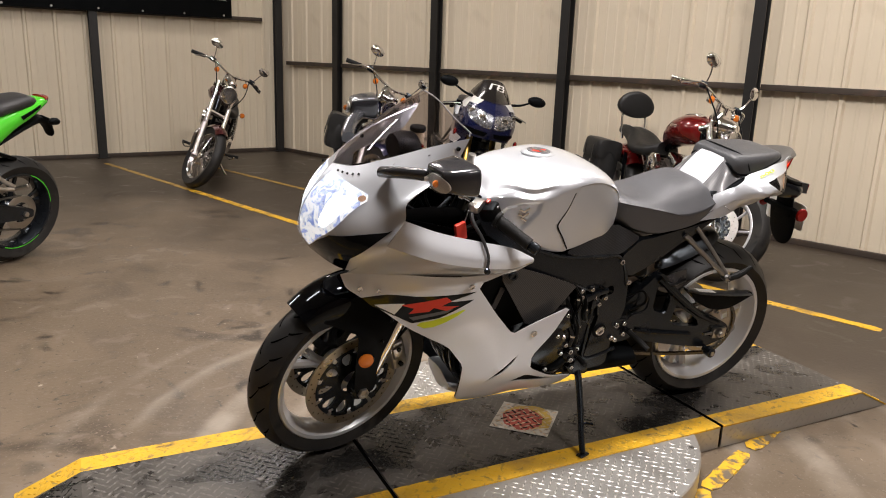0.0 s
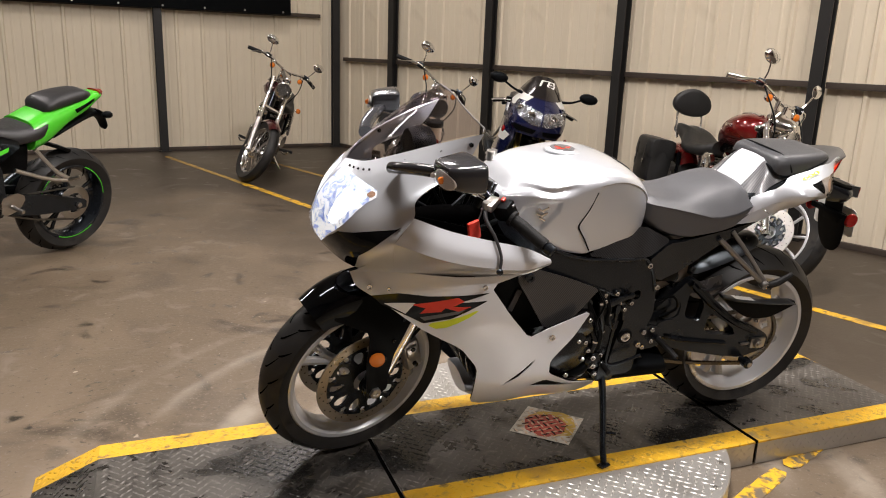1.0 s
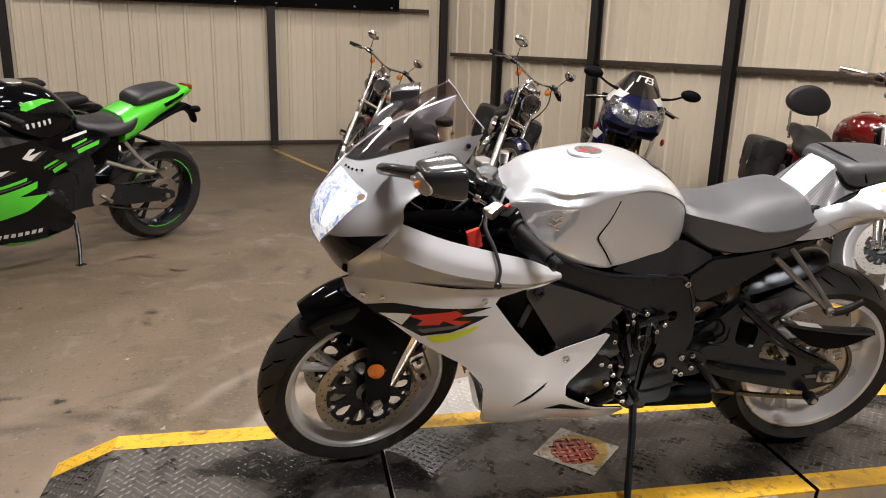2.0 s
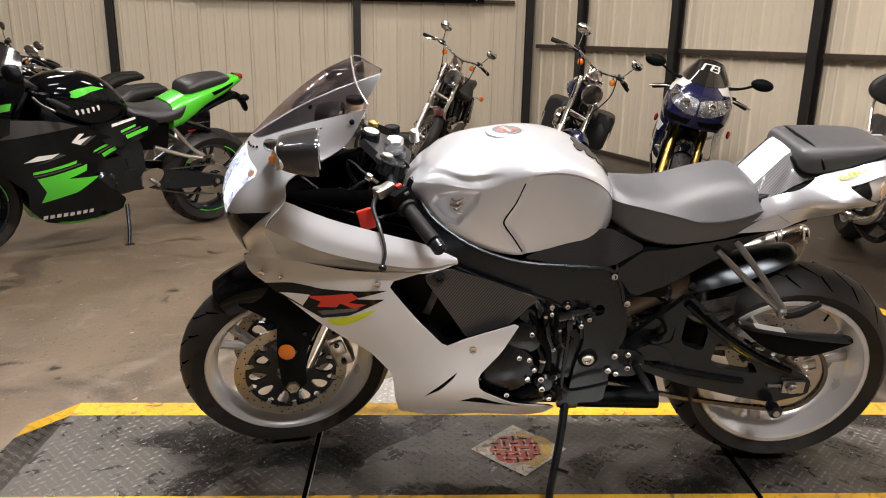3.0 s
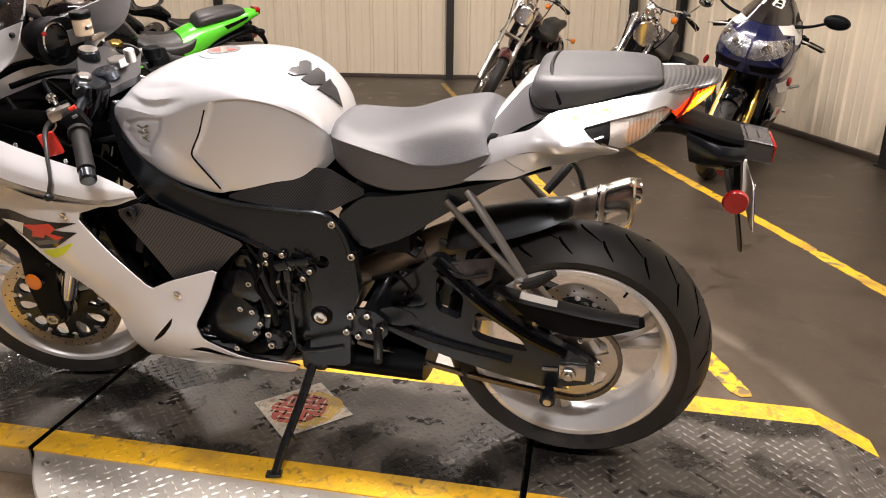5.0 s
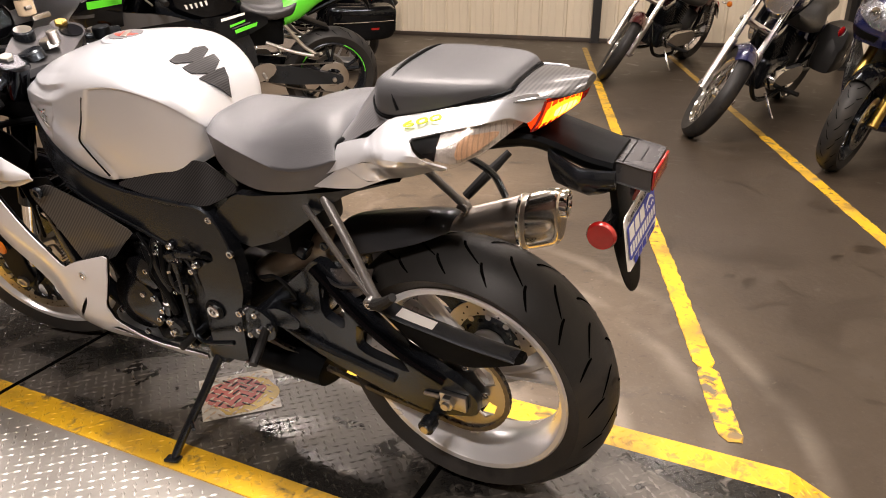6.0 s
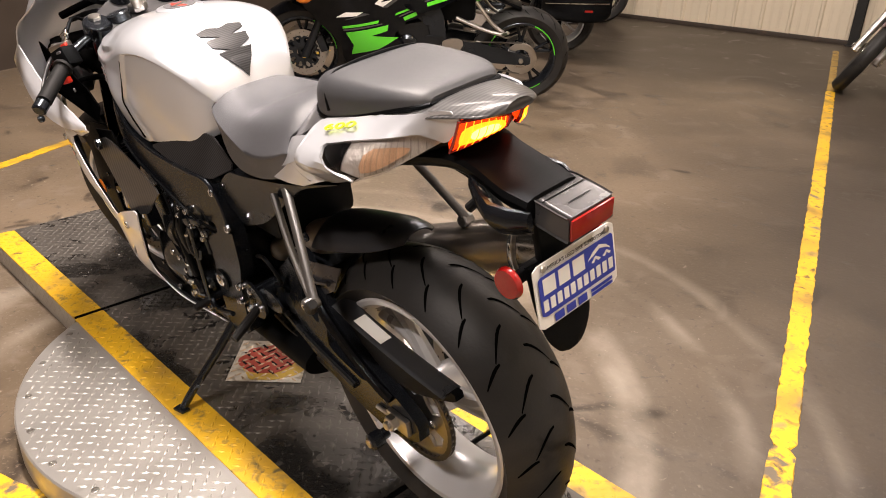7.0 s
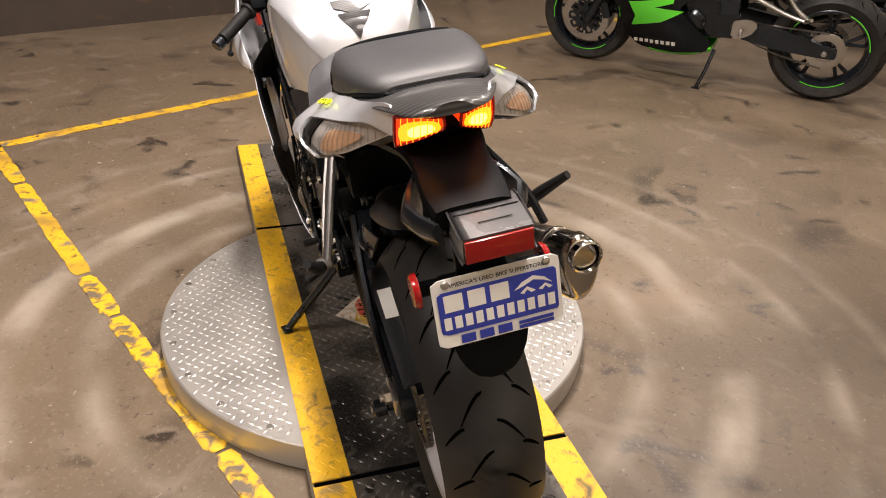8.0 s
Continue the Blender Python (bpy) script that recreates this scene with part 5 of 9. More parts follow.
    part("top_yoke", join(patch(rounded([(1.02, -0.13), (1.06, -0.14), (1.10, -0.05), (1.115, 0.0), (1.10, 0.05), (1.06, 0.14), (1.02, 0.13), (1.0, 0.05), (0.985, 0), (1.0, -0.05)], 0.25, 2), lambda a, b: (a, b, yokez + 0.040 - 0.44 * (1.06 - a)), 0.022, 0.03, soft=0)), YOKE, bike, "grey cast top yoke")
    for s in (1, -1):
        part("fork_cap", cyl(0.027, (1.074, s * 0.103, 0.925), (1.068, s * 0.103, 0.940), 20, 0.003), YOKE, bike)
        part("clip_on", join(cyl(0.034, (1.075, s * 0.103, 0.89), (1.062, s * 0.103, 0.925), 20, 0.003), tube([(1.07, s * 0.12, 0.895), (1.045, s * 0.19, 0.868), (0.952, s * 0.312, 0.800)], 0.011, 12)), BLACK_SATIN, bike)
        gr = part("grip", tube([(1.020, s * 0.226, 0.849), (1.00, s * .252, .8345), (.98, s * .277, .820), (0.958, s * 0.305, 0.804)], [0.0165, .0175, .0168, 0.0176], 18), GRIP_RUBBER, bike, "ribbed black rubber grip")
        part("grip_flange", cyl(0.023, (1.023, s * 0.222, 0.851), (1.018, s * 0.228, 0.848), 18), GRIP_RUBBER, gr)
        part("bar_end", cyl(0.0165, (0.956, s * 0.307, 0.803), (0.940, s * 0.328, 0.791), 16, 0.004), BLACK_SATIN, gr)
        sw = part("switch_box", box(0.042, 0.05, 0.048, (1.036, s * 0.205, 0.866), 0.009, (12, 26, s * 38), 2), BLACK_PLASTIC, bike, "black switch housing")
        part("red_switch", box(0.014, 0.01, 0.008, (1.042, s * 0.20, 0.894), 0.002, (0, 20, s * 38)), RED_PAINT, sw)
        part("button", box(0.012, 0.012, 0.006, (1.024, s * 0.220, 0.885), 0.002, (0, 20, s * 38)), GREY_PLASTIC, sw)
        lv = part("lever", tube([(1.092, s * 0.205, 0.872), (1.098, s * 0.232, 0.85), (1.08, s * 0.265, 0.812), (1.068, s * 0.288, 0.770), (1.073, s * 0.30, 0.738)], [0.0062, 0.0055, 0.0044, 0.0038, 0.0042], 10), YOKE, bike, "slim hand lever")
        part("lever_ball", lathe([(0, -0.0095), (0.007, -0.0065), (0.0095, 0), (0.007, 0.0065), (0, 0.0095)], 14, c=(1.073, s * 0.301, 0.733)), BLACK_SATIN, lv)
        part("perch", join(box(0.05, 0.03, 0.022, (1.075, s * 0.20, 0.883), 0.006, (0, 15, s * 40)), cyl(0.012, (1.088, s * 0.205, 0.87), (1.09, s * 0.205, 0.892), 14, 0.002)), STEEL, lv)
        part("adjuster", join(cyl(0.011, (1.105, s * 0.175, 0.90), (1.118, s * 0.168, 0.905), 14, 0.002), cyl(0.005, (1.09, s * 0.185, 0.893), (1.105, s * 0.175, 0.90), 10)), CHROME, lv)
        part("cable", tube([(1.118, s * 0.165, 0.906), (1.165, s * 0.12, 0.925), (1.17, s * 0.06, 0.87), (1.12, s * 0.04, 0.78)], 0.0042, 8), BLACK_PLASTIC, bike)
    rs = part("reservoir", cyl(0.021, (1.166, -0.045, 0.985), (1.166, -0.045, 1.024), 24, 0.003), TANK_PLASTIC, bike, "brake fluid reservoir with black cap")
    part("cap", cyl(0.0235, (1.166, -0.045, 1.024), (1.166, -0.045, 1.040), 24, 0.003), BLACK_PLASTIC, rs)
    part("bracket", join(box(0.012, 0.05, 0.012, (1.150, -0.065, 0.978), 0.003), cyl(0.005, (1.145, -0.045, 1.005), (1.145, -0.030, 1.005), 10)), STEEL, rs)
    rs2 = part("clutch_reservoir", cyl(0.03, (1.04, 0.055, 0.915), (1.043, 0.055, 0.94), 24, 0.004), BLACK_SATIN, bike)
    part("steering_nut", cyl(0.024, (1.03, 0, 0.925), (1.03, 0, 0.945), 6, 0.003), STEEL, bike)
    ig = part("ignition_lock", cyl(0.024, (1.095, 0.0, 0.93), (1.088, 0.0, 0.968), 24, 0.003), BLACK_SATIN, bike, "ignition lock with key")
    part("key_ring_face", cyl(0.02, (1.088, 0, 0.968), (1.0875, 0, 0.970), 24), STEEL, ig)
    part("damper_knob", cyl(0.012, (0.985, 0.03, 0.945), (0.985, 0.03, 0.975), 16, 0.002), STEEL, bike)
    for s in (1, -1):
        part("preload_cap", cyl(0.016, (1.068, s * 0.103, 0.938), (1.065, s * 0.103, 0.949), 6, 0.002), GOLD if s < 0 else STEEL, bike)
    gauge = part("gauge_pod", loft([[(x, 0.075 * k * c, z + 0.05 * k * sn) for c, sn in [(math.cos(q), math.sin(q)) for q in [2 * math.pi * i / 12 for i in range(12)]]] for x, z, k in ((1.255, 0.99, 0.75), (1.225, 0.985, 1.0), (1.195, 0.98, 1.05))], 2), BLACK_PLASTIC, bike, "dark instrument pod")
    part("tachometer", lathe([(0, 0.0), (0.036, 0.0), (0.04, -0.004), (0.04, -0.01), (0, -0.01)], 28), BLACK_GLOSS, gauge).matrix_basis = pose(1.192, 0.02, 0.985, 0, 0, 90)
    part("dial_ring", lathe([(0.04, 0.002), (0.043, 0.0), (0.043, -0.006)], 28), CHROME, gauge).matrix_basis = pose(1.192, 0.02, 0.985, 0, 0, 90)
    part("display", box(0.004, 0.05, 0.035, (1.191, -0.045, 0.983), 0.002), GREY_PLASTIC, gauge)
    part("warning_lamp", box(0.004, 0.012, 0.008, (1.19, 0.055, 1.01), 0.001), RED_PLASTIC, gauge)
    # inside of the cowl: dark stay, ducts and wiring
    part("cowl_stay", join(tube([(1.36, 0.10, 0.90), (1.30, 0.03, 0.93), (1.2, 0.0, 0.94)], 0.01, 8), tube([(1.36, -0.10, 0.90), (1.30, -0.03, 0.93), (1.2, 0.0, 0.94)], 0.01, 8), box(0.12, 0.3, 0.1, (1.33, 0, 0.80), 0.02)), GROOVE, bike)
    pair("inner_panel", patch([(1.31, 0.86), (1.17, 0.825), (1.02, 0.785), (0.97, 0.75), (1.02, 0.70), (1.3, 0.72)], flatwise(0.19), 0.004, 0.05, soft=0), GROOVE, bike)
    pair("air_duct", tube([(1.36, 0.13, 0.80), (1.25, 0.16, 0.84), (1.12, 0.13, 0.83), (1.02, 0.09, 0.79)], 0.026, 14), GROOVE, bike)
    tg = part("hang_tag", box(0.036, 0.012, 0.052, (1.118, 0.205, 0.812), 0.004, (0, 14, 15)), RED_PAINT, bike, "red plastic key tag")
    part("tag_clip", tube([(1.11, 0.205, 0.836), (1.1, 0.195, 0.852), (1.1, 0.2, 0.87)], 0.0016, 6), STEEL, tg)
    for k, (a, b, c, r) in enumerate((((1.12, .12, .88), (1.20, .16, .85), (1.28, .12, .88), .005), ((1.10, .06, .86), (1.16, .14, .80), (1.24, .15, .79), .006), ((1.14, -.06, .90), (1.2, .05, .92), (1.28, .10, .90), .007), ((1.02, .12, .80), (1.10, .16, .79), (1.18, .17, .76), .008))):
        part("cable", tube([a, b, c], r, 8), BLACK_PLASTIC, bike)
    part("horn", moved(lathe([(0, .012), (.03, .010), (.036, .004), (.036, -.012), (.02, -.024), (0, -.024)], 24), pose(1.17, .15, .775)), YOKE, bike, "round horn")
    part("connector", box(.03, .02, .045, (1.20, .165, .82), .004, (10, 20, 0)), BLACK_SATIN, bike)
    bolts(bike, [(1.22, .192, .80), (1.10, .192, .77), (1.26, .192, .75)], .006, .006)
    part("main_reservoir", cyl(0.022, (1.085, -0.17, 0.90), (1.085, -0.17, 0.93), 18, 0.003), BLACK_PLASTIC, bike)

    # side fairing
    side = bent([(1.42, .70, .15), (1.41, .65, .165), (1.30, .62, .19), (1.15, .72, .245), (1.0, .72, .255), (.91, .75, .25), (1.07, .68, .252), (1.25, .54, .20), (1.1, .55, .245), (.92, .50, .247), (.75, .575, .25), (.86, .486, .247), (1.05, .41, .215), (1.05, .30, .195), (.95, .35, .23), (.84, .42, .235), (.76, .30, .21), (1.05, .22, .15), (.95, .22, .155), (.65, .26, .17), (.75, .22, .15), (1.02, .16, .08), (.8, .17, .09)])
    out = [(1.435, .69), (1.29, .695), (1.155, .694), (.978, .70), (.914, .724), (1.071, .668), (.998, .569), (.929, .489), (.874, .518), (.745, .565), (.787, .478), (.843, .394), (.837, .347), (.745, .292), (.63, .255), (.66, .215), (.80, .19), (1.0, .19), (1.05, .23), (1.058, .295), (1.062, .38), (1.122, .458), (1.246, .526), (1.342, .598), (1.42, .65)]
    slit1 = [(.984, .312), (.94, .347), (.905, .388), (.895, .412), (.93, .375), (.97, .332)]
    slit2 = [(.895, .300), (.844, .322), (.78, .296), (.716, .280), (.80, .284)]
    for s in (1, -1):
        g = side if s > 0 else (lambda x, z: (x, -side(x, z)[1], z))
        fp = part("side_fairing", patch(out, g, 0.003, 0.025, soft=1, cut=0.12, holes=(slit1, slit2)), WHITE, bike, "white side fairing with printed marks")
        part("black_mark", patch([(1.377, .622), (1.308, .632), (1.232, .630), (1.07, .648), (1.152, .617), (1.075, .624), (1.165, .566), (1.236, .543), (1.35, .597)], g, 0.0006, 0.02, 0.0008, soft=0), BLACK_GLOSS, fp)
        part("white_mark", patch([(1.343, .600), (1.262, .606), (1.285, .570)], g, 0.0006, 0.02, 0.0014, soft=0), PLATE_WHITE, fp)
        part("red_mark", patch([(1.272, .600), (1.225, .612), (1.155, .633), (1.138, .622), (1.165, .604), (1.118, .606), (1.150, .590), (1.185, .598), (1.195, .585), (1.248, .574), (1.235, .592)], g, 0.0006, 0.02, 0.0014, soft=0), RED_PAINT, fp)
        part("grey_mark", patch([(1.246, .562), (1.132, .597), (1.148, .583), (1.234, .553)], g, 0.0006, 0.02, 0.0014, soft=0), GREY_PLASTIC, fp)
        part("lime_mark", patch([(1.232, .541), (1.165, .561), (1.085, .603), (1.130, .562), (1.193, .524)], g, 0.0006, 0.02, 0.001, soft=1), LIME, fp)
        part("fairing_liner", patch(out, lambda x, z: (x, g(x, z)[1] - s * .007, z), 0.002, 0.05, soft=1, cut=.12), BLACK_PLASTIC, fp, "black fairing liner")
        part("slit_back", patch([(.99, .30), (.93, .34), (.885, .42), (.91, .43), (.99, .33)], lambda x, z: (x, g(x, z)[1] - s * 0.012, z), 0.002, 0.03, soft=0), BLACK_PLASTIC, fp)
        part("slit_back", patch([(.91, .29), (.84, .335), (.70, .275), (.80, .275)], lambda x, z: (x, g(x, z)[1] - s * 0.012, z), 0.002, 0.03, soft=0), BLACK_PLASTIC, fp)
        bolts(fp, [(.859, s * 0.2475, .486)], 0.010, 0.005)
        bolts(fp, [(1.335, s * 0.187, 0.645)], 0.006, 0.004)
        part("duct_panel", patch([(.985, .672), (.924, .69), (.805, .648), (.70, .605), (.735, .572), (.777, .53), (.873, .50), (.915, .566)], bent([(.985, .67, s * .225), (.924, .69, s * .21), (.70, .605, s * .20), (.87, .50, s * .222), (.777, .52, s * .215)]), 0.003, 0.03, soft=1, cut=0.12), DUCT_CARBON, fp, "carbon patterned duct panel")
        part("duct_black", patch([(1.085, .665), (.96, .69), (.89, .58), (.855, .49), (.93, .478), (1.0, .56)], flatwise(s * 0.185), 0.004, 0.03, soft=0), BLACK_PLASTIC, fp, "black fairing opening")
        part("duct_vent", box(0.018, 0.006, 0.07, (.965, s * 0.19, .585), 0.002, (0, -20, 0)), YOKE, fp)
    bolts(bike, [(.945, 0.222, .672)], 0.014, 0.010, BLACK_SATIN)
    # front lip of the lower fairing and the radiator between the sides
    part("belly_pan", loft([hull_section(x, [(0, z0 + 0.03), (w * 0.7, z0 + 0.02), (w, z0 + 0.01), (w * 0.75, z0 - 0.012), (0, z0 - 0.03)]) for x, z0, w in ((1.04, .215, .09), (.98, .20, .115), (.85, .195, .11), (.70, .21, .105), (.63, .235, .10))], 3), WHITE, bike)
    rad = part("radiator", box(0.035, 0.30, 0.26, (1.06, 0, 0.50), 0.006, (0, 12, 0)), ENGINE_BLACK, bike, "black finned radiator")
    fm = mesh_of("fin", box(0.004, 0.29, 0.0025, (0, 0, 0)))
    fm.materials.append(GREY_PLASTIC)
    for k in range(24):
        f = part("fin", fm, None, rad)
        f.matrix_basis = pose(1.079 - 0.2 * (k * 0.01 - 0.115), 0, 0.385 + k * 0.01, 0, 12)
    for k in range(4):
        y = -0.12 + 0.08 * k
        part("exhaust_header", tube([(0.93, y, 0.52), (1.03, y * 0.95, 0.47), (1.035, y * 0.8, 0.34), (0.97, y * 0.5, 0.23), (0.80, y * 0.25 - 0.02, 0.205), (0.62, -0.04, 0.21)], 0.019, 12), ENGINE_BLACK, bike, "dark header pipe")

    # tank: a top skin and a flank that meet in a hard shoulder line
    z_top = line_at([(1.04, .850), (1.0, .890), (.953, .927), (.90, .949), (.845, .962), (.79, .969), (.73, .969), (.67, .960), (.61, .940), (.56, .906), (.53, .868), (.512, .822)])
    y_rim = line_at([(1.04, .070), (1.0, .122), (.95, .155), (.88, .174), (.845, .178), (.79, .178), (.73, .177), (.67, .168), (.61, .150), (.56, .126), (.53, .102), (.512, .07)])
    z_rim = line_at([(1.04, .842), (1.0, .876), (.95, .887), (.88, .884), (.845, .880), (.79, .899), (.73, .917), (.67, .922), (.61, .906), (.56, .876), (.53, .842), (.512, .805)])
    y_low = line_at([(1.04, .072), (1.0, .122), (.95, .152), (.88, .166), (.80, .170), (.73, .168), (.67, .160), (.61, .146), (.56, .126), (.53, .102), (.512, .07)])
    z_low = line_at([(1.04, .848), (1.0, .832), (.95, .786), (.88, .742), (.80, .715), (.75, .710), (.64, .732), (.53, .756), (.512, .775)])
    knee = [(.745, .700), (.747, .727), (.773, .765), (.795, .792), (.795, .806), (.768, .848), (.744, .896), (.732, .930), (.60, .960), (.48, .93), (.48, .700)]
    pocket = [(.975, .828), (.958, .858), (.915, .872), (.850, .877), (.858, .844), (.877, .823), (.904, .785), (.94, .79)]
    flute_a, flute_b = line_at([(1.0, .898), (.949, .915), (.885, .908), (.80, .920)]), line_at([(1.0, .906), (.94, .930), (.88, .936), (.80, .945)])

    def tank_at(x, v):
        zt, yr, zr, yl, zl = z_top(x), y_rim(x), z_rim(x), y_low(x), z_low(x)
        if v <= 0.5:
            t = v * 2
            c1, c2 = (yr * 0.66, zt), (yr * 0.93, zr + (zt - zr) * 0.66)
            k = ((1 - t) ** 3, 3 * t * (1 - t) ** 2, 3 * t * t * (1 - t), t ** 3)
            y, z = k[1] * c1[0] + k[2] * c2[0] + k[3] * yr, k[0] * zt + k[1] * c1[1] + k[2] * c2[1] + k[3] * zr
        else:
            t = v * 2 - 1
            c = (max(yr, yl) + 0.012, zr + (zl - zr) * 0.5)
            y, z = (1 - t) ** 2 * yr + 2 * t * (1 - t) * c[0] + t * t * yl, (1 - t) ** 2 * zr + 2 * t * (1 - t) * c[1] + t * t * zl
            y -= 0.0055 * min(1.0, edge_gap((x, z), knee) / 0.009)
            y -= 0.008 * min(1.0, edge_gap((x, z), pocket) / 0.011)
        if x > 0.79 and v <= 0.5:
            fade = min(1.0, (x - 0.79) / 0.06) * min(1.0, (1.03 - x) / 0.03)
            for line, depth in ((flute_a, 0.009), (flute_b, 0.005)):
                q = line(x) - z
                if 0 < q < 0.03:
                    d = depth * fade * min(1.0, q / 0.009) * (1 - q / 0.03)
                    y, z = y - d * 0.8, z - d * 0.5
        return Vector((x, y, z))
    tb = bmesh.new()
    nx, nv = 150, 90
    skin = [[tank_at(.512 + .528 * i / nx, j / nv) for j in range(nv + 1)] for i in range(nx + 1)]
    for s in (1, -1):
        g = [[tb.verts.new((q.x, s * q.y, q.z)) for q in row] for row in skin]
        for i in range(nx):
            for j in range(nv):
                tb.faces.new((g[i][j], g[i][j + 1], g[i + 1][j + 1], g[i + 1][j]))
        for row in (g[0], g[-1]):
            mid = [tb.verts.new((q.co.x, 0, q.co.z)) for q in row]
            for j in range(nv):
                tb.faces.new((row[j], mid[j], mid[j + 1], row[j + 1]))
        for i in range(nx):
            m0, m1 = tb.verts.new((g[i][-1].co.x, 0, g[i][-1].co.z)), tb.verts.new((g[i + 1][-1].co.x, 0, g[i + 1][-1].co.z))
            tb.faces.new((g[i][-1], g[i + 1][-1], m1, m0))
    bmesh.ops.remove_doubles(tb, verts=tb.verts, dist=1e-5)
    bmesh.ops.dissolve_degenerate(tb, edges=tb.edges, dist=1e-6)
    bmesh.ops.recalc_face_normals(tb, faces=tb.faces)
    tank = part("fuel_tank", tb, SILVER, bike, "silver fuel tank", sharp=28)
    for s in (1, -1):
        part("tank_seam", tube([(x, s * (max(y_rim(x), y_low(x)) + d), z) for x, z, d in ((.748, .898, .001), (.768, .850, .0035), (.789, .815, .0046), (.7945, .799, .005), (.786, .783, .0045), (.771, .762, .0035), (.746, .722, -.002))], .0020, 6, 3), BLACK_PLASTIC, tank)
    zc = z_top(.785)
    cap = part("filler_cap", moved(lathe([(0, 0.005), (0.036, 0.005), (0.040, 0.002), (0.052, 0.0015), (0.054, -0.002), (0, -0.006)], 40), pose(.785, 0, zc - .001, 90)), SILVER, tank, "round filler cap with dark printed face")
    part("cap_face", moved(lathe([(0, 0.0), (0.036, 0.0), (0.036, -0.002), (0, -0.002)], 36), pose(.785, 0, zc + 0.0052, 90)), GREY_PLASTIC, cap)
    part("cap_mark", patch([(-.03, -.006), (-.01, .016), (.012, .016), (.03, .006), (.012, .002), (.022, -.014), (.004, -.014), (-.004, -.004)], lambda a, b: (.785 + a, b, zc + .0058), .001, .03, soft=0), RED_PAINT, cap)
    part("key_flap", box(0.014, 0.05, 0.002, (.785, 0, zc + .0056), 0.0005, (0, 0, 30)), STEEL, cap)
    # badge of bent chrome bars in the pocket of each flank
    for s in (1, -1):
        for x0, z0, ang in ((.912, .846, -28), (.898, .850, 30), (.915, .829, -28), (.900, .832, 30), (.905, .816, -28)):
            part("badge_bar", box(0.022, 0.004, 0.0055, (.907 + (x0 - .907) * .8, s * (y_rim(x0) + .0005), .836 + (z0 - .833) * .85), 0.001, (0, ang, s * -6)), CHROME, tank)

    # tank pad: dark patterned shield that follows the rear of the tank
    def pad_at(a, b):
        x = .572 + b * 0.80
        lo, hi = 0.0, 0.5
        for _ in range(22):
            m = (lo + hi) / 2
            if tank_at(x, m).y < abs(a):
                lo = m
            else:
                hi = m
        return (x, a, tank_at(x, lo).z)
    half_pad = [(0, .054), (.024, .064), (.052, .057), (.049, .042), (.012, .024), (.047, .024), (.043, .002), (.010, -.014), (.038, -.014), (.024, -.036), (0, -.060)]
    bpad = half_pad + [(-a, b) for a, b in reversed(half_pad[1:-1])]
    tb2 = patch(bpad, pad_at, 0.002, 0.012, 0.0, soft=0)
    for v in tb2.verts:
        v.co += Vector((-.0022, 0, .0022))
    part("tank_pad", tb2, CARBON, tank, "dark carbon patterned tank pad")

    # frame
    spar = [(1.021, .887), (.975, .799), (.872, .731), (.753, .691), (.60, .675), (.521, .664), (.484, .622), (.466, .55), (.462, .477), (.485, .415), (.495, .34), (.501, .27), (.60, .265), (.588, .388), (.57, .464), (.578, .52), (.615, .558), (.683, .584), (.711, .601), (.82, .64), (.926, .680), (.99, .75), (1.04, .835)]
    fsurf = bent([(1.02, .88, .10), (.97, .79, .145), (.87, .72, .175), (.75, .68, .178), (.6, .65, .165), (.5, .62, .150), (.47, .5, .155), (.5, .35, .157), (.6, .3, .162), (.57, .5, .166), (1.03, .83, .11)])
    for s in (1, -1):
        g = fsurf if s > 0 else (lambda x, z: (x, -fsurf(x, z)[1], z))
        fm2 = part("frame", patch(spar, g, 0.035, 0.03, soft=1, cut=0.15, holes=([(.54 + .016 * math.cos(a), .554 + .016 * math.sin(a)) for a in [k * math.pi / 6 for k in range(12)]],)), BLACK_SATIN, bike, "black aluminium twin-spar frame")
        bolts(fm2, [(.51, s * 0.150, .647), (.471, s * 0.153, .573), (.486, s * .157, .418), (.499, s * .158, .374)], 0.009, 0.008)
        bolts(fm2, [(.556, s * 0.164, .412)], 0.017, 0.010)
        part("pivot_washer", lathe([(.010, 0), (.024, 0), (.026, .002), (.024, .004), (.010, .004)], 24, c=(.556, s * .164, .412)), BLACK_PLASTIC, fm2)
        part("frame_bead", tube([(x, g(x, z)[1] + s * .001, z) for x, z in ((1.008, .862), (.970, .798), (.872, .735), (.753, .695), (.60, .678), (.527, .668), (.492, .625), (.472, .56))], .0055, 8, 4), BLACK_SATIN, fm2, "rounded upper edge of the spar")
        part("frame_bead", tube([(x, g(x, z)[1] + s * .001, z) for x, z in ((.905, .675), (.82, .643), (.711, .606), (.635, .570), (.590, .530), (.578, .475))], .0045, 8, 4), BLACK_SATIN, fm2)
        part("side_cover", patch([(.745, .702), (.65, .735), (.532, .765), (.43, .716), (.519, .672), (.64, .685)], bent([(.745, .70, s * .172), (.53, .76, s * .115), (.43, .715, s * .125), (.52, .67, s * .15), (.64, .685, s * .168)]), 0.004, 0.03, soft=1, cut=0.12), CARBON, fm2, "dark carbon patterned side cover")
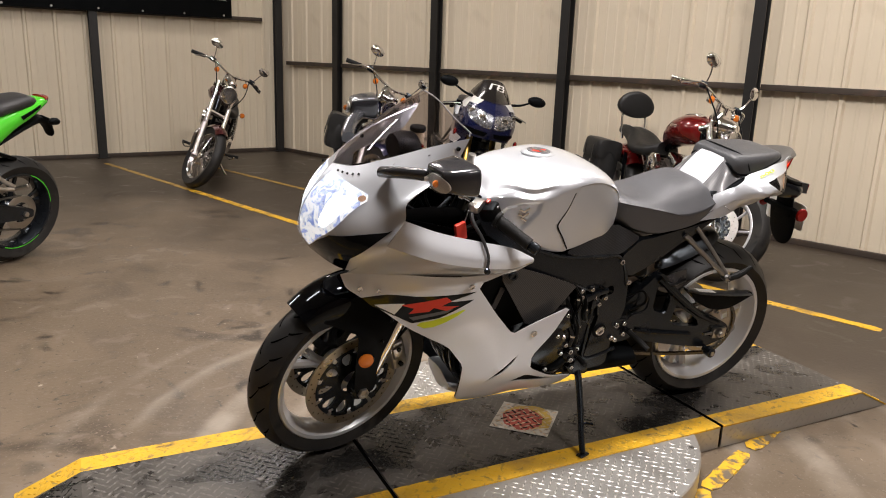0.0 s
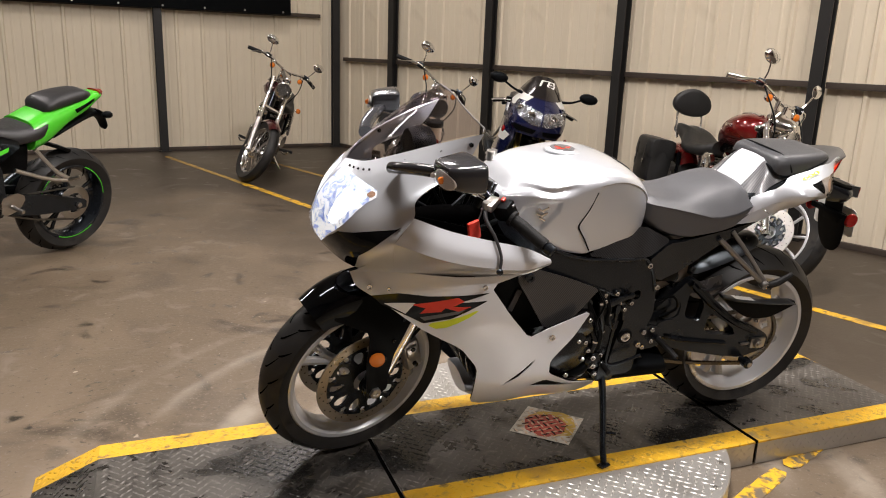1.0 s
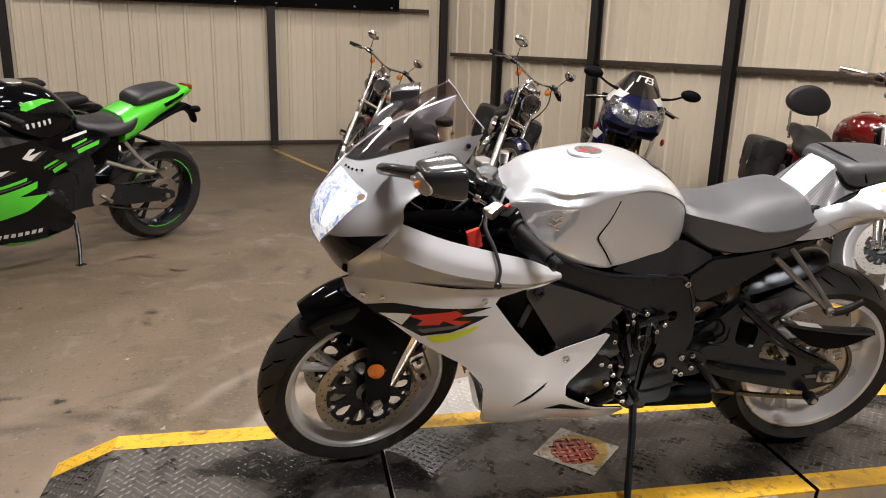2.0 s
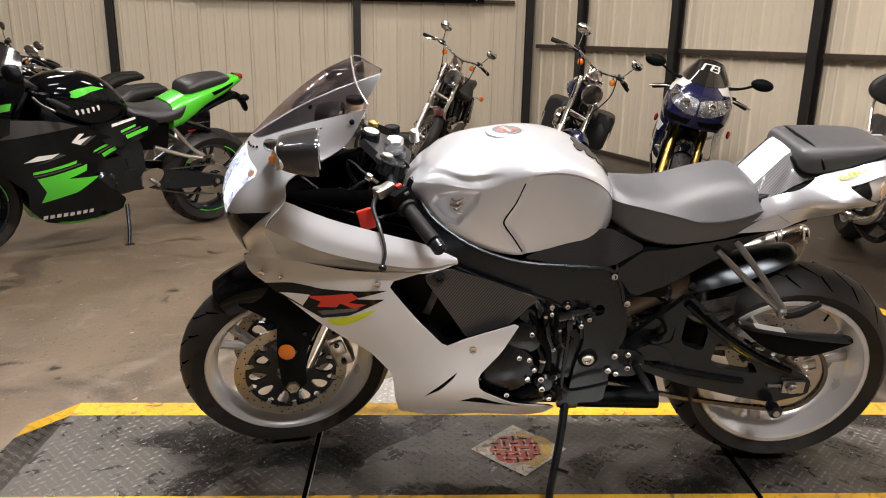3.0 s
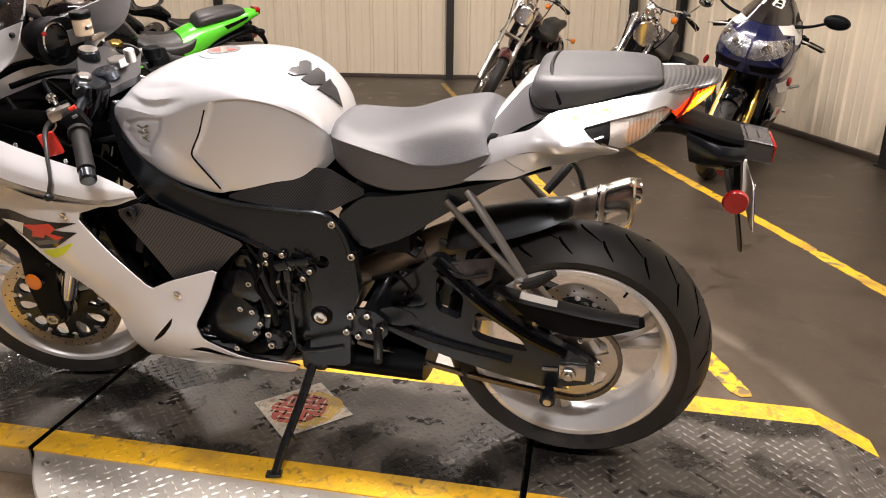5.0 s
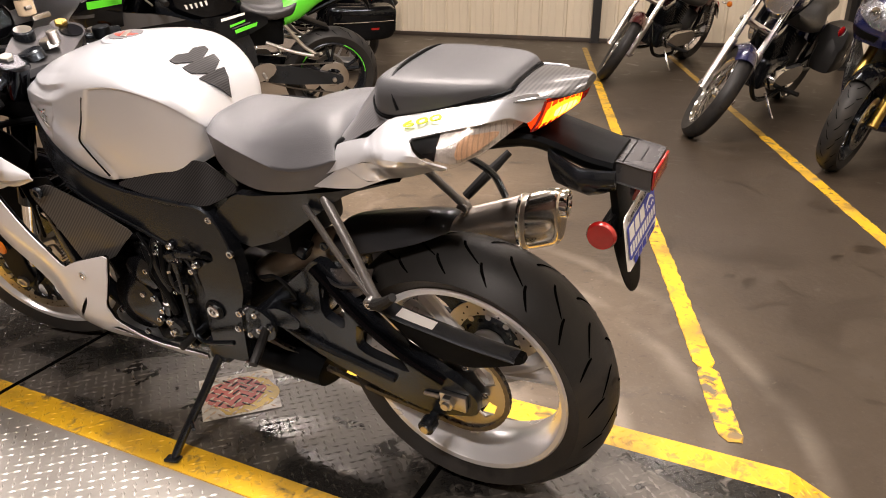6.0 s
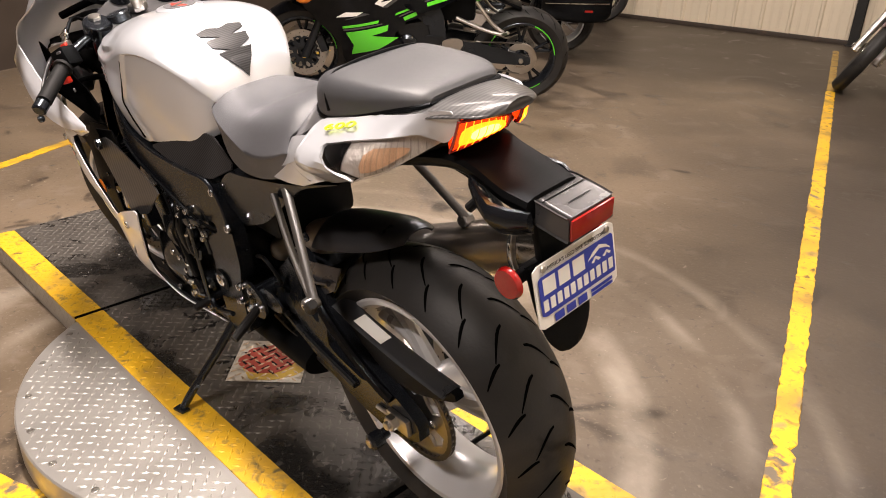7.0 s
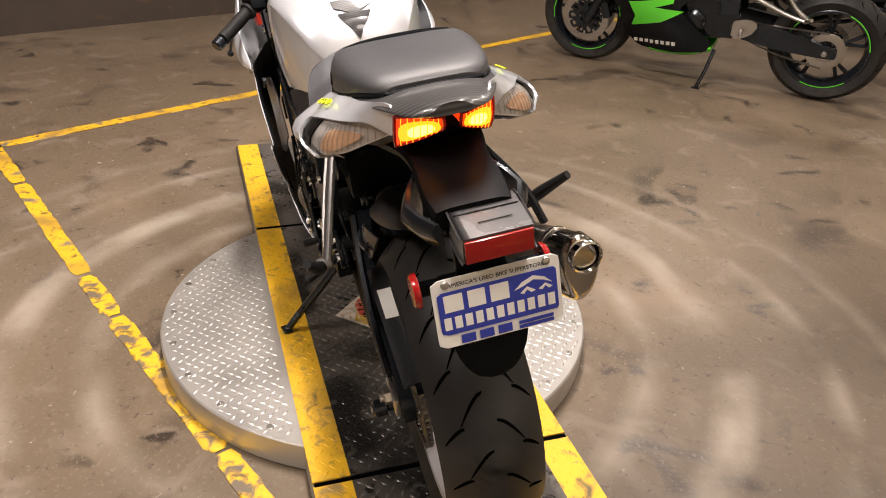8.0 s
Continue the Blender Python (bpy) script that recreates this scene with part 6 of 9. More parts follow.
        part("subframe", patch([(.507, .655), (.441, .71), (.382, .712), (.206, .752), (.03, .80), (.157, .758), (.25, .69), (.359, .610), (.45, .575)], bent([(.5, .65, s * .138), (.38, .71, s * .13), (.2, .75, s * .135), (.03, .8, s * .12), (.36, .61, s * .12), (.25, .69, s * .125)]), 0.02, 0.03, soft=1, cut=0.15), BLACK_SATIN, bike, "black rear subframe")

    # seat: a soft top that meets its tucked flank in a hard line
    st = []
    for x, zt, zc_, zb, w in ((.528, .840, .826, .790, .07), (.505, .846, .824, .760, .104), (.45, .838, .818, .732, .128), (.38, .842, .806, .721, .142), (.30, .870, .792, .734, .150), (.24, .884, .800, .750, .152), (.20, .886, .812, .765, .148), (.175, .872, .822, .785, .142), (.162, .848, .826, .80, .132)):
        h = zt - zc_
        st.append(hull_section(x, [(0, zt), (w * 0.45, zt - h * 0.05), (w * 0.72, zt - h * 0.28), (w * 0.90, zt - h * 0.72), (w, zc_), (w, zc_), (w * 0.95, zc_ + (zb - zc_) * 0.55), (w * 0.84, zb), (0, zb)]))
    part("rider_seat", crisp(st, 4), SEAT_GREY, bike, "grey vinyl rider seat", sharp=40)
    # pillion seat
    ps = []
    for x, zt, zb, w in ((.098, .950, .935, .085), (.092, .966, .918, .102), (.072, .974, .908, .115), (.03, .977, .910, .119), (-.04, .978, .928, .112), (-.10, .978, .945, .096), (-.130, .974, .951, .08), (-.141, .966, .953, .068)):
        h = zt - zb
        ps.append(hull_section(x, [(0, zt), (w * 0.6, zt - h * 0.01), (w * 0.86, zt - h * 0.10), (w * 0.97, zt - h * 0.36), (w, zb + h * 0.34), (w, zb + h * 0.12), (w * 0.97, zb), (w * 0.97, zb), (0, zb)]))
    pil = part("pillion_seat", crisp(ps, 4), PILLION_GREY, bike, "grey vinyl pillion seat with black piping", sharp=40)
    rim_p = [(-.142, .066, .956), (-.130, .079, .954), (-.10, .095, .948), (-.04, .111, .931), (.03, .118, .913), (.072, .114, .911), (.092, .101, .921), (.099, .08, .937)]
    loop = [(x, y, z) for x, y, z in rim_p]
    part("piping", tube(loop + [(.101, 0, .943)] + [(x, -y, z) for x, y, z in reversed(loop)] + [(-.146, 0, .958), loop[0]], 0.0042, 7, 3), BLACK_PLASTIC, pil)
    seam = [(.066, 0, .9765), (.064, .05, .9755), (.058, .092, .969), (.048, .113, .948), (.038, .119, .925)]
    part("seam", tube([(x, -y, z) for x, y, z in reversed(seam[1:])] + seam, 0.0036, 6, 3), BLACK_PLASTIC, pil)
    # carbon step between the seats
    part("seat_step", loft([hull_section(x, [(0, z), (w * 0.40, z - 0.002), (w * .55, z - 0.008), (w * 1.04, zl), (0, zl)]) for x, z, w, zl in ((.185, .855, .112, .830), (.165, .882, .116, .843), (.135, .918, .116, .858), (.108, .948, .111, .874), (.085, .955, .108, .885), (.05, .935, .112, .905))], 3), WHITE, bike, "white seat step with carbon patterned cheeks")
    for s in (1, -1):
        top_c = [(x, s * (w * .55 + .003), z - .004) for x, z, w in ((.186, .855, .112), (.165, .882, .116), (.135, .918, .116), (.108, .948, .111), (.085, .955, .108), (.056, .938, .112))]
        low_c = [(x, s * (w * 1.04 + .004), z + .002) for x, w, z in ((.186, .112, .832), (.165, .116, .845), (.135, .116, .860), (.108, .111, .876), (.085, .108, .887), (.056, .112, .907))]
        mid_c = [tuple((p + q) / 2 + (.003 * s if k == 1 else .003 if k == 2 else 0) for k, (p, q) in enumerate(zip(u, v))) for u, v in zip(top_c, low_c)]
        part("step_cheek", sheet(railed([top_c, mid_c, low_c]), 16, 6, .002, (0, s, .5)), GREY_CARBON, bike, "grey carbon patterned cheek")
    # tail: a slim core, and flanks that swell into the signal pods
    tl = []
    for x, zt, zb, w in ((.225, .82, .765, .128), (.17, .86, .775, .128), (.10, .885, .80, .128), (.04, .912, .825, .126), (-.03, .922, .842, .116), (-.09, .934, .858, .098), (-.14, .942, .885, .078), (-.185, .948, .902, .062), (-.205, .948, .92, .054)):
        h = zt - zb
        tl.append(hull_section(x, [(0, zt), (w * 0.75, zt - 0.002), (w * 0.95, zt - h * 0.14), (w, zt - h * 0.45), (w * 0.92, zt - h * 0.75), (w * 0.7, zb), (0, zb)]))
    tail = part("tail_cowl", loft(tl, 4), BLACK_PLASTIC, bike, "black tail core under silver panels", sharp=45)
    flank = bent([(.219, .769, .146), (.205, .812, .130), (.190, .845, .112), (.145, .826, .146), (.119, .783, .146), (.052, .81, .140), (.150, .858, .126), (.097, .877, .128), (.05, .914, .118), (-.067, .941, .103), (-.184, .961, .072), (-.200, .944, .068), (-.168, .913, .072), (.08, .860, .160), (.045, .880, .190), (-.005, .880, .196), (-.045, .870, .190), (-.078, .857, .172), (-.035, .841, .148), (0.0, .905, .150), (-.05, .922, .138), (-.11, .920, .132), (-.15, .925, .100), (-.115, .885, .146), (-.14, .895, .115)])

    def side_of(s):
        return flank if s > 0 else (lambda x, z: (x, -flank(x, z)[1], z))
    lens_c = glass("signal_lens", (0.93, 0.93, 0.93), 0.8)
    for s in (1, -1):
        f = side_of(s)
        top_p = [(.196, .836), (.150, .858), (.097, .874), (.052, .912), (-.067, .939), (-.186, .960), (-.205, .944), (-.172, .906), (-.150, .926), (-.112, .921), (-.052, .911), (-.006, .899), (-.036, .879), (-.080, .859), (-.02, .858), (.06, .850), (.11, .833), (.150, .815), (.205, .790)]
        part("tail_panel", patch(top_p, f, 0.004, 0.012, soft=1, cut=0.10), SILVER, tail, "silver tail side panel")
        part("tail_under", patch([(.145, .824), (.108, .832), (.06, .849), (-.02, .857), (-.078, .858), (-.035, .836), (.052, .806), (.10, .795)], f, 0.004, 0.012, -0.001, soft=1, cut=0.10), SILVER, tail, "silver lower tail panel")
        part("tail_corner", patch([(.222, .768), (.146, .823), (.10, .794), (.055, .806), (.12, .78)], f, 0.004, 0.015, -0.0012, soft=0), SILVER, tail)
        sg = part("turn_signal", patch([(-.004, .897), (-.052, .909), (-.112, .919), (-.148, .923), (-.166, .909), (-.118, .874), (-.080, .861), (-.037, .880)], lambda x, z: (x, f(x, z)[1] - s * .012, z), 0.003, 0.012, soft=1, cut=.1), SIGNAL_BOWL, tail, "clear turn signal with amber bulb")
        part("bezel", patch([(-.006, .896), (-.052, .908), (-.056, .909), (-.058, .885), (-.056, .871), (-.037, .881)], lambda x, z: (x, f(x, z)[1] - s * .008, z), 0.002, 0.012, soft=0), BLACK_PLASTIC, sg, "black inner bezel")
        part("bulb", patch([(-.084, .872), (-.088, .905), (-.128, .908), (-.142, .903), (-.122, .886), (-.100, .873)], lambda x, z: (x, f(x, z)[1] - s * .007, z), .002, .012, soft=1), AMBER_PALE, sg, "amber bulb")
        part("signal_lens", patch([(-.004, .897), (-.052, .910), (-.112, .920), (-.149, .924), (-.168, .909), (-.118, .873), (-.080, .860), (-.036, .879)], f, 0.0015, 0.012, 0.001, soft=1, cut=.1), lens_c, sg, "ribbed clear lens")
        ribs = bmesh.new()
        for k in range(11):
            x = -.09 - .0065 * k
            zt, zb = line_at([(-.16, .908), (-.148, .918), (-.09, .910)])(x), line_at([(-.16, .904), (-.118, .878), (-.09, .868)])(x)
            ribs = join(ribs, tube([(x, f(x, zb)[1] - s * .0008, zb), (x, f(x, (zb + zt) / 2)[1] - s * .0008, (zb + zt) / 2), (x, f(x, zt)[1] - s * .0008, zt)], .0012, 5, 2))
        tagged(part("lens_rib", ribs, lens_c, sg), kind="stuff")
        at = Vector(f(-.020, .917))
        ex = (Vector(f(-.050, .925)) - Vector(f(.010, .909))).normalized() * s
        ez = Vector(f(-.020, .925)) - Vector(f(-.020, .909))
        ny = ex.cross(ez).normalized()
        ez = ny.cross(ex)
        flat = Matrix(((ex.x, ez.x, ny.x, at.x + ny.x * .005), (ex.y, ez.y, ny.y, at.y + ny.y * .005), (ex.z, ez.z, ny.z, at.z + ny.z * .005), (0, 0, 0, 1)))
        t6 = lettering("600", 0.017, flat @ Matrix.Diagonal((2.9, 1, 1, 1)), LIME, tail, "number_mark", 0.001)
        tagged(t6, "lime green number 600")
    part("tail_top", loft([hull_section(x, [(0, zc2), (w * 0.6, zc2 - (zc2 - ze) * .25), (w, ze), (w * .98, ze - .006), (0, ze - .008)]) for x, zc2, w, ze in ((-.10, .956, .098, .944), (-.15, .962, .085, .950), (-.20, .968, .067, .955), (-.235, .970, .048, .957), (-.250, .969, .026, .960))], 3), DUCT_CARBON, tail, "carbon patterned tail top")
    lit = glowing("tail_lamp_red", (1.0, 0.04, 0.004), 1.4, (0.5, 0.02, 0.01))
    mid = glowing("tail_lamp_orange", (1.0, 0.20, 0.01), 3.2, (0.7, 0.2, 0.02))
    hot = glowing("tail_lamp_hot", (1.0, 0.50, 0.06), 7.0, (0.8, 0.4, 0.05))
    for s in (1, -1):
        quad = railed([[(-.201, s * .068, .945), (-.220, s * .048, .948), (-.236, s * .028, .949), (-.242, s * .012, .948)],
                       [(-.190, s * .070, .915), (-.212, s * .050, .922), (-.230, s * .029, .929), (-.238, s * .011, .932)],
                       [(-.176, s * .068, .894), (-.198, s * .050, .905), (-.217, s * .030, .917), (-.228, s * .014, .926)]])
        tlp = part("tail_lamp", sheet(quad, 12, 8, .02, (-1, 0, 0)), lit, tail, "glowing red and amber tail lamp")
        out_of = Vector((-.9, s * .35, -.15))
        for name, poly, mat, lift in (("glow", [(.10, .14), (.86, .12), (.94, .5), (.82, .84), (.14, .90), (.06, .5)], mid, .0008), ("glow", [(.20, .34), (.55, .22), (.80, .32), (.74, .66), (.34, .74)], hot, .0016)):
            bm = patch(poly, lambda a, b: quad(a, b), .0004, .08, 0, soft=2)
            for v in bm.verts:
                v.co += out_of * lift
            part(name, bm, mat, tlp)
        ribs = bmesh.new()
        for k in range(7):
            u = .12 + .125 * k
            ribs = join(ribs, tube([quad(u, v / 4) + out_of * .0022 for v in range(5)], .0007, 5, 1))
        tagged(part("lens_rib", ribs, mid, tlp), kind="stuff")
        part("lamp_rim", tube([quad(u / 8, 0) + Vector((-.002, 0, .001)) for u in range(9)] + [quad(1, v / 3) for v in range(1, 4)] + [quad(1 - u / 8, 1) for u in range(1, 9)] + [quad(0, 1 - v / 3) for v in range(1, 4)], .0028, 6, 1), RED_PLASTIC, tlp)
    # undertray and number plate bracket
    part("undertray", loft([hull_section(x, [(0, z), (w, z - 0.004), (w * 0.9, z - 0.03), (0, z - 0.04)]) for x, z, w in ((.10, .83, .085), (-.05, .868, .075), (-.15, .888, .06), (-.20, .88, .052), (-.26, .862, .055), (-.305, .852, .05))], 3), BLACK_PLASTIC, bike, "black undertray")
    PY = -.012
    fb2 = part("plate_box", moved(crisp([hull_section(x, [(0, z), (w, z), (w, z), (w * 1.02, z - 0.034), (w * 1.02, z - .034), (0, z - 0.036)]) for x, z, w in ((-.285, .846, .046), (-.30, .846, .047), (-.345, .838, .047), (-.362, .835, .046))], 2), pose(0, PY, 0)), PLATE_BOX, bike, "grey plastic number plate box")
    part("rear_reflector", box(0.004, 0.090, 0.032, (-.365, PY, .817), 0.0015, (0, -4, 0)), RED_PLASTIC, fb2, "red rear reflector")
    part("lid_groove", join(box(0.0015, 0.088, 0.001, (-.315, PY, .8445), 0.0003, (0, -9, 0)), box(0.0012, 0.045, 0.001, (-.338, PY - .005, .8408), 0.0003, (0, -9, 0))), BLACK_PLASTIC, fb2)
    for s in (1, -1):
        part("bracket_arm", loft([[(-.20, s * .05, .86), (-.20, s * .06, .845), (-.21, s * .05, .80)], [(-.26, s * .075, .845), (-.26, s * .09, .825), (-.27, s * .06, .79)], [(-.31, s * .05, .835), (-.31, s * .06, .82), (-.31, s * .045, .80)]], 2), BLACK_SATIN, fb2)
        rf = part("side_reflector", moved(lathe([(0, 0.010), (0.022, 0.009), (0.025, 0.004), (0.025, 0.0), (0, 0)], 28), pose(-.302, s * 0.088, .738) if s > 0 else pose(-.302, -0.088, .738, 180)), RED_PLASTIC, fb2, "round red side reflector")
        part("reflector_stay", box(0.012, 0.06, 0.02, (-.302, s * 0.058, .738), 0.003), BLACK_PLASTIC, rf)
    part("plate_stay", join(box(0.014, 0.07, 0.12, (-.306, 0, .765), 0.004, (0, 8, 0)), box(0.02, 0.12, 0.02, (-.302, 0, .738), 0.004)), BLACK_PLASTIC, fb2)
    part("mud_flap", loft([[(x, w, z), (x - .006, w, z), (x - .006, -w, z), (x, -w, z)] for x, z, w in ((-.302, .75, .05), (-.318, .68, .048), (-.330, .63, .040), (-.336, .60, .024), (-.337, .592, .010))], 3), BLACK_PLASTIC, fb2)
    lp = part("number_plate", patch(rounded([(-.089, -.051), (.089, -.051), (.089, .051), (-.089, .051)], 0.06, 2), lambda a, b: (-.338 + 0.13 * b, a + PY, .715 + b * 0.99), 0.002, 0.05, soft=0), PLATE_WHITE, bike, "white dealer plate with blue field")
    face = Matrix.Translation((-.3412, PY, .715)) @ Matrix(((0, 0.13, -1, 0), (-1, 0, 0, 0), (0, 0.99, 0.13, 0), (0, 0, 0, 1)))

    def on_plate(name, poly, mat, lift):
        bm = patch(poly, lambda a, b: (a, b, 0), 0.0004, 0.03, lift, soft=0)
        part(name, moved(bm, face), mat, lp, smooth=False)
    on_plate("blue_field", rounded([(-.083, -.030), (.055, -.030), (.083, -.030), (.083, .034), (.02, .034), (.02, .034), (-.083, .034)], 0.06, 2), PLATE_BLUE, 0.0012)
    for k, (x, w_) in enumerate(((-.062, .026), (-.030, .024), (.002, .026))):
        on_plate("white_bar", [(x - w_ / 2, .004), (x + w_ / 2, .004), (x + w_ / 2, .029), (x - w_ / 2, .029)], PLATE_WHITE, 0.0018)
    for k in range(11):
        x = -.073 + k * 0.0146
        on_plate("white_bar", [(x - .005, -.022), (x + .005, -.022), (x + .005, -.004), (x - .005, -.004)], PLATE_WHITE, 0.0018)
    for pts in ([(.022, .012), (.034, .022), (.050, .028), (.066, .022), (.076, .012), (.064, .018), (.050, .022), (.036, .016)], [(.030, .006), (.040, .014), (.052, .006), (.046, .004), (.040, .009), (.035, .004)], [(.056, .006), (.066, .013), (.076, .006), (.071, .004), (.066, .009), (.061, .004)]):
        on_plate("white_mark", pts, PLATE_WHITE, 0.0018)
    for k in range(3):
        x = -.048 + k * 0.026
        on_plate("blue_bar", [(x - .010, -.047), (x + .010, -.047), (x + .010, -.034), (x - .010, -.034)], PLATE_BLUE, 0.0012)
    for z0 in (-.0405, -.0475):
        on_plate("grey_bar", [(.024, z0), (.074, z0), (.074, z0 + .005), (.024, z0 + .005)], PLATE_BLUE, 0.0012)
    lettering("AMERICA'S USED BIKE SUPERSTORE", 0.0085, face @ Matrix.Translation((0, .0415, .0012)), BLACK_PLASTIC, lp, "lettering", 0.0002)
    for x in (-.07, .07):
        part("plate_bolt", moved(lathe([(0, .003), (.005, .002), (.006, 0), (0, 0)], 12), face @ pose(x, .044, 0.001, 90)), STEEL, lp)

    # swingarm
    sw_out = [(.44, .43), (.40, .47), (.336, .527), (.305, .560), (.277, .560), (.203, .491), (.106, .413), (.03, .379), (-.045, .340), (-.068, .318), (-.066, .276), (.03, .250), (.137, .268), (.306, .306), (.40, .338), (.47, .365)]
    h1 = [(.215, .372), (.205, .438), (.15, .408), (.10, .375), (.082, .342), (.19, .358)]
    h2 = [(.392, .432), (.352, .482), (.318, .478), (.322, .428), (.38, .415)]
    h3 = [(.300, .425), (.296, .515), (.262, .508), (.232, .468), (.240, .405)]
    for s in (1, -1):
        arm = part("swingarm", patch(sw_out, bent([(.44, .4, s * .095), (.3, .55, s * .10), (.2, .45, s * .112), (-.08, .3, s * .115), (.1, .3, s * .118), (.42, .31, s * .10)]), 0.026, 0.03, soft=1, cut=0.15, holes=(h1, h2, h3)), BLACK_SATIN, bike, "black cast swingarm")
        part("arm_rib", tube([(.30, s * .106, .548), (.20, s * .118, .465), (.10, s * .122, .398), (.0, s * .121, .352)], 0.011, 8), BLACK_GLOSS, arm)
        part("arm_rib", tube([(.43, s * .104, .375), (.30, s * .114, .345), (.12, s * .121, .318)], 0.008, 8), BLACK_SATIN, arm)
        ad = part("axle_block", box(0.06, 0.012, 0.038, (-.018, s * .122, RZ - .003), 0.003), STEEL, arm, "bright axle adjuster block")
        part("axle_nut", cyl(0.017, (RX, s * .126, RZ), (RX, s * .142, RZ), 6, 0.002), STEEL, ad)
        part("axle_end", cyl(0.009, (RX, s * .14, RZ), (RX, s * .15, RZ), 14, 0.001), STEEL, ad)
        part("adjuster_bolt", cyl(0.005, (.015, s * .122, RZ - .002), (.05, s * .122, RZ - .004), 8), STEEL, ad)
        sp2 = part("stand_spool", lathe([(0, 0.0), (.012, 0.0), (.012, .012), (.018, .016), (.018, .04), (.013, .044), (0, .044)], 20, c=(.032, s * .122 - (0 if s > 0 else .044), .248)), BLACK_SATIN, arm, "black paddock stand spool")
        part("spool_bolt", cyl(0.009, (.032, s * .166, .248), (.032, s * .169, .248), 12), STEEL, sp2)
    part("swing_bridge", box(0.07, 0.2, 0.11, (.335, 0, .45), 0.02, (0, -20, 0)), BLACK_SATIN, bike)
    part("pivot_shaft", cyl(0.02, (.455, -.15, .40), (.455, .15, .40), 20, 0.002), BLACK_SATIN, bike)
    # chain guard and hugger
    gd = part("chain_guard", patch([(.165, .49), (.11, .474), (.024, .460), (-.061, .448), (-.16, .446), (-.165, .43), (-.10, .405), (-.054, .392), (-.002, .392), (.05, .405), (.10, .435)], bent([(.16, .49, .10), (-.16, .44, .095), (.0, .4, .105), (.0, .46, .10)]), 0.02, 0.03, soft=1, cut=0.15), BLACK_PLASTIC, bike, "black chain guard with pale sticker")
    ridge = line_at([(.165, .494), (.11, .478), (.024, .464), (-.061, .452), (-.158, .445)])
    part("guard_top", sheet(railed([[(x, y, ridge(x) - d) for x in (.165, .11, .06, .024, -.02, -.061, -.11, -.15)] for y, d in ((.070, .003), (.080, 0), (.105, 0), (.114, .004))]), 20, 6, .004, (0, 0, 1)), HUGGER, gd, "flat top of the guard")
    part("warning_sticker", patch([(.108, .078), (.026, .080), (.026, .106), (.108, .106)], lambda a, b: (a, b, ridge(a) + .0006), .0004, .02, .0006, soft=0), PLATE_WHITE, gd, "pale paper sticker")
    hs = []
    for x, zt, hw, dp in ((.285, .590, .055, .030), (.278, .608, .070, .042), (.26, .620, .078, .050), (.22, .634, .080, .052), (.14, .654, .076, .048), (.07, .670, .066, .040), (.025, .676, .050, .028), (.008, .670, .034, .016)):
        hs.append([(x, hw * t, zt - dp * abs(t) ** 2.4) for t in (-1, -.85, -.5, 0, .5, .85, 1)])
    hb = loft(hs, 3, closed=False)
    bmesh.ops.solidify(hb, geom=hb.faces[:], thickness=0.004)
    hug = part("hugger", hb, HUGGER, bike, "black rear hugger")
    for s in (1, -1):
        part("hugger_side", patch([(.315, .530), (.275, .545), (.225, .556), (.165, .560), (.172, .515), (.225, .480), (.275, .492), (.33, .535)], bent([(.345, .575, s * .07), (.225, .56, s * .092), (.165, .56, s * .080), (.172, .515, s * .098), (.25, .52, s * .104), (.225, .48, s * .098), (.33, .53, s * .075)]), .004, .02, soft=0), FACET_GREY, hug, "facetted grey hugger side")
        part("side_rib", tube([(.29, s * .10, .535), (.235, s * .109, .520), (.18, s * .103, .530)], .005, 6), HUGGER, hug)
    bolts(hug, [(.285, .073, .585)], .010, .005, BLACK_SATIN)
    # shock
    shock = part("shock_absorber", tube([(.36, 0, .36), (.40, 0, .60)], 0.02, 16), BLACK_SATIN, bike, "coil-over shock absorber")
    coil = [(.365 + .04 * t + 0.035 * math.cos(2 * math.pi * 7 * t), 0.035 * math.sin(2 * math.pi * 7 * t), .40 + .17 * t) for t in [i / 84 for i in range(85)]]
    part("spring", tube(coil, 0.005, 8, 1), GREY_PLASTIC, shock, "grey coil spring")
    part("shock_reservoir", cyl(0.023, (.34, .06, .55), (.43, .06, .60), 18, 0.003), BLACK_SATIN, shock)

    # passenger peg hangers
    for s in (1, -1):
        arms = [tube([(.216, s * .13, .74), (.15, s * .16, .66), (.09, s * .188, .582)], 0.0095, 10, flat=0.7)] + ([tube([(.26, s * .135, .715), (.18, s * .165, .645), (.098, s * .188, .578)], 0.0095, 10, flat=0.7)] if s > 0 else [])
        hg = part("peg_hanger", join(*arms, cyl(0.014, (.094, s * .178, .576), (.094, s * .205, .572), 16, 0.002)), HANGER_GREY, bike, "grey alloy passenger peg hanger")
        part("passenger_peg", tube([(.09, s * .198, .572), (.06, s * .212, .59), (.025, s * .225, .622)] if s > 0 else [(.09, -.198, .60), (.05, -.225, .645), (.01, -.262, .690)], [0.011, 0.012, 0.008], 10), GRIP_RUBBER, hg)
        bolts(hg, [(.094, s * .205, .574)], 0.007, 0.004)
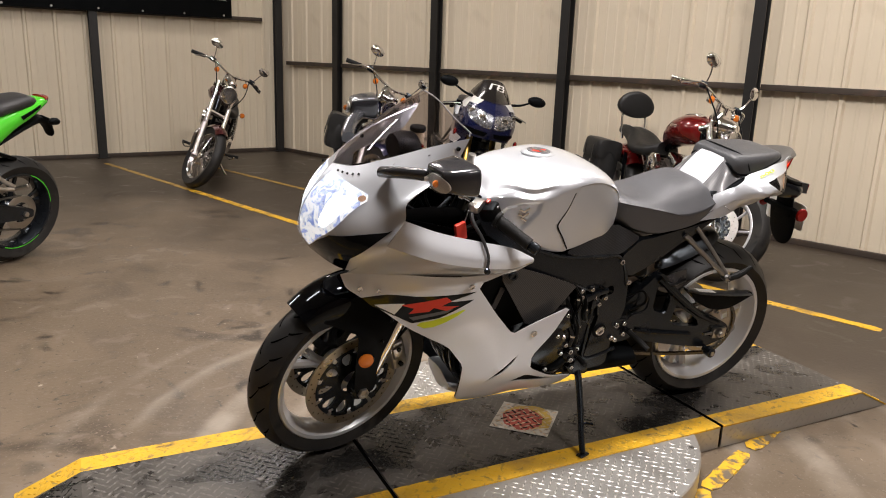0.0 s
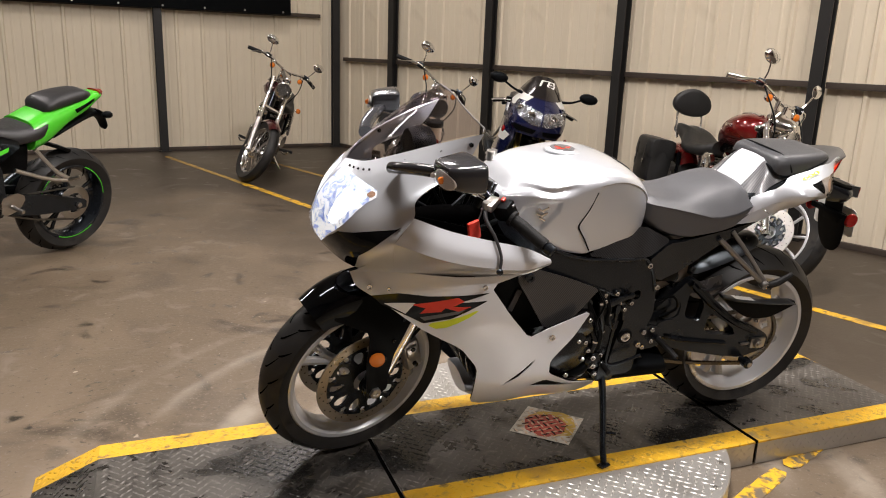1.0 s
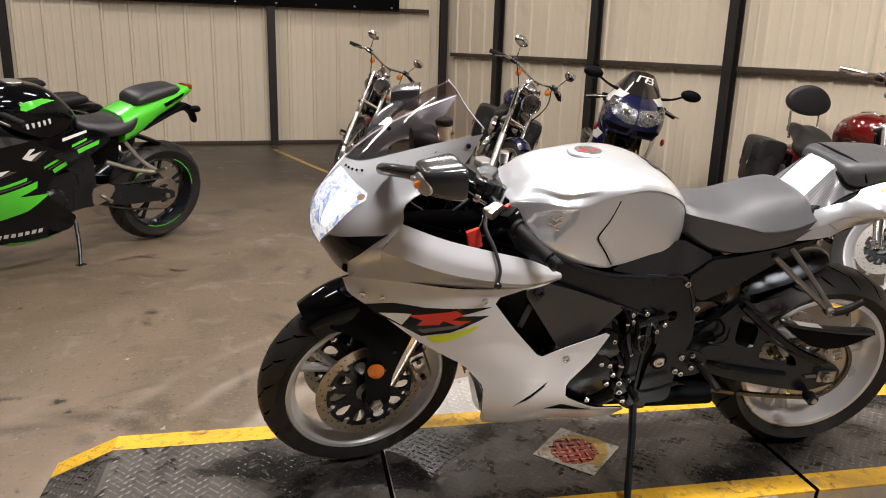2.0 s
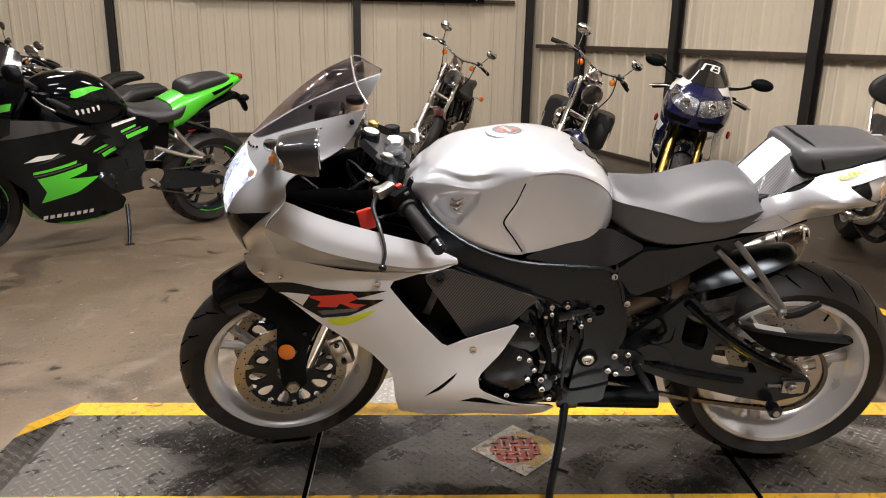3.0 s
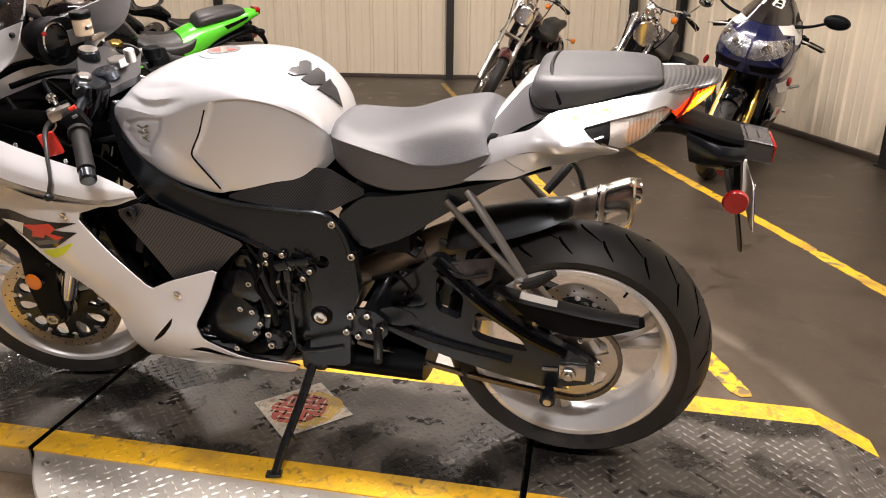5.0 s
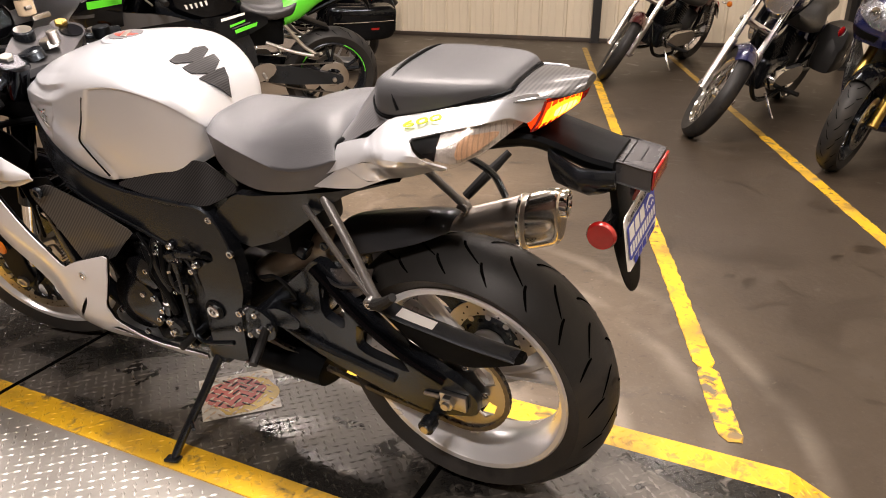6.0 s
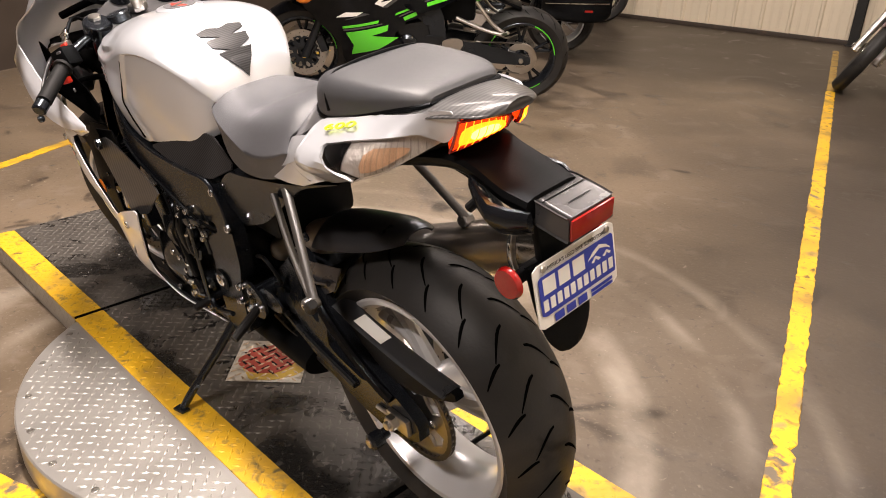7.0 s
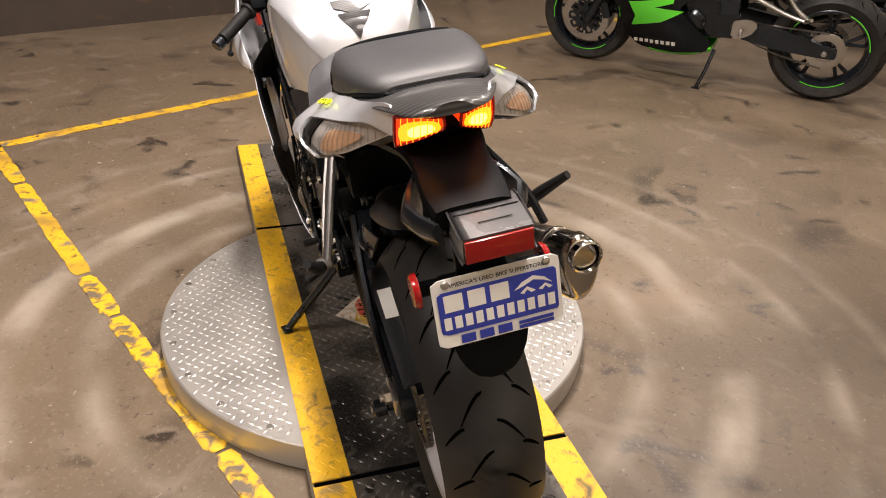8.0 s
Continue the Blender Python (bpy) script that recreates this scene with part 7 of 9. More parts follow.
    # rider pegs, shift linkage
    for s in (1, -1):
        rp = part("rearset", patch([(.50, .43), (.44, .435), (.40, .405), (.405, .36), (.45, .345), (.50, .36)], flatwise(s * .150), 0.008, 0.03, soft=1), BLACK_SATIN, bike, "black rearset plate")
        part("foot_peg", tube([(.425, s * .155, .385), (.41, s * .20, .37), (.40, s * .236, .358)], [0.010, 0.011, 0.0095], 10), GRIP_RUBBER, rp, "knurled foot peg")
        part("heel_guard", patch([(.43, .43), (.38, .445), (.335, .425), (.34, .40), (.385, .39), (.42, .40)], flatwise(s * .14), 0.004, 0.03, soft=1), BLACK_SATIN, rp)
        bolts(rp, [(.484, s * .15, .418), (.449, s * .15, .418), (.475, s * .15, .358), (.446, s * .15, .377), (.418, s * .15, .385), (.498, s * .15, .369)], 0.008, 0.007)
    part("shift_rod", join(cyl(0.0055, (.615, .185, .52), (.622, .185, .335), 10), box(.016, .02, .03, (.615, .18, .525), .004), box(.05, .016, .02, (.635, .18, .545), .005, (0, 20, 0))), BLACK_SATIN, bike)
    part("shift_lever", tube([(.622, .18, .335), (.60, .185, .325), (.56, .19, .335), (.50, .185, .35)], 0.006, 10), BLACK_SATIN, bike)
    part("shift_toe", cyl(0.009, (.63, .178, .33), (.63, .225, .325), 12, 0.002), GRIP_RUBBER, bike)

    # engine
    eng = part("engine", box(.36, .30, .17, (.70, 0, .39), .03, (0, 14, 0), 3), ENGINE_BLACK, bike, "black four-cylinder engine")
    part("cylinder_block", box(.20, .32, .20, (.82, 0, .53), .025, (0, 22, 0)), ENGINE_BLACK, eng)
    part("head_cover", box(.17, .34, .08, (.78, 0, .63), .02, (0, 22, 0)), ENGINE_BLACK, eng)
    part("oil_pan", box(.26, .2, .1, (.70, 0, .26), .03), ENGINE_BLACK, eng)
    cover = [(.775 + .078 * math.cos(a) * (1.0 if math.cos(a) < 0 else .92), .395 + .075 * math.sin(a)) for a in [k * math.pi / 10 for k in range(20)]]
    dome = bent([(.775, .395, .212), (.70, .395, .19), (.85, .395, .19), (.775, .47, .19), (.775, .32, .19), (.72, .45, .195), (.83, .34, .195)])
    part("generator_cover", patch(cover, dome, .06, .02, soft=1), ENGINE_BLACK, eng, "round black generator cover")
    part("starter_cover", patch([(.73 + .05 * math.cos(a), .485 + .045 * math.sin(a)) for a in [k * math.pi / 8 for k in range(16)]], bent([(.73, .485, .203), (.78, .485, .188), (.68, .485, .188), (.73, .53, .188), (.73, .44, .188)]), .05, .02, soft=1), ENGINE_BLACK, eng, "round black gear cover")
    part("sprocket_cover", patch([(.66, .545), (.60, .545), (.58, .50), (.585, .40), (.60, .35), (.65, .345), (.665, .40), (.655, .47)], bent([(.66, .54, .142), (.59, .5, .132), (.6, .36, .138), (.65, .4, .148), (.62, .45, .150)]), .05, .02, soft=1), ENGINE_BLACK, eng, "black sprocket cover")
    wp = part("water_pump", lathe([(0, .045), (.020, .044), (.028, .036), (.030, .02), (.036, .01), (.036, 0), (0, 0)], 24, c=(.667, .152, .348)), ENGINE_BLACK, eng, "black water pump")
    bolts(wp, [(.678, .192, .367), (.674, .194, .338), (.640, .170, .360)], .009, .010)
    part("pump_hose", tube([(.68, .175, .335), (.72, .18, .31), (.79, .14, .29), (.9, .1, .33)], .014, 12), BLACK_PLASTIC, eng)
    part("hose", tube([(.72, .17, .56), (.69, .185, .50), (.665, .19, .45), (.66, .185, .39)], .009, 10), BLACK_PLASTIC, eng)
    part("hose", tube([(.655, .175, .57), (.648, .19, .53), (.65, .19, .50), (.64, .188, .475), (.61, .18, .49)], .007, 10), BLACK_PLASTIC, eng)
    part("clamp_arm", box(.10, .012, .014, (.61, .178, .555), .004, (0, 12, 0)), BLACK_SATIN, eng)
    part("thermostat", lathe([(0, .05), (.02, .05), (.026, .04), (.026, 0), (0, 0)], 20, c=(.722, .13, .545)), ENGINE_BLACK, eng)
    part("valve_block", box(.105, .030, .030, (.612, .150, .562), .006, (0, 14, 0)), ENGINE_BLACK, eng)
    part("valve_block", box(.050, .028, .044, (.600, .150, .532), .008, (0, 6, 0)), ENGINE_BLACK, eng)
    part("header_pipe", tube([(.80, .06, .60), (.755, .095, .555), (.722, .105, .512), (.705, .09, .47)], .024, 16), LINK_TAUPE, eng, "heat-tinted exhaust header")
    # raised bosses with bright screws round the covers
    for x, z, y in ((.663, .572, .176), (.663, .554, .182), (.624, .574, .176), (.611, .543, .178), (.565, .536, .172), (.584, .515, .170), (.709, .499, .190), (.650, .448, .176), (.738, .432, .196), (.712, .424, .192), (.697, .392, .190), (.713, .365, .192), (.632, .331, .176), (.650, .294, .176)):
        part("boss", cyl(.0115, (x, y - .05, z), (x, y + .002, z), 12, .002), ENGINE_BLACK, eng)
        bolts(eng, [(x, y + .002, z)], .0070, .006)
    bolts(eng, [(.84, .195, .36), (.765, .198, .318)], .0075, .007)
    for path, r in (([(.668, .165, .60), (.676, .185, .55), (.668, .188, .50), (.655, .184, .455)], .0085), ([(.630, .170, .55), (.640, .186, .51), (.632, .188, .47), (.612, .182, .455), (.604, .178, .48)], .0055), ([(.690, .176, .46), (.676, .188, .42), (.682, .188, .385)], .0095)):
        hs2 = part("hose", tube(path, r, 12), ENGINE_BLACK, eng)
        a, b = Vector(path[1]), Vector(path[2])
        d = (b - a).normalized()
        part("hose_clamp", cyl(r + .0015, a - d * .003, a + d * .003, 16), BOLT, hs2, "bright hose clamp")
    part("wiring", join(tube([(.70, .19, .60), (.67, .195, .55), (.69, .2, .50), (.675, .195, .46)], .0035, 6), tube([(.60, .18, .58), (.56, .17, .56), (.52, .15, .54), (.48, .13, .50)], .004, 6), tube([(.44, .12, .50), (.38, .13, .52), (.35, .12, .47), (.40, .11, .44)], .0045, 6)), BLACK_PLASTIC, eng)
    part("battery_box", box(.16, .2, .13, (.43, 0, .62), .02), BLACK_PLASTIC, bike)
    part("airbox", box(.3, .26, .1, (.82, 0, .72), .03), BLACK_PLASTIC, bike)
    part("rear_inner_fender", box(.14, .15, .012, (.30, 0, .735), .005, (0, -14, 0)), BLACK_PLASTIC, bike)
    # exhaust
    part("exhaust_chamber", loft([[(x, .12 * c, .236 + .050 * sn) for c, sn in [(math.cos(q), math.sin(q)) for q in [2 * math.pi * i / 12 for i in range(12)]]] for x in (.60, .57, .45, .36, .335)], 2), BLACK_PLASTIC, bike, "black exhaust chamber")
    part("mid_pipe", tube([(.44, -.06, .25), (.42, -.12, .33), (.38, -.155, .39), (.32, -.172, .43)], .026, 16), BRUSHED, bike)
    part("link_pipe", tube([(.52, .02, .44), (.45, .02, .482), (.385, .02, .518), (.335, .018, .541), (.325, .018, .546), (.25, .005, .574), (.20, -.02, .578)], [.030, .031, .032, .032, .038, .040, .036], 20), LINK_TAUPE, bike, "heat-tinted exhaust link pipe")
    m0, axis = Vector((.33, -.165, .425)), Vector((-.455, -.063, .150))
    def can(stations):
        return loft([[m0 + axis * t + Vector((0, k * .037 * math.cos(q) * (1 + .12 * math.sin(q)), k * .069 * math.sin(q))) for q in [2 * math.pi * i / 20 for i in range(20)]] for t, k in stations], 3)
    mf = part("muffler", can(((0, .50), (.06, .72), (.15, .84), (.55, .96), (.80, 1.0), (.845, .97), (.86, .90))), BRUSHED, bike, "short titanium muffler with polished end")
    part("muffler_band", can(((.795, .98), (.80, 1.04), (.815, 1.045), (.82, .98))), CHROME, mf, "thin chrome band")
    part("end_cap", can(((.83, .90), (.84, .98), (.86, 1.02), (.94, 1.02), (.975, .98), (.992, .88), (1.0, .70), (1.002, .3))), CAP_POLISH, mf, "polished teardrop end cap")
    tip_at = Matrix.Translation((-.118, -.232, .602)) @ Vector((0, 1, 0)).rotation_difference(Vector((-1, -.10, .03)).normalized()).to_matrix().to_4x4()
    part("outlet", moved(lathe([(.026, -.030), (.030, -.030), (.031, 0), (.0315, .012), (.030, .017), (.0275, .018), (.0262, .014), (.026, -.01)], 28), tip_at), CHROME, mf, "rolled chrome exhaust outlet")
    part("outlet_bore", moved(lathe([(.0258, .010), (.0258, -.012), (0, -.012), (0, -.008), (.0245, -.008), (.0248, .010)], 24), tip_at), BLACK_PLASTIC, mf)
    part("heat_shield", patch([(.28, .42), (.27, .47), (.14, .53), (.10, .51), (.15, .45)], flatwise(-.118), .004, .04, soft=1), BLACK_SATIN, mf)
    part("muffler_strap", tube([(.0, -.21, .61), (.02, -.18, .68), (.08, -.13, .745)], .008, 8), BLACK_SATIN, mf)
    # side stand
    ss = part("side_stand", tube([(.60, .15, .26), (.615, .21, .19), (.64, .285, .105), (.65, .322, .060)], [.012, .011, .0105, .010], 12), BLACK_SATIN, bike, "black extended side stand")
    part("stand_foot", box(.038, .024, .007, (.652, .327, .0572), .003, (9.3, 0, 15)), BLACK_SATIN, ss)
    part("stand_bracket", box(.06, .05, .06, (.595, .135, .275), .01), BLACK_SATIN, ss)
    part("stand_tab", cyl(.005, (.63, .262, .13), (.60, .285, .135), 8), BLACK_SATIN, ss)
    # the steering stands turned a little to the left
    pivot = Vector((1.085, 0, 0.88))
    steer = Matrix.Translation(pivot) @ Matrix.Rotation(radians(16.0), 4, Vector((-math.sin(rake), 0, math.cos(rake)))) @ Matrix.Translation(-pivot)
    for ob in bike.children:
        kind = ob.name.split(".")[0]
        if kind in ("front_wheel", "fork_leg", "front_fender"):
            ob.matrix_basis = steer @ ob.matrix_basis
        elif kind in ("clip_on", "grip", "switch_box", "lever") and ob.data.vertices[0].co.y < 0:
            ob.matrix_basis = Matrix.Translation((.015, 0, 0)) @ steer @ ob.matrix_basis
        elif kind in ("top_yoke", "fork_cap", "preload_cap", "steering_nut", "clutch_reservoir", "ignition_lock", "damper_knob"):
            ob.matrix_basis = Matrix.Translation((.035, 0, 0)) @ steer @ ob.matrix_basis
    return bike


main_bike()

# ---- the other motorcycles ----
def wire_wheel(parent, name, c, R, w, rim, m=None, hub=0.05, count=40):
    """A laced wheel: chrome rim and spokes, black tyre."""
    wh = part(name, lathe([(0.012, -hub), (0.03, -hub), (0.034, -hub * 0.8), (0.024, -hub * 0.5), (0.024, hub * 0.5), (0.034, hub * 0.8), (0.03, hub), (0.012, hub)], 20), CHROME, parent)
    wh.matrix_basis = m if m is not None else pose(*c)
    part("tyre", lathe(tyre_profile(R, w, rim), 56, True), RUBBER, wh, "black tyre")
    part("rim", lathe(rim_profile(rim, w * 0.62), 48), CHROME, wh, "chrome rim")
    bm = bmesh.new()
    for k in range(count):
        a = 2 * math.pi * k / count
        s = 1 if k % 2 else -1
        b = a + (0.35 if k % 4 < 2 else -0.35)
        bm = join(bm, cyl(0.0018, (0.03 * math.cos(b), s * hub * 0.85, 0.03 * math.sin(b)), ((rim - 0.016) * math.cos(a), s * 0.006, (rim - 0.016) * math.sin(a)), 5))
    tagged(part("spoke", bm, CHROME, wh, "thin chrome spokes"), kind="stuff")
    return wh


def ring_section(x, y, z, ry, rz, n=12, tilt=0.0):
    return [(x + tilt * rz * math.sin(2 * math.pi * i / n), y + ry * math.cos(2 * math.pi * i / n), z + rz * math.sin(2 * math.pi * i / n)) for i in range(n)]


def cruiser(m, label, paint, tank_label, steer=28.0, bags=True, hard=False, backrest=False, cast=False, name="cruiser_motorcycle", bag_paint=None, tall=0.0, lift=0.0):
    """A V-twin cruiser; its fork, lamp, bars and front wheel turn with the steering."""
    ck = thing(name, m, label, "motorcycle", "parked motorcycles")
    WB, FR, RR = 1.55, 0.325, 0.315
    rake = math.radians(30)
    head = Vector((1.17, 0, 0.80))
    ax = Vector((-math.sin(rake), 0, math.cos(rake)))
    turn = Matrix.Translation(head) @ Matrix.Rotation(radians(steer), 4, ax) @ Matrix.Translation(-head)

    def front(nm, bm, mat, parent=ck, lab=""):
        return part(nm, moved(bm, turn), mat, parent, lab)
    fm = turn @ pose(WB, 0, FR)
    if cast:
        fw = cast_wheel(ck, "front_wheel", (0, 0, 0), FR, 0.12, 0.225, 9, 0.011, RIM_SILVER, 0.05, split=False, groove_n=0)
        fw.matrix_basis = fm
        brake_disc(fw, (0, -0.065, 0), 0.15, 0.095, -1, STEEL, holes=36)
        rw = cast_wheel(ck, "rear_wheel", (0, 0, RR), RR, 0.16, 0.21, 9, 0.012, RIM_SILVER, 0.06, split=False, groove_n=0)
    else:
        fw = wire_wheel(ck, "front_wheel", (WB, 0, FR), FR, 0.10, 0.245, fm)
        brake_disc(fw, (0, 0.06, 0), 0.145, 0.1, 1, STEEL, holes=24)
        rw = wire_wheel(ck, "rear_wheel", (0, 0, RR), RR, 0.15, 0.21)
    # fork
    for s in (1, -1):
        o = Vector((0, s * 0.095, 0))
        base = Vector((WB - 0.01, 0, FR))
        tp = base + o + ax * (0.70 + lift)
        leg = front("fork_leg", tube([base + o + ax * 0.30, tp], 0.0205, 14), CHROME, lab="chrome fork leg")
        front("slider", tube([base + o - ax * 0.03, base + o + ax * 0.33], [0.027, 0.028, 0.029], 14), STEEL if not cast else CHROME, leg)
        front("axle_cap", cyl(0.018, base + o * 1.05, base + o * 1.4, 12, 0.003), CHROME, leg)
    for q in (0.46, 0.66 + lift):
        front("yoke", box(0.07, 0.25, 0.03, tuple(Vector((WB - 0.045, 0, FR)) + ax * q), 0.01, (0, -30, 0)), CHROME, ck)
    fsec = []
    for deg in (62, 80, 100, 120, 140, 156):
        a = math.radians(deg)
        fsec.append([(WB + (FR + 0.022 - 0.05 * abs(t) ** 2.5) * math.cos(a), 0.07 * t, FR + (FR + 0.022 - 0.05 * abs(t) ** 2.5) * math.sin(a)) for t in (-1, -0.7, -0.3, 0, 0.3, 0.7, 1)])
    fb = loft(fsec, 3, closed=False)
    bmesh.ops.solidify(fb, geom=fb.faces[:], thickness=0.003)
    front("front_fender", fb, paint, ck, "painted front fender")
    # headlamp with chrome shell, bar lamps and instruments
    head = head + ax * lift
    lc = head + Vector((0.17, 0, 0.065))
    hl = front("headlamp", moved(lathe([(0, -0.11), (0.035, -0.10), (0.07, -0.05), (0.085, 0.0), (0.088, 0.012), (0.08, 0.016), (0.078, 0.006), (0, 0.0)], 28), Matrix.Translation(lc) @ pose(0, 0, 0, 0, 0, -90)), CHROME, ck, "round chrome headlamp")
    front("reflector_bowl", moved(lathe([(0, -0.04), (0.04, -0.02), (0.077, 0.006)], 24), Matrix.Translation(lc) @ pose(0, 0, 0, 0, 0, -90)), LAMP_BOWL, hl)
    front("lens", moved(lathe([(0, 0.022), (0.05, 0.017), (0.078, 0.008)], 24), Matrix.Translation(lc) @ pose(0, 0, 0, 0, 0, -90)), CLEAR, hl, "clear lens")
    front("lamp_visor", moved(lathe([(0.07, -0.02), (0.06, 0.0), (0.05, 0.06), (0.03, 0.09), (0, 0.1)], 18), Matrix.Translation(head + Vector((0.07, 0, 0.16))) @ pose(0, 0, 0, 0, 0, -90)), CHROME, ck, "chrome instrument visor")
    clk = front("speedometer", moved(lathe([(0, 0.0), (0.045, 0.0), (0.05, -0.006), (0.05, -0.05), (0.03, -0.07), (0, -0.07)], 24), Matrix.Translation(head + Vector((0.0, 0, 0.22))) @ pose(0, 0, 0, 60)), CHROME, ck)
    bar = [(-0.01, 0.0, 0.24 + tall), (-0.02, 0.09, 0.255 + tall), (-0.07, 0.23, 0.285 + tall), (-0.16, 0.37, 0.25 + tall)]
    for s in (1, -1):
        pts = [head + Vector((x, s * y, z)) for x, y, z in bar]
        hb = front("handlebar", join(tube(pts, 0.0125, 12), cyl(.016, head + Vector((.0, s * .045, .12)), head + Vector((-.012, s * .045, .25 + tall)), 14, .003)), CHROME, ck, "raised handlebar")
        front("grip", tube([pts[3] + (pts[2] - pts[3]) * 0.55, pts[3] + (pts[3] - pts[2]) * 0.25], 0.018, 12), CHROME if cast else GRIP_RUBBER, hb)
        front("control_box", box(0.05, 0.06, 0.045, tuple(pts[2] + Vector((0.01, 0, 0))), 0.01, (0, 0, -s * 40)), BLACK_SATIN, hb)
        front("lever", tube([pts[2] + Vector((0.05, 0, 0)), pts[2] + Vector((0.03, s * 0.07, -0.005)), pts[3] + Vector((0.055, s * 0.01, -0.02))], 0.006, 8), CHROME, hb)
        st = pts[2] + Vector((0.02, s * 0.0, 0.0))
        mp = st + Vector((0.02, s * 0.05, 0.155))
        mr = front("mirror", tube([st, st + Vector((0.02, s * 0.02, 0.07)), mp], 0.005, 8), CHROME, ck, "chrome oval mirror on a stalk")
        front("mirror_shell", moved(lathe([(0, 0.022), (0.03, 0.018), (0.048, 0.006), (0.052, -0.002), (0.046, -0.008), (0, -0.008)], 22), Matrix.Translation(mp) @ pose(0, 0, 0, 0, 0, -90 + s * 12) @ Matrix.Diagonal((1.25, 1, 0.8, 1))), CHROME, mr)
        front("mirror_glass", moved(lathe([(0, -0.0085), (0.044, -0.0085)], 22), Matrix.Translation(mp) @ pose(0, 0, 0, 0, 0, -90 + s * 12) @ Matrix.Diagonal((1.25, 1, 0.8, 1))), MIRROR, mr)
        sp = pts[1] * .45 + pts[2] * .55 + Vector((0.05, 0, -0.05))
        sg = front("turn_signal", moved(lathe([(0, -0.03), (0.017, -0.026), (0.025, -0.008), (0.027, 0.0), (0, 0.0)], 18), Matrix.Translation(sp) @ pose(0, 0, 0, 0, 0, -90)), CHROME, ck, "amber turn signal in a chrome cup")
        front("amber_lens", moved(lathe([(0.025, 0.0), (0.022, 0.010), (0.010, 0.017), (0, 0.018)], 18), Matrix.Translation(sp) @ pose(0, 0, 0, 0, 0, -90)), ORANGE, sg)
        front("signal_stalk", cyl(0.006, pts[1] * .45 + pts[2] * .55, sp, 8), CHROME, sg)
        front("cable", tube([pts[2] + Vector((0.03, -s * 0.03, -0.01)), head + Vector((0.13, s * 0.16, 0.12)), head + Vector((0.12, s * 0.10, -0.08)), head + Vector((0.0, s * 0.05, -0.2))], 0.005, 6), BLACK_PLASTIC, ck)
    # frame, tank, seat
    head = head - ax * lift
    part("frame", join(tube([(1.15, 0, 0.86), (1.12, 0.0, 0.66), (1.02, 0.08, 0.30), (0.85, 0.11, 0.18), (0.45, 0.11, 0.19), (0.30, 0.11, 0.34), (0.2, 0.11, 0.62)], 0.017, 10), tube([(1.12, 0, 0.66), (1.02, -0.08, 0.30), (0.85, -0.11, 0.18), (0.45, -0.11, 0.19), (0.30, -0.11, 0.34), (0.2, -0.11, 0.62)], 0.017, 10), tube([(1.14, 0, 0.84), (0.8, 0, 0.78), (0.45, 0, 0.64)], 0.024, 10), cyl(0.035, head - ax * 0.1, head + ax * 0.1, 18, 0.004)), BLACK_GLOSS, ck, "black tubular frame")
    tk = [ring_section(x, 0, z, w, h) for x, z, w, h in ((1.13, .88, .03, .05), (1.09, .89, .09, .085), (1.0, .895, .135, .105), (.88, .88, .14, .105), (.76, .845, .11, .085), (.66, .80, .06, .05), (.62, .785, .03, .025))]
    tank = part("fuel_tank", loft(tk, 4), paint, ck, tank_label, sharp=70)
    part("tank_console", loft([ring_section(x, 0, z, w, 0.012, 10) for x, z, w in ((1.06, .985, .02), (.98, .998, .035), (.86, .985, .035), (.75, .93, .02))], 3), CHROME, tank)
    part("filler_cap", cyl(0.032, (.93, 0.055, .985), (.93, 0.055, 1.005), 20, 0.004), CHROME, tank)
    for s in (1, -1):
        part("tank_badge", box(0.1, 0.004, 0.022, (.93, s * 0.139, .90), 0.0015), CHROME, tank)
    sec = []
    for x, zt, zb, w in ((.66, .77, .68, .08), (.56, .735, .65, .14), (.40, .725, .64, .165), (.28, .77, .66, .15), (.20, .81, .69, .12), (.05, .83, .74, .105), (-.08, .83, .76, .09), (-.13, .80, .77, .06)):
        h = zt - zb
        sec.append(hull_section(x, [(0, zt - 0.01), (w * 0.6, zt), (w * 0.92, zt - h * 0.25), (w, zt - h * 0.6), (w * 0.85, zb), (0, zb)]))
    part("seat", loft(sec, 3), LEATHER, ck, "black leather two-up seat", sharp=60)
    rsec = []
    for deg in (20, 40, 60, 80, 100, 120, 140):
        a = math.radians(180 - deg)
        rsec.append([((RR + 0.04 - 0.06 * abs(t) ** 2.5) * math.cos(a), 0.10 * t, RR + 0.02 + (RR + 0.04 - 0.06 * abs(t) ** 2.5) * math.sin(a)) for t in (-1, -0.7, -0.3, 0, 0.3, 0.7, 1)])
    rb = loft(rsec, 3, closed=False)
    bmesh.ops.solidify(rb, geom=rb.faces[:], thickness=0.003)
    part("rear_fender", rb, paint, ck, "painted rear fender")
    tl = part("tail_lamp", moved(lathe([(0, 0.03), (0.03, 0.026), (0.042, 0.0), (0, 0)], 20), pose(-.335, 0, .55, 0, 0, 90)), RED_PLASTIC, ck, "red tail lamp")
    for s in (1, -1):
        part("rear_signal", moved(lathe([(0, -0.03), (0.02, -0.026), (0.03, 0), (0.02, 0.014), (0, 0.018)], 16), pose(-.27, s * 0.16, .62, 0, 0, 90)), ORANGE if not cast else RED_PLASTIC, ck)
        part("signal_bar", cyl(0.008, (-.24, s * 0.09, .62), (-.255, s * 0.16, .62), 10), CHROME, ck)
        sh = part("rear_shock", cyl(0.018, (-.02, s * .135, .34), (.10, s * .13, .66), 14, 0.003), CHROME, ck, "chrome rear shock")
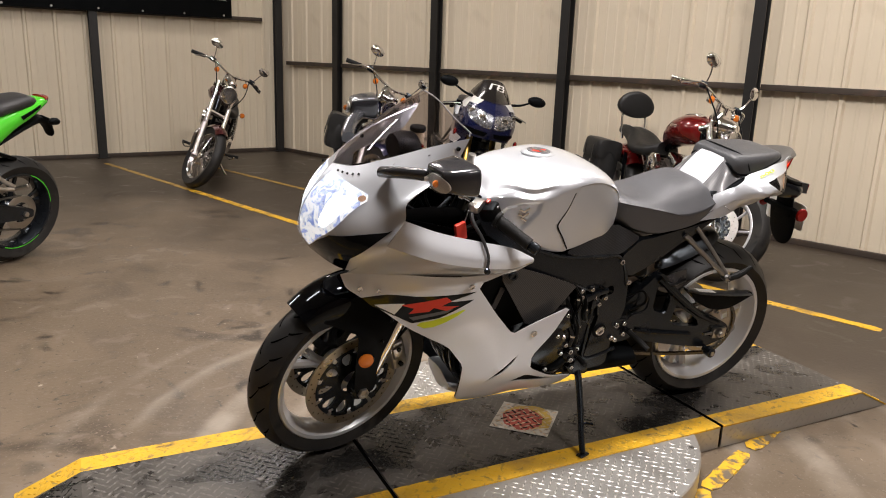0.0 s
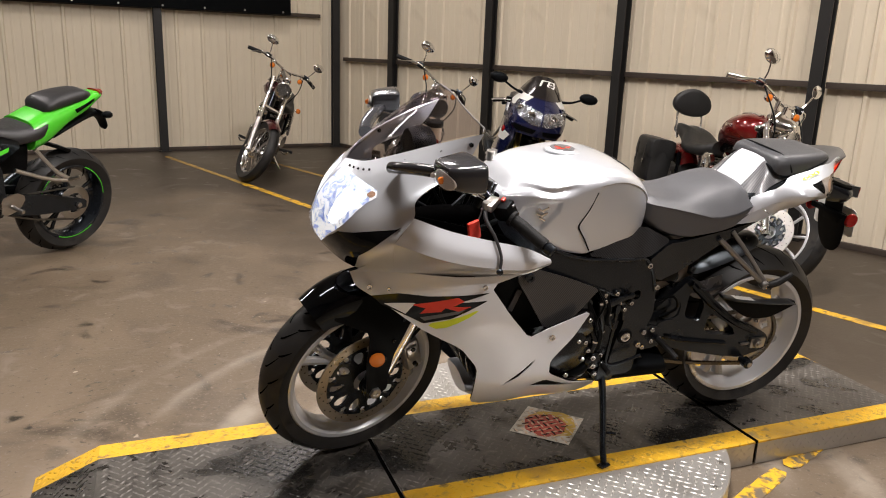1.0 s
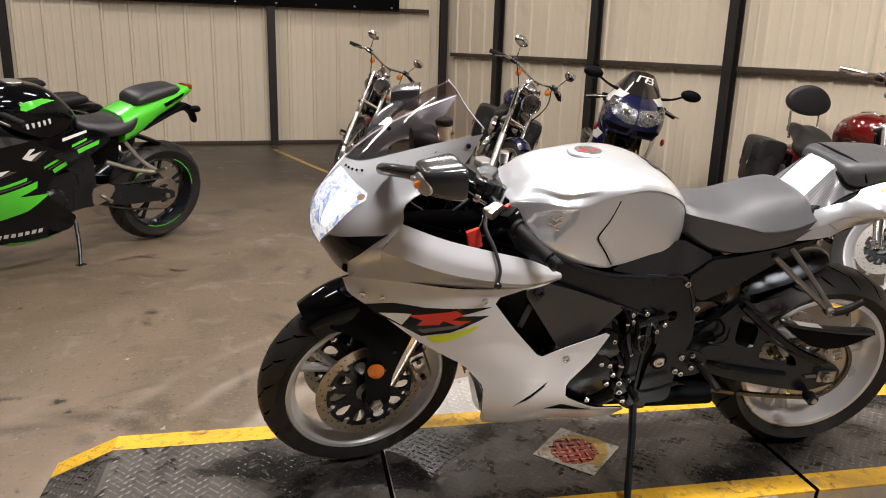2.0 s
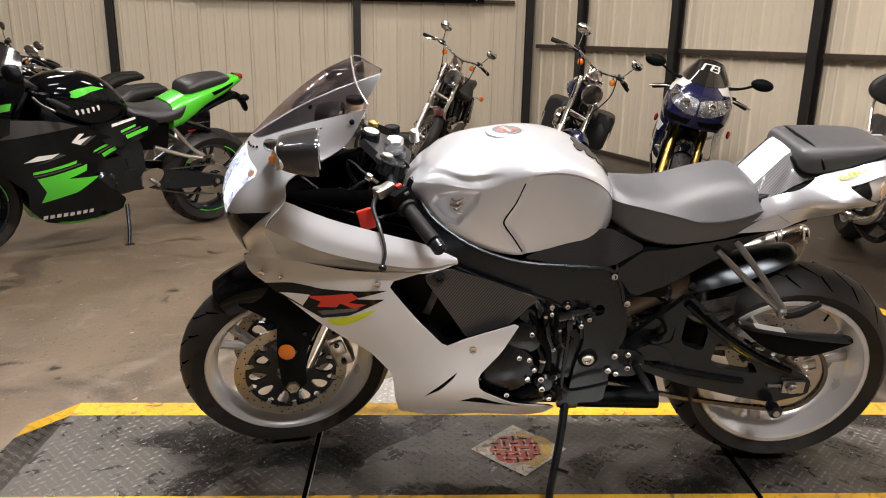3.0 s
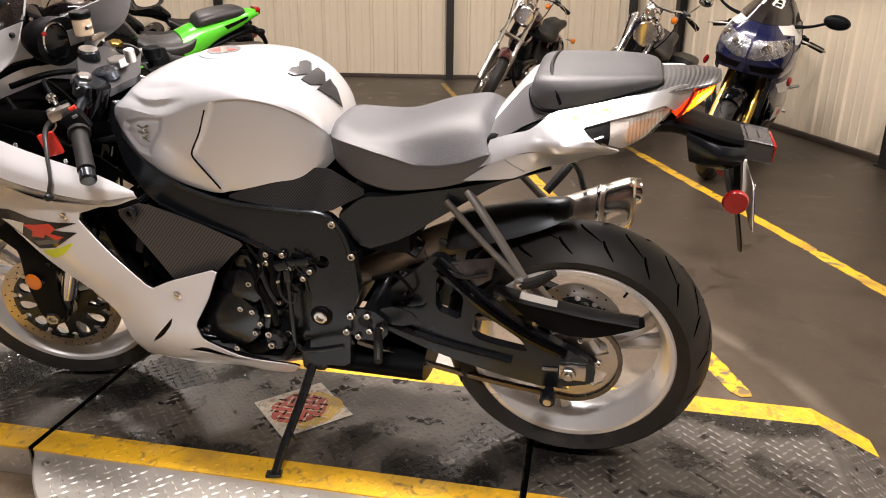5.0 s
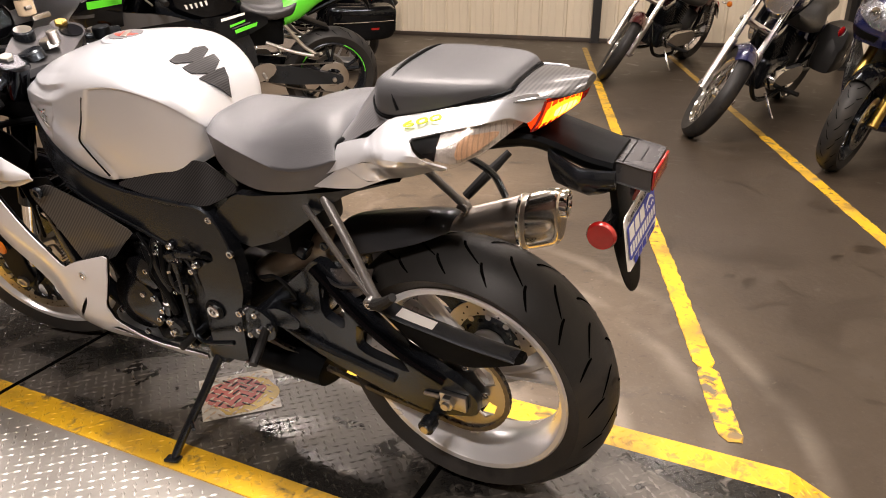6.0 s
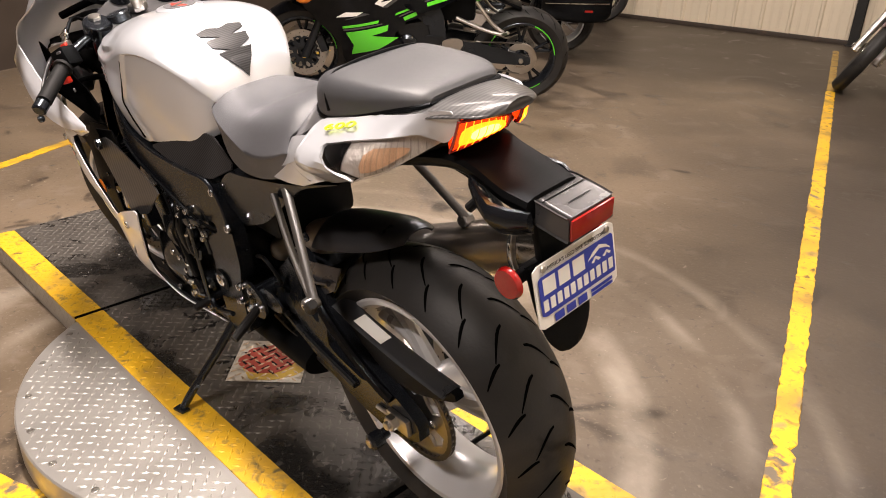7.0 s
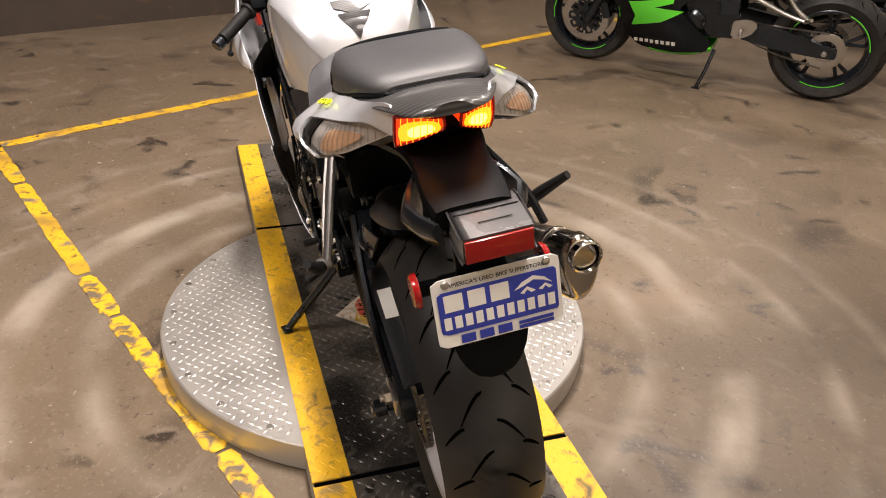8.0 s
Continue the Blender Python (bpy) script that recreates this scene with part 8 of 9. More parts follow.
        coil = [(-.0 + .085 * t + .026 * math.cos(2 * math.pi * 9 * t), s * .133 + .026 * math.sin(2 * math.pi * 9 * t), .39 + .22 * t) for t in [i / 90 for i in range(91)]]
        part("coil", tube(coil, 0.004, 6, 1), CHROME if not cast else BLACK_SATIN, sh)
    part("swingarm", join(tube([(.42, .12, .33), (0, .12, RR)], .02, 10), tube([(.42, -.12, .33), (0, -.12, RR)], .02, 10)), BLACK_SATIN, ck)
    # engine
    eng = part("engine", box(.42, .22, .22, (.72, 0, .36), .05, (0, 0, 0), 3), ENGINE_BLACK, ck, "air-cooled V-twin engine")
    for lean_, x0 in ((-24, .64), (24, .80)):
        cylm = pose(x0, 0, .46, 0, lean_, 0)
        fin = mesh_of("cooling_fin", box(.155, .165, .007, bevel=.002))
        fin.materials.append(STEEL if cast else ENGINE_BLACK)
        part("cylinder", moved(cyl(.06, (0, 0, 0), (0, 0, .2), 20), cylm), ENGINE_BLACK, eng)
        for k in range(9):
            part("cooling_fin", fin, None, eng).matrix_basis = cylm @ pose(0, 0, .02 + .02 * k)
        part("rocker_box", moved(box(.15, .15, .06, (0, 0, .225), .02), cylm), CHROME, eng, "chrome rocker box")
    part("air_cleaner", moved(lathe([(0, .05), (.06, .048), (.088, .03), (.09, 0), (0, 0)], 28), pose(.76, -.12, .60, 180)), CHROME, eng, "round chrome air cleaner")
    part("timing_cover", moved(lathe([(0, .035), (.07, .03), (.085, .012), (.085, 0), (0, 0)], 28), pose(.78, -.10, .36, 180)), CHROME, eng)
    part("primary_cover", loft([[(.50 + .36 * math.cos(a) * .5 + .2 * (1 if math.cos(a) > 0 else 0), .10 + o, .34 + .085 * math.sin(a) * k) for a in [2 * math.pi * i / 16 for i in range(16)]] for o, k in ((0, 1), (.05, 1), (.07, .8))], 2), CHROME, eng, "chrome primary cover")
    for k, dz in enumerate((0, .075)):
        part("exhaust_pipe", tube([(.86 - .22 * k, -.09, .52), (.95 - .22 * k, -.15, .44), (.88 - .2 * k, -.165, .30 + dz * .6), (.60, -.17, .24 + dz), (.1, -.175, .24 + dz), (-.33, -.18, .25 + dz)], [.021, .022, .023, .03, .036, .036], 14), CHROME, ck, "chrome exhaust pipe")
    for s in (1, -1):
        fp = part("foot_peg", tube([(.62, s * .12, .25), (.64, s * .20, .26), (.65, s * .30, .27)], [.012, .016, .016], 10), GRIP_RUBBER if not cast else CHROME, ck)
        part("peg_lever", tube([(.64, s * .17, .25), (.80, s * .24, .25), (.84, s * .27, .29)], .007, 8), CHROME, fp)
    part("side_stand", tube([(.70, .10, .2), (.72, .19, .10), (.74, .26, .042)], [.013, .012, .010], 10), CHROME, ck)
    part("belt_guard", box(.4, .02, .03, (.22, .12, .40), .008, (0, 10, 0)), BLACK_GLOSS, ck)
    if bags:
        for s in (1, -1):
            if hard:
                bg = part("saddlebag", loft([hull_section(x, [(0, z + h), (w * .75, z + h), (w, z + h * .5), (w, z - h * .6), (w * .7, z - h), (0, z - h)]) for x, z, w, h in ((.22, .56, .05, .08), (.16, .55, .10, .13), (-.1, .53, .115, .145), (-.33, .54, .105, .14), (-.40, .55, .07, .10))], 3), bag_paint or BLACK_GLOSS, ck, "glossy black hard saddlebag")
                bg.matrix_basis = pose(0, s * .24, 0)
                part("bag_reflector", box(.07, .004, .018, (-.2, s * .118, .50), .001), RED_PLASTIC, bg)
                part("bag_trim", tube([(.18, s * .118, .56), (-.1, s * .125, .565), (-.37, s * .112, .57)], .005, 6), CHROME, bg)
            else:
                bg = part("saddlebag", loft([hull_section(x, [(0, .665), (w * .8, .66), (w, .63), (w * 1.05, .48), (w * .95, .37), (w * .5, .35), (0, .35)]) for x, w in ((.16, .05), (.14, .085), (.0, .095), (-.16, .085), (-.19, .05))], 3), LEATHER, ck, "black leather saddlebag with straps")
                bg.matrix_basis = pose(0, s * .22, 0)
                part("bag_lid", loft([hull_section(x, [(0, .69), (w * .85, .685), (w * 1.1, .65), (w * 1.12, .55), (w * .9, .55), (0, .6)]) for x, w in ((.165, .055), (.145, .09), (.0, .10), (-.165, .09), (-.195, .055))], 3), LEATHER, bg)
                for x in (.07, -.10):
                    sr = part("strap", box(.025, .004, .17, (x, s * .112, .545), .002), LEATHER, bg)
                    part("buckle", box(.03, .004, .03, (x, s * .116, .50), .003), CHROME, sr)
    if backrest:
        bk = part("backrest", join(tube([(.02, .09, .72), (-.06, .10, .90), (-.10, .06, 1.02)], .009, 10), tube([(.02, -.09, .72), (-.06, -.10, .90), (-.10, -.06, 1.02)], .009, 10)), CHROME, ck, "padded backrest on a chrome hoop")
        part("back_pad", loft([[(-.075 - o, .15 * k * math.cos(a) * (1 - .15 * math.sin(a)), 1.0 + .105 * k * math.sin(a)) for a in [2 * math.pi * i / 16 for i in range(16)]] for o, k in ((-.035, .8), (-.025, 1), (.02, 1), (.03, .85))], 2), LEATHER, bk, "black leather pad")
    return ck


def sport_bike(m, label, c, name="sport_motorcycle"):
    """A faired sport bike; c holds its colours and what sets it apart."""
    sb = thing(name, m, label, "motorcycle", "parked motorcycles")
    FX, FR, RR = c.get("wheelbase", 1.40), 0.298, 0.312
    wm = c["wheel"]
    fw = cast_wheel(sb, "front_wheel", (FX, 0, FR), FR, 0.115, 0.219, 5, 0.012, wm, 0.05, split=True, stripe=c.get("rim_stripe"), groove_n=16)
    for s in (1, -1):
        brake_disc(fw, (0, s * 0.066, 0), 0.15, 0.105, s, STEEL, holes=30)
    rw = cast_wheel(sb, "rear_wheel", (0, 0, RR), RR, 0.155, 0.219, 5, 0.013, wm, 0.06, split=True, stripe=c.get("rim_stripe"), groove_n=18)
    brake_disc(rw, (0, -0.07, 0), 0.105, 0.07, -1, STEEL, holes=20)
    part("sprocket", lathe([(.06, .074), (.098, .074), (.103, .077), (.098, .080), (.06, .080)], 44, True), STEEL, rw)
    part("chain", join(tube([(0, .077, RR + .1), (.5, .077, .41)], .006, 6), tube([(0, .077, RR - .1), (.25, .077, .255), (.5, .077, .34)], .006, 6)), CHAIN_DARK, sb)
    rake = math.radians(25)
    ax = Vector((-math.sin(rake), 0, math.cos(rake)))
    for s in (1, -1):
        b = Vector((FX - .03, s * .1, FR + .01))
        fk = part("fork_leg", tube([b + ax * .22, b + ax * .68], .025, 14), c.get("fork", BLACK_SATIN), sb, "fork leg")
        part("fork_slider", tube([b - ax * .02, b + ax * .26], [.03, .024, .023], 14), c.get("fork_low", BLACK_SATIN), fk)
        part("caliper", box(.055, .055, .11, (FX - .13, s * .072, FR + .07), .014, (0, 18, 0)), c.get("caliper", BLACK_SATIN), fk)
    sec = []
    for deg in (52, 70, 90, 110, 130, 148):
        a = math.radians(deg)
        sec.append([(FX + (FR + .024 - .05 * abs(t) ** 2.5) * math.cos(a), .066 * t, FR + (FR + .024 - .05 * abs(t) ** 2.5) * math.sin(a)) for t in (-1, -.7, -.3, 0, .3, .7, 1)])
    fb = loft(sec, 3, closed=False)
    bmesh.ops.solidify(fb, geom=fb.faces[:], thickness=.003)
    part("front_fender", fb, c["fender"], sb, "moulded front fender")
    # nose, lamps, screen
    rails = [
        [(1.42, 0, .985), (1.38, .08, .99), (1.30, .135, 1.0), (1.20, .165, 1.015), (1.10, .175, 1.03)],
        [(1.49, 0, .92), (1.44, .11, .925), (1.35, .175, .93), (1.25, .205, .935), (1.12, .215, .94)],
        [(1.535, 0, .84), (1.48, .12, .845), (1.40, .195, .85), (1.30, .225, .86), (1.18, .235, .87)],
        [(1.53, 0, .77), (1.48, .115, .77), (1.42, .185, .775), (1.33, .22, .78), (1.20, .24, .79)],
        [(1.48, 0, .70), (1.45, .09, .70), (1.41, .15, .70), (1.34, .19, .70), (1.20, .215, .71)]]
    S = railed(rails)
    G = {1: lambda a, b: Vector(S(a, b)), -1: lambda a, b: Vector((S(a, b).x, -S(a, b).y, S(a, b).z))}
    ns = sheet(S, 20, 18, .003, (.5, 1, 0))
    cowl = part("nose_cowl", join(ns, mirrored(ns)), c["nose"], sb, "painted nose cowl")
    for s in (1, -1):
        hl = part("headlamp", patch(c["lamp"], G[s], .002, .05, .003, soft=1, cut=.08), LAMP_BOWL, sb, "clear headlamp, unlit")
        part("lens", patch(c["lamp"], G[s], .002, .05, .010, soft=1, cut=.08), CLEAR, hl)
        for u, v, r in ((.18, .47, 1.0), (.42, .38, .8)):
            at = Matrix.Translation(G[s](u, v) + Vector((.006, 0, .002))) @ pose(0, 0, 0, 0, 0, -90 + s * 30)
            part("bulb_bowl", moved(lathe([(0, -.004), (.02 * r, -.002), (.033 * r, .003), (.036 * r, .001), (.036 * r, -.003)], 20), at), CHROME, hl)
            part("bulb", moved(lathe([(0, .010), (.008 * r, .008), (.010 * r, .002), (.010 * r, -.002)], 14), at), CHROME, hl)
        for poly, mt, nm in c.get("nose_marks", ()):
            part(nm, patch(poly, G[s], .001, .04, .0035, soft=0), mt, cowl)
    scr = railed([[(1.42, 0, .987), (1.38, .08, .992), (1.30, .133, 1.003), (1.20, .162, 1.018), (1.10, .172, 1.033)],
                  [(1.33, 0, 1.075), (1.30, .06, 1.076), (1.24, .10, 1.075), (1.18, .13, 1.075), (1.10, .145, 1.075)],
                  [(1.19, 0, 1.165), (1.18, .045, 1.16), (1.15, .08, 1.15), (1.12, .10, 1.135), (1.09, .11, 1.12)]])
    sc = sheet(scr, 14, 12, .003, (0, .3, 1))
    screen = part("windscreen", join(sc, mirrored(sc)), c["screen"], sb, c.get("screen_label", "dark windscreen"))
    if c.get("emblem"):
        for pts in ([(-.042, -.03), (-.03, -.03), (-.018, .03), (-.03, .03)], [(-.03, .03), (.01, .03), (.014, .022), (-.032, .022)], [(-.002, -.03), (.01, -.03), (.022, .03), (.01, .03)], [(.012, .03), (.045, .028), (.046, .004), (.038, .004), (.036, .02), (.013, .022)], [(.01, .004), (.05, .002), (.045, -.03), (.004, -.03), (.005, -.022), (.038, -.022), (.04, -.004), (.01, -.003)]):
            part("emblem", patch(pts, lambda a, b: (1.275 - .80 * b - 7.0 * a * a, a * 1.35, 1.103 + .80 * b - 1.6 * a * a), .001, .03, .012, soft=0), PLATE_WHITE, screen)
    for s in (1, -1):
        st = Vector((1.24, s * .165, 1.0))
        en = Vector((1.20, s * .33, 1.06))
        mr = part("mirror", tube([st, st + Vector((.0, s * .08, .02)), en], [.012, .009, .008], 10), BLACK_PLASTIC, sb, "black mirror on a stalk")
        part("mirror_shell", loft([[(1.215 - o, s * .375 + .075 * k * math.cos(a), 1.075 + .042 * k * math.sin(a)) for a in [2 * math.pi * i / 14 for i in range(14)]] for o, k in ((-.03, .5), (-.02, .85), (.005, 1), (.022, 1), (.026, .92))], 2), BLACK_PLASTIC, mr)
        part("mirror_glass", patch([(.066 * math.cos(a), .036 * math.sin(a)) for a in [2 * math.pi * i / 14 for i in range(14)]], lambda a, b: (1.1885, s * .375 + a, 1.075 + b), .001, .04, soft=0), MIRROR, mr)
        # bars
        gp = part("handlebar", tube([(1.06, s * .10, .93), (1.05, s * .20, .925), (.97, s * .33, .89)], .011, 10), BLACK_SATIN, sb)
        part("grip", tube([(1.01, s * .26, .908), (.955, s * .345, .882)], .0165, 14), GRIP_RUBBER, gp)
        part("lever", tube([(1.08, s * .22, .92), (1.07, s * .30, .905), (1.03, s * .37, .885)], .0055, 8), c.get("lever", STEEL), gp)
        part("switch_box", box(.04, .05, .045, (1.035, s * .225, .92), .008, (0, 0, s * 40)), BLACK_PLASTIC, gp)
        part("turn_signal", moved(lathe([(0, -.012), (.02, -.01), (.03, 0), (.02, .012), (0, .016)], 16), pose(1.33, s * .255, .70) @ Matrix.Diagonal((1.6, 1, 1, 1))), c.get("signal", ORANGE), sb, "turn signal on the fairing")
    part("top_yoke", box(.08, .26, .025, (1.06, 0, .955), .01, (0, -25, 0)), BLACK_SATIN, sb)
    part("instrument_pod", box(.06, .2, .09, (1.19, 0, 1.0), .02, (0, -25, 0)), BLACK_PLASTIC, sb)
    # side fairings with their marks
    side = bent(c["side_ctrl"])
    for s in (1, -1):
        g = side if s > 0 else (lambda x, z: (x, -side(x, z)[1], z))
        fp = part("side_fairing", patch(c["side"], g, .003, .03, soft=1, cut=.12), c["side_paint"], sb, "side fairing with printed marks")
        for k, (poly, mt, nm) in enumerate(c["side_marks"]):
            part(nm, patch(poly, g, .0008, .03, .0012 + .0006 * (k % 3), soft=0), mt, fp)
    if "cover" in c:
        for s in (1, -1):
            cs = bent([(.80, .74, s * .17), (.60, .74, s * .15), (.40, .72, s * .145), (.62, .62, s * .185), (.72, .64, s * .19), (.52, .64, s * .17)])
            cv = part("side_cover", patch(c["cover"], cs, .003, .03, soft=1, cut=.12), c["side_paint"], sb, "side cover with printed stripes")
            for k, (poly, mt, nm) in enumerate(c["cover_marks"]):
                part(nm, patch(poly, cs, .0008, .03, .0012 + .0006 * (k % 3), soft=0), mt, cv)
    part("belly_pan", loft([hull_section(x, [(0, z + .02), (w, z + .03), (w * .9, z), (0, z - .02)]) for x, z, w in ((1.08, .23, .10), (.95, .18, .14), (.75, .18, .14), (.60, .22, .12))], 3), c["belly"], sb)
    part("radiator", box(.035, .28, .26, (1.06, 0, .52), .006, (0, 12, 0)), ENGINE_BLACK, sb)
    # tank, seats, tail
    tk = []
    for x, zt, zb, w in ((1.04, .90, .86, .07), (1.0, .955, .82, .13), (.92, .99, .78, .16), (.82, 1.0, .74, .172), (.72, .985, .73, .165), (.64, .94, .74, .14), (.57, .87, .755, .105), (.54, .83, .77, .07)):
        h = zt - zb
        tk.append(hull_section(x, [(0, zt), (w * .45, zt - h * .03), (w * .8, zt - h * .17), (w, zt - h * .45), (w * .95, zt - h * .75), (w * .85, zb), (0, zb)]))
    tank = part("fuel_tank", loft(tk, 4), c["tank"], sb, c.get("tank_label", "painted fuel tank"), sharp=60)
    part("filler_cap", cyl(.05, (.84, 0, .995), (.84, 0, 1.008), 28, .004), STEEL, tank)
    for poly, mt, nm in c.get("tank_marks", ()):
        for s in (1, -1):
            part(nm, patch(poly, bent([(1.0, .9, s * .125), (.82, .88, s * .173), (.82, .95, s * .14), (.82, .8, s * .168), (.66, .85, s * .145), (.62, .80, s * .125), (.95, .82, s * .15), (.72, .95, s * .124), (.92, .96, s * .118)]), .001, .02, .011, soft=0), mt, tank)
    part("frame", join(*[patch([(1.02, .86), (.9, .76), (.6, .70), (.5, .62), (.47, .40), (.56, .36), (.60, .55), (.9, .66), (1.03, .78)], flatwise(s * .15), .03, .04, soft=1, cut=.15) for s in (1, -1)]), BLACK_SATIN, sb, "black frame")
    seat = []
    for x, zt, zb, w in ((.56, .82, .76, .07), (.50, .80, .73, .11), (.38, .79, .71, .14), (.27, .815, .73, .145), (.22, .85, .76, .13)):
        h = zt - zb
        seat.append(hull_section(x, [(0, zt), (w * .6, zt - h * .04), (w * .93, zt - h * .3), (w, zt - h * .65), (w * .85, zb), (0, zb)]))
    part("rider_seat", loft(seat, 3), SEAT_DARK, sb, "black rider seat", sharp=60)
    ps = []
    for x, zt, zb, w in ((.21, .885, .86, .07), (.185, .925, .87, .10), (.10, .955, .89, .105), (-.04, .975, .92, .09), (-.10, .962, .93, .06)):
        h = zt - zb
        ps.append(hull_section(x, [(0, zt), (w * .6, zt - h * .04), (w * .95, zt - h * .3), (w, zt - h * .7), (w * .85, zb), (0, zb)]))
    part("pillion_seat", loft(ps, 3), SEAT_DARK, sb, "black pillion seat", sharp=60)
    tl = []
    for x, zt, zb, w in ((.30, .82, .66, .135), (.20, .87, .70, .13), (.08, .905, .79, .118), (-.05, .94, .85, .095), (-.14, .955, .90, .065), (-.19, .955, .92, .04)):
        h = zt - zb
        tl.append(hull_section(x, [(0, zt), (w * .7, zt - h * .05), (w, zt - h * .35), (w * .9, zb + h * .1), (0, zb)]))
    tail = part("tail_cowl", loft(tl, 3), c["tail"], sb, "painted tail cowl", sharp=45)
    for poly, mt, nm in c.get("tail_marks", ()):
        for s in (1, -1):
            part(nm, patch(poly, bent([(.30, .76, s * .137), (.16, .82, s * .128), (-.03, .89, s * .100), (-.14, .93, s * .066), (.18, .78, s * .126), (-.07, .89, s * .090)]), .001, .03, .004, soft=0), mt, tail)
    part("tail_lamp", loft([hull_section(x, [(0, .965), (w, .958), (w * .8, .93), (0, .925)]) for x, w in ((-.17, .05), (-.205, .03))], 2), RED_PLASTIC, tail)
    part("undertray", loft([hull_section(x, [(0, z), (w, z - .01), (w * .9, z - .04), (0, z - .05)]) for x, z, w in ((.15, .76, .1), (-.05, .84, .08), (-.16, .855, .05), (-.22, .82, .04), (-.25, .77, .035))], 3), BLACK_PLASTIC, sb)
    for s in (1, -1):
        part("rear_signal", moved(lathe([(0, -.02), (.018, -.014), (.022, 0), (.016, .018), (0, .03)], 14), pose(-.17, s * .12, .84) @ Matrix.Diagonal((1.6, 1, 1, 1))), BLACK_PLASTIC, sb)
        part("signal_stalk", cyl(.008, (-.16, s * .03, .85), (-.17, s * .11, .84), 8), BLACK_PLASTIC, sb)
        arm = part("swingarm", patch([(.50, .44), (.2, .40), (0, .35), (-.06, .33), (-.06, .285), (0, .28), (.25, .29), (.50, .33)], flatwise(s * .11), .03, .04, soft=1, cut=.15), c.get("arm", BLACK_SATIN), sb, "swingarm")
        part("axle_nut", cyl(.016, (0, s * .11, .312), (0, s * .13, .312), 6, .002), STEEL, arm)
        hg = part("peg_hanger", tube([(.30, s * .13, .68), (.20, s * .16, .56), (.12, s * .18, .50), (.25, s * .16, .52), (.42, s * .14, .58)], .012, 8), c.get("hanger", STEEL), sb, "passenger peg hanger")
        part("passenger_peg", cyl(.011, (.13, s * .18, .50), (.10, s * .24, .53), 10, .002), c.get("hanger", STEEL), hg)
        rp = part("rearset", patch([(.52, .43), (.42, .46), (.36, .43), (.40, .36), (.50, .33)], flatwise(s * .155), .01, .04, soft=1), c.get("hanger", STEEL), sb, "footrest plate")
        part("foot_peg", cyl(.012, (.45, s * .16, .39), (.44, s * .24, .38), 10, .002), c.get("hanger", STEEL), rp)
    part("hugger", box(.22, .12, .02, (.12, 0, .66), .006, (0, -20, 0)), BLACK_PLASTIC, sb)
    eng = part("engine", box(.38, .30, .26, (.72, 0, .42), .04, (0, 10, 0), 3), ENGINE_BLACK, sb, "black engine")
    part("engine_cover", moved(lathe([(0, .03), (.05, .027), (.07, .01), (.07, 0), (0, 0)], 24), pose(.72, .15, .40)), ENGINE_BLACK, eng)
    bolts(eng, [(.72 + .062 * math.cos(a), .16, .40 + .062 * math.sin(a)) for a in [k * 1.05 for k in range(6)]], .006, .008)
    part("gearbox_cover", box(.12, .03, .14, (.55, .14, .40), .012), ENGINE_BLACK, eng)
    part("inner_body", box(.5, .18, .16, (.55, 0, .62), .03), BLACK_PLASTIC, sb)
    part("muffler", tube([(.45, -.10, .30), (.32, -.15, .33), (.1, -.19, .43), (-.15, -.20, .50)], [.028, .05, .058, .05], 16), BLACK_SATIN, sb, "black muffler")
    part("side_stand", tube([(.58, .12, .24), (.60, .19, .13), (.625, .245, .045)], [.012, .011, .010], 10), BLACK_SATIN, sb)
    part("stand_foot", box(.05, .035, .008, (.625, .25, .043), .003, (11, 0, 0)), BLACK_SATIN, sb)
    return sb


def parked(x, y, heading, lean):
    return pose(x, y, 0.002, -lean, 0, heading)


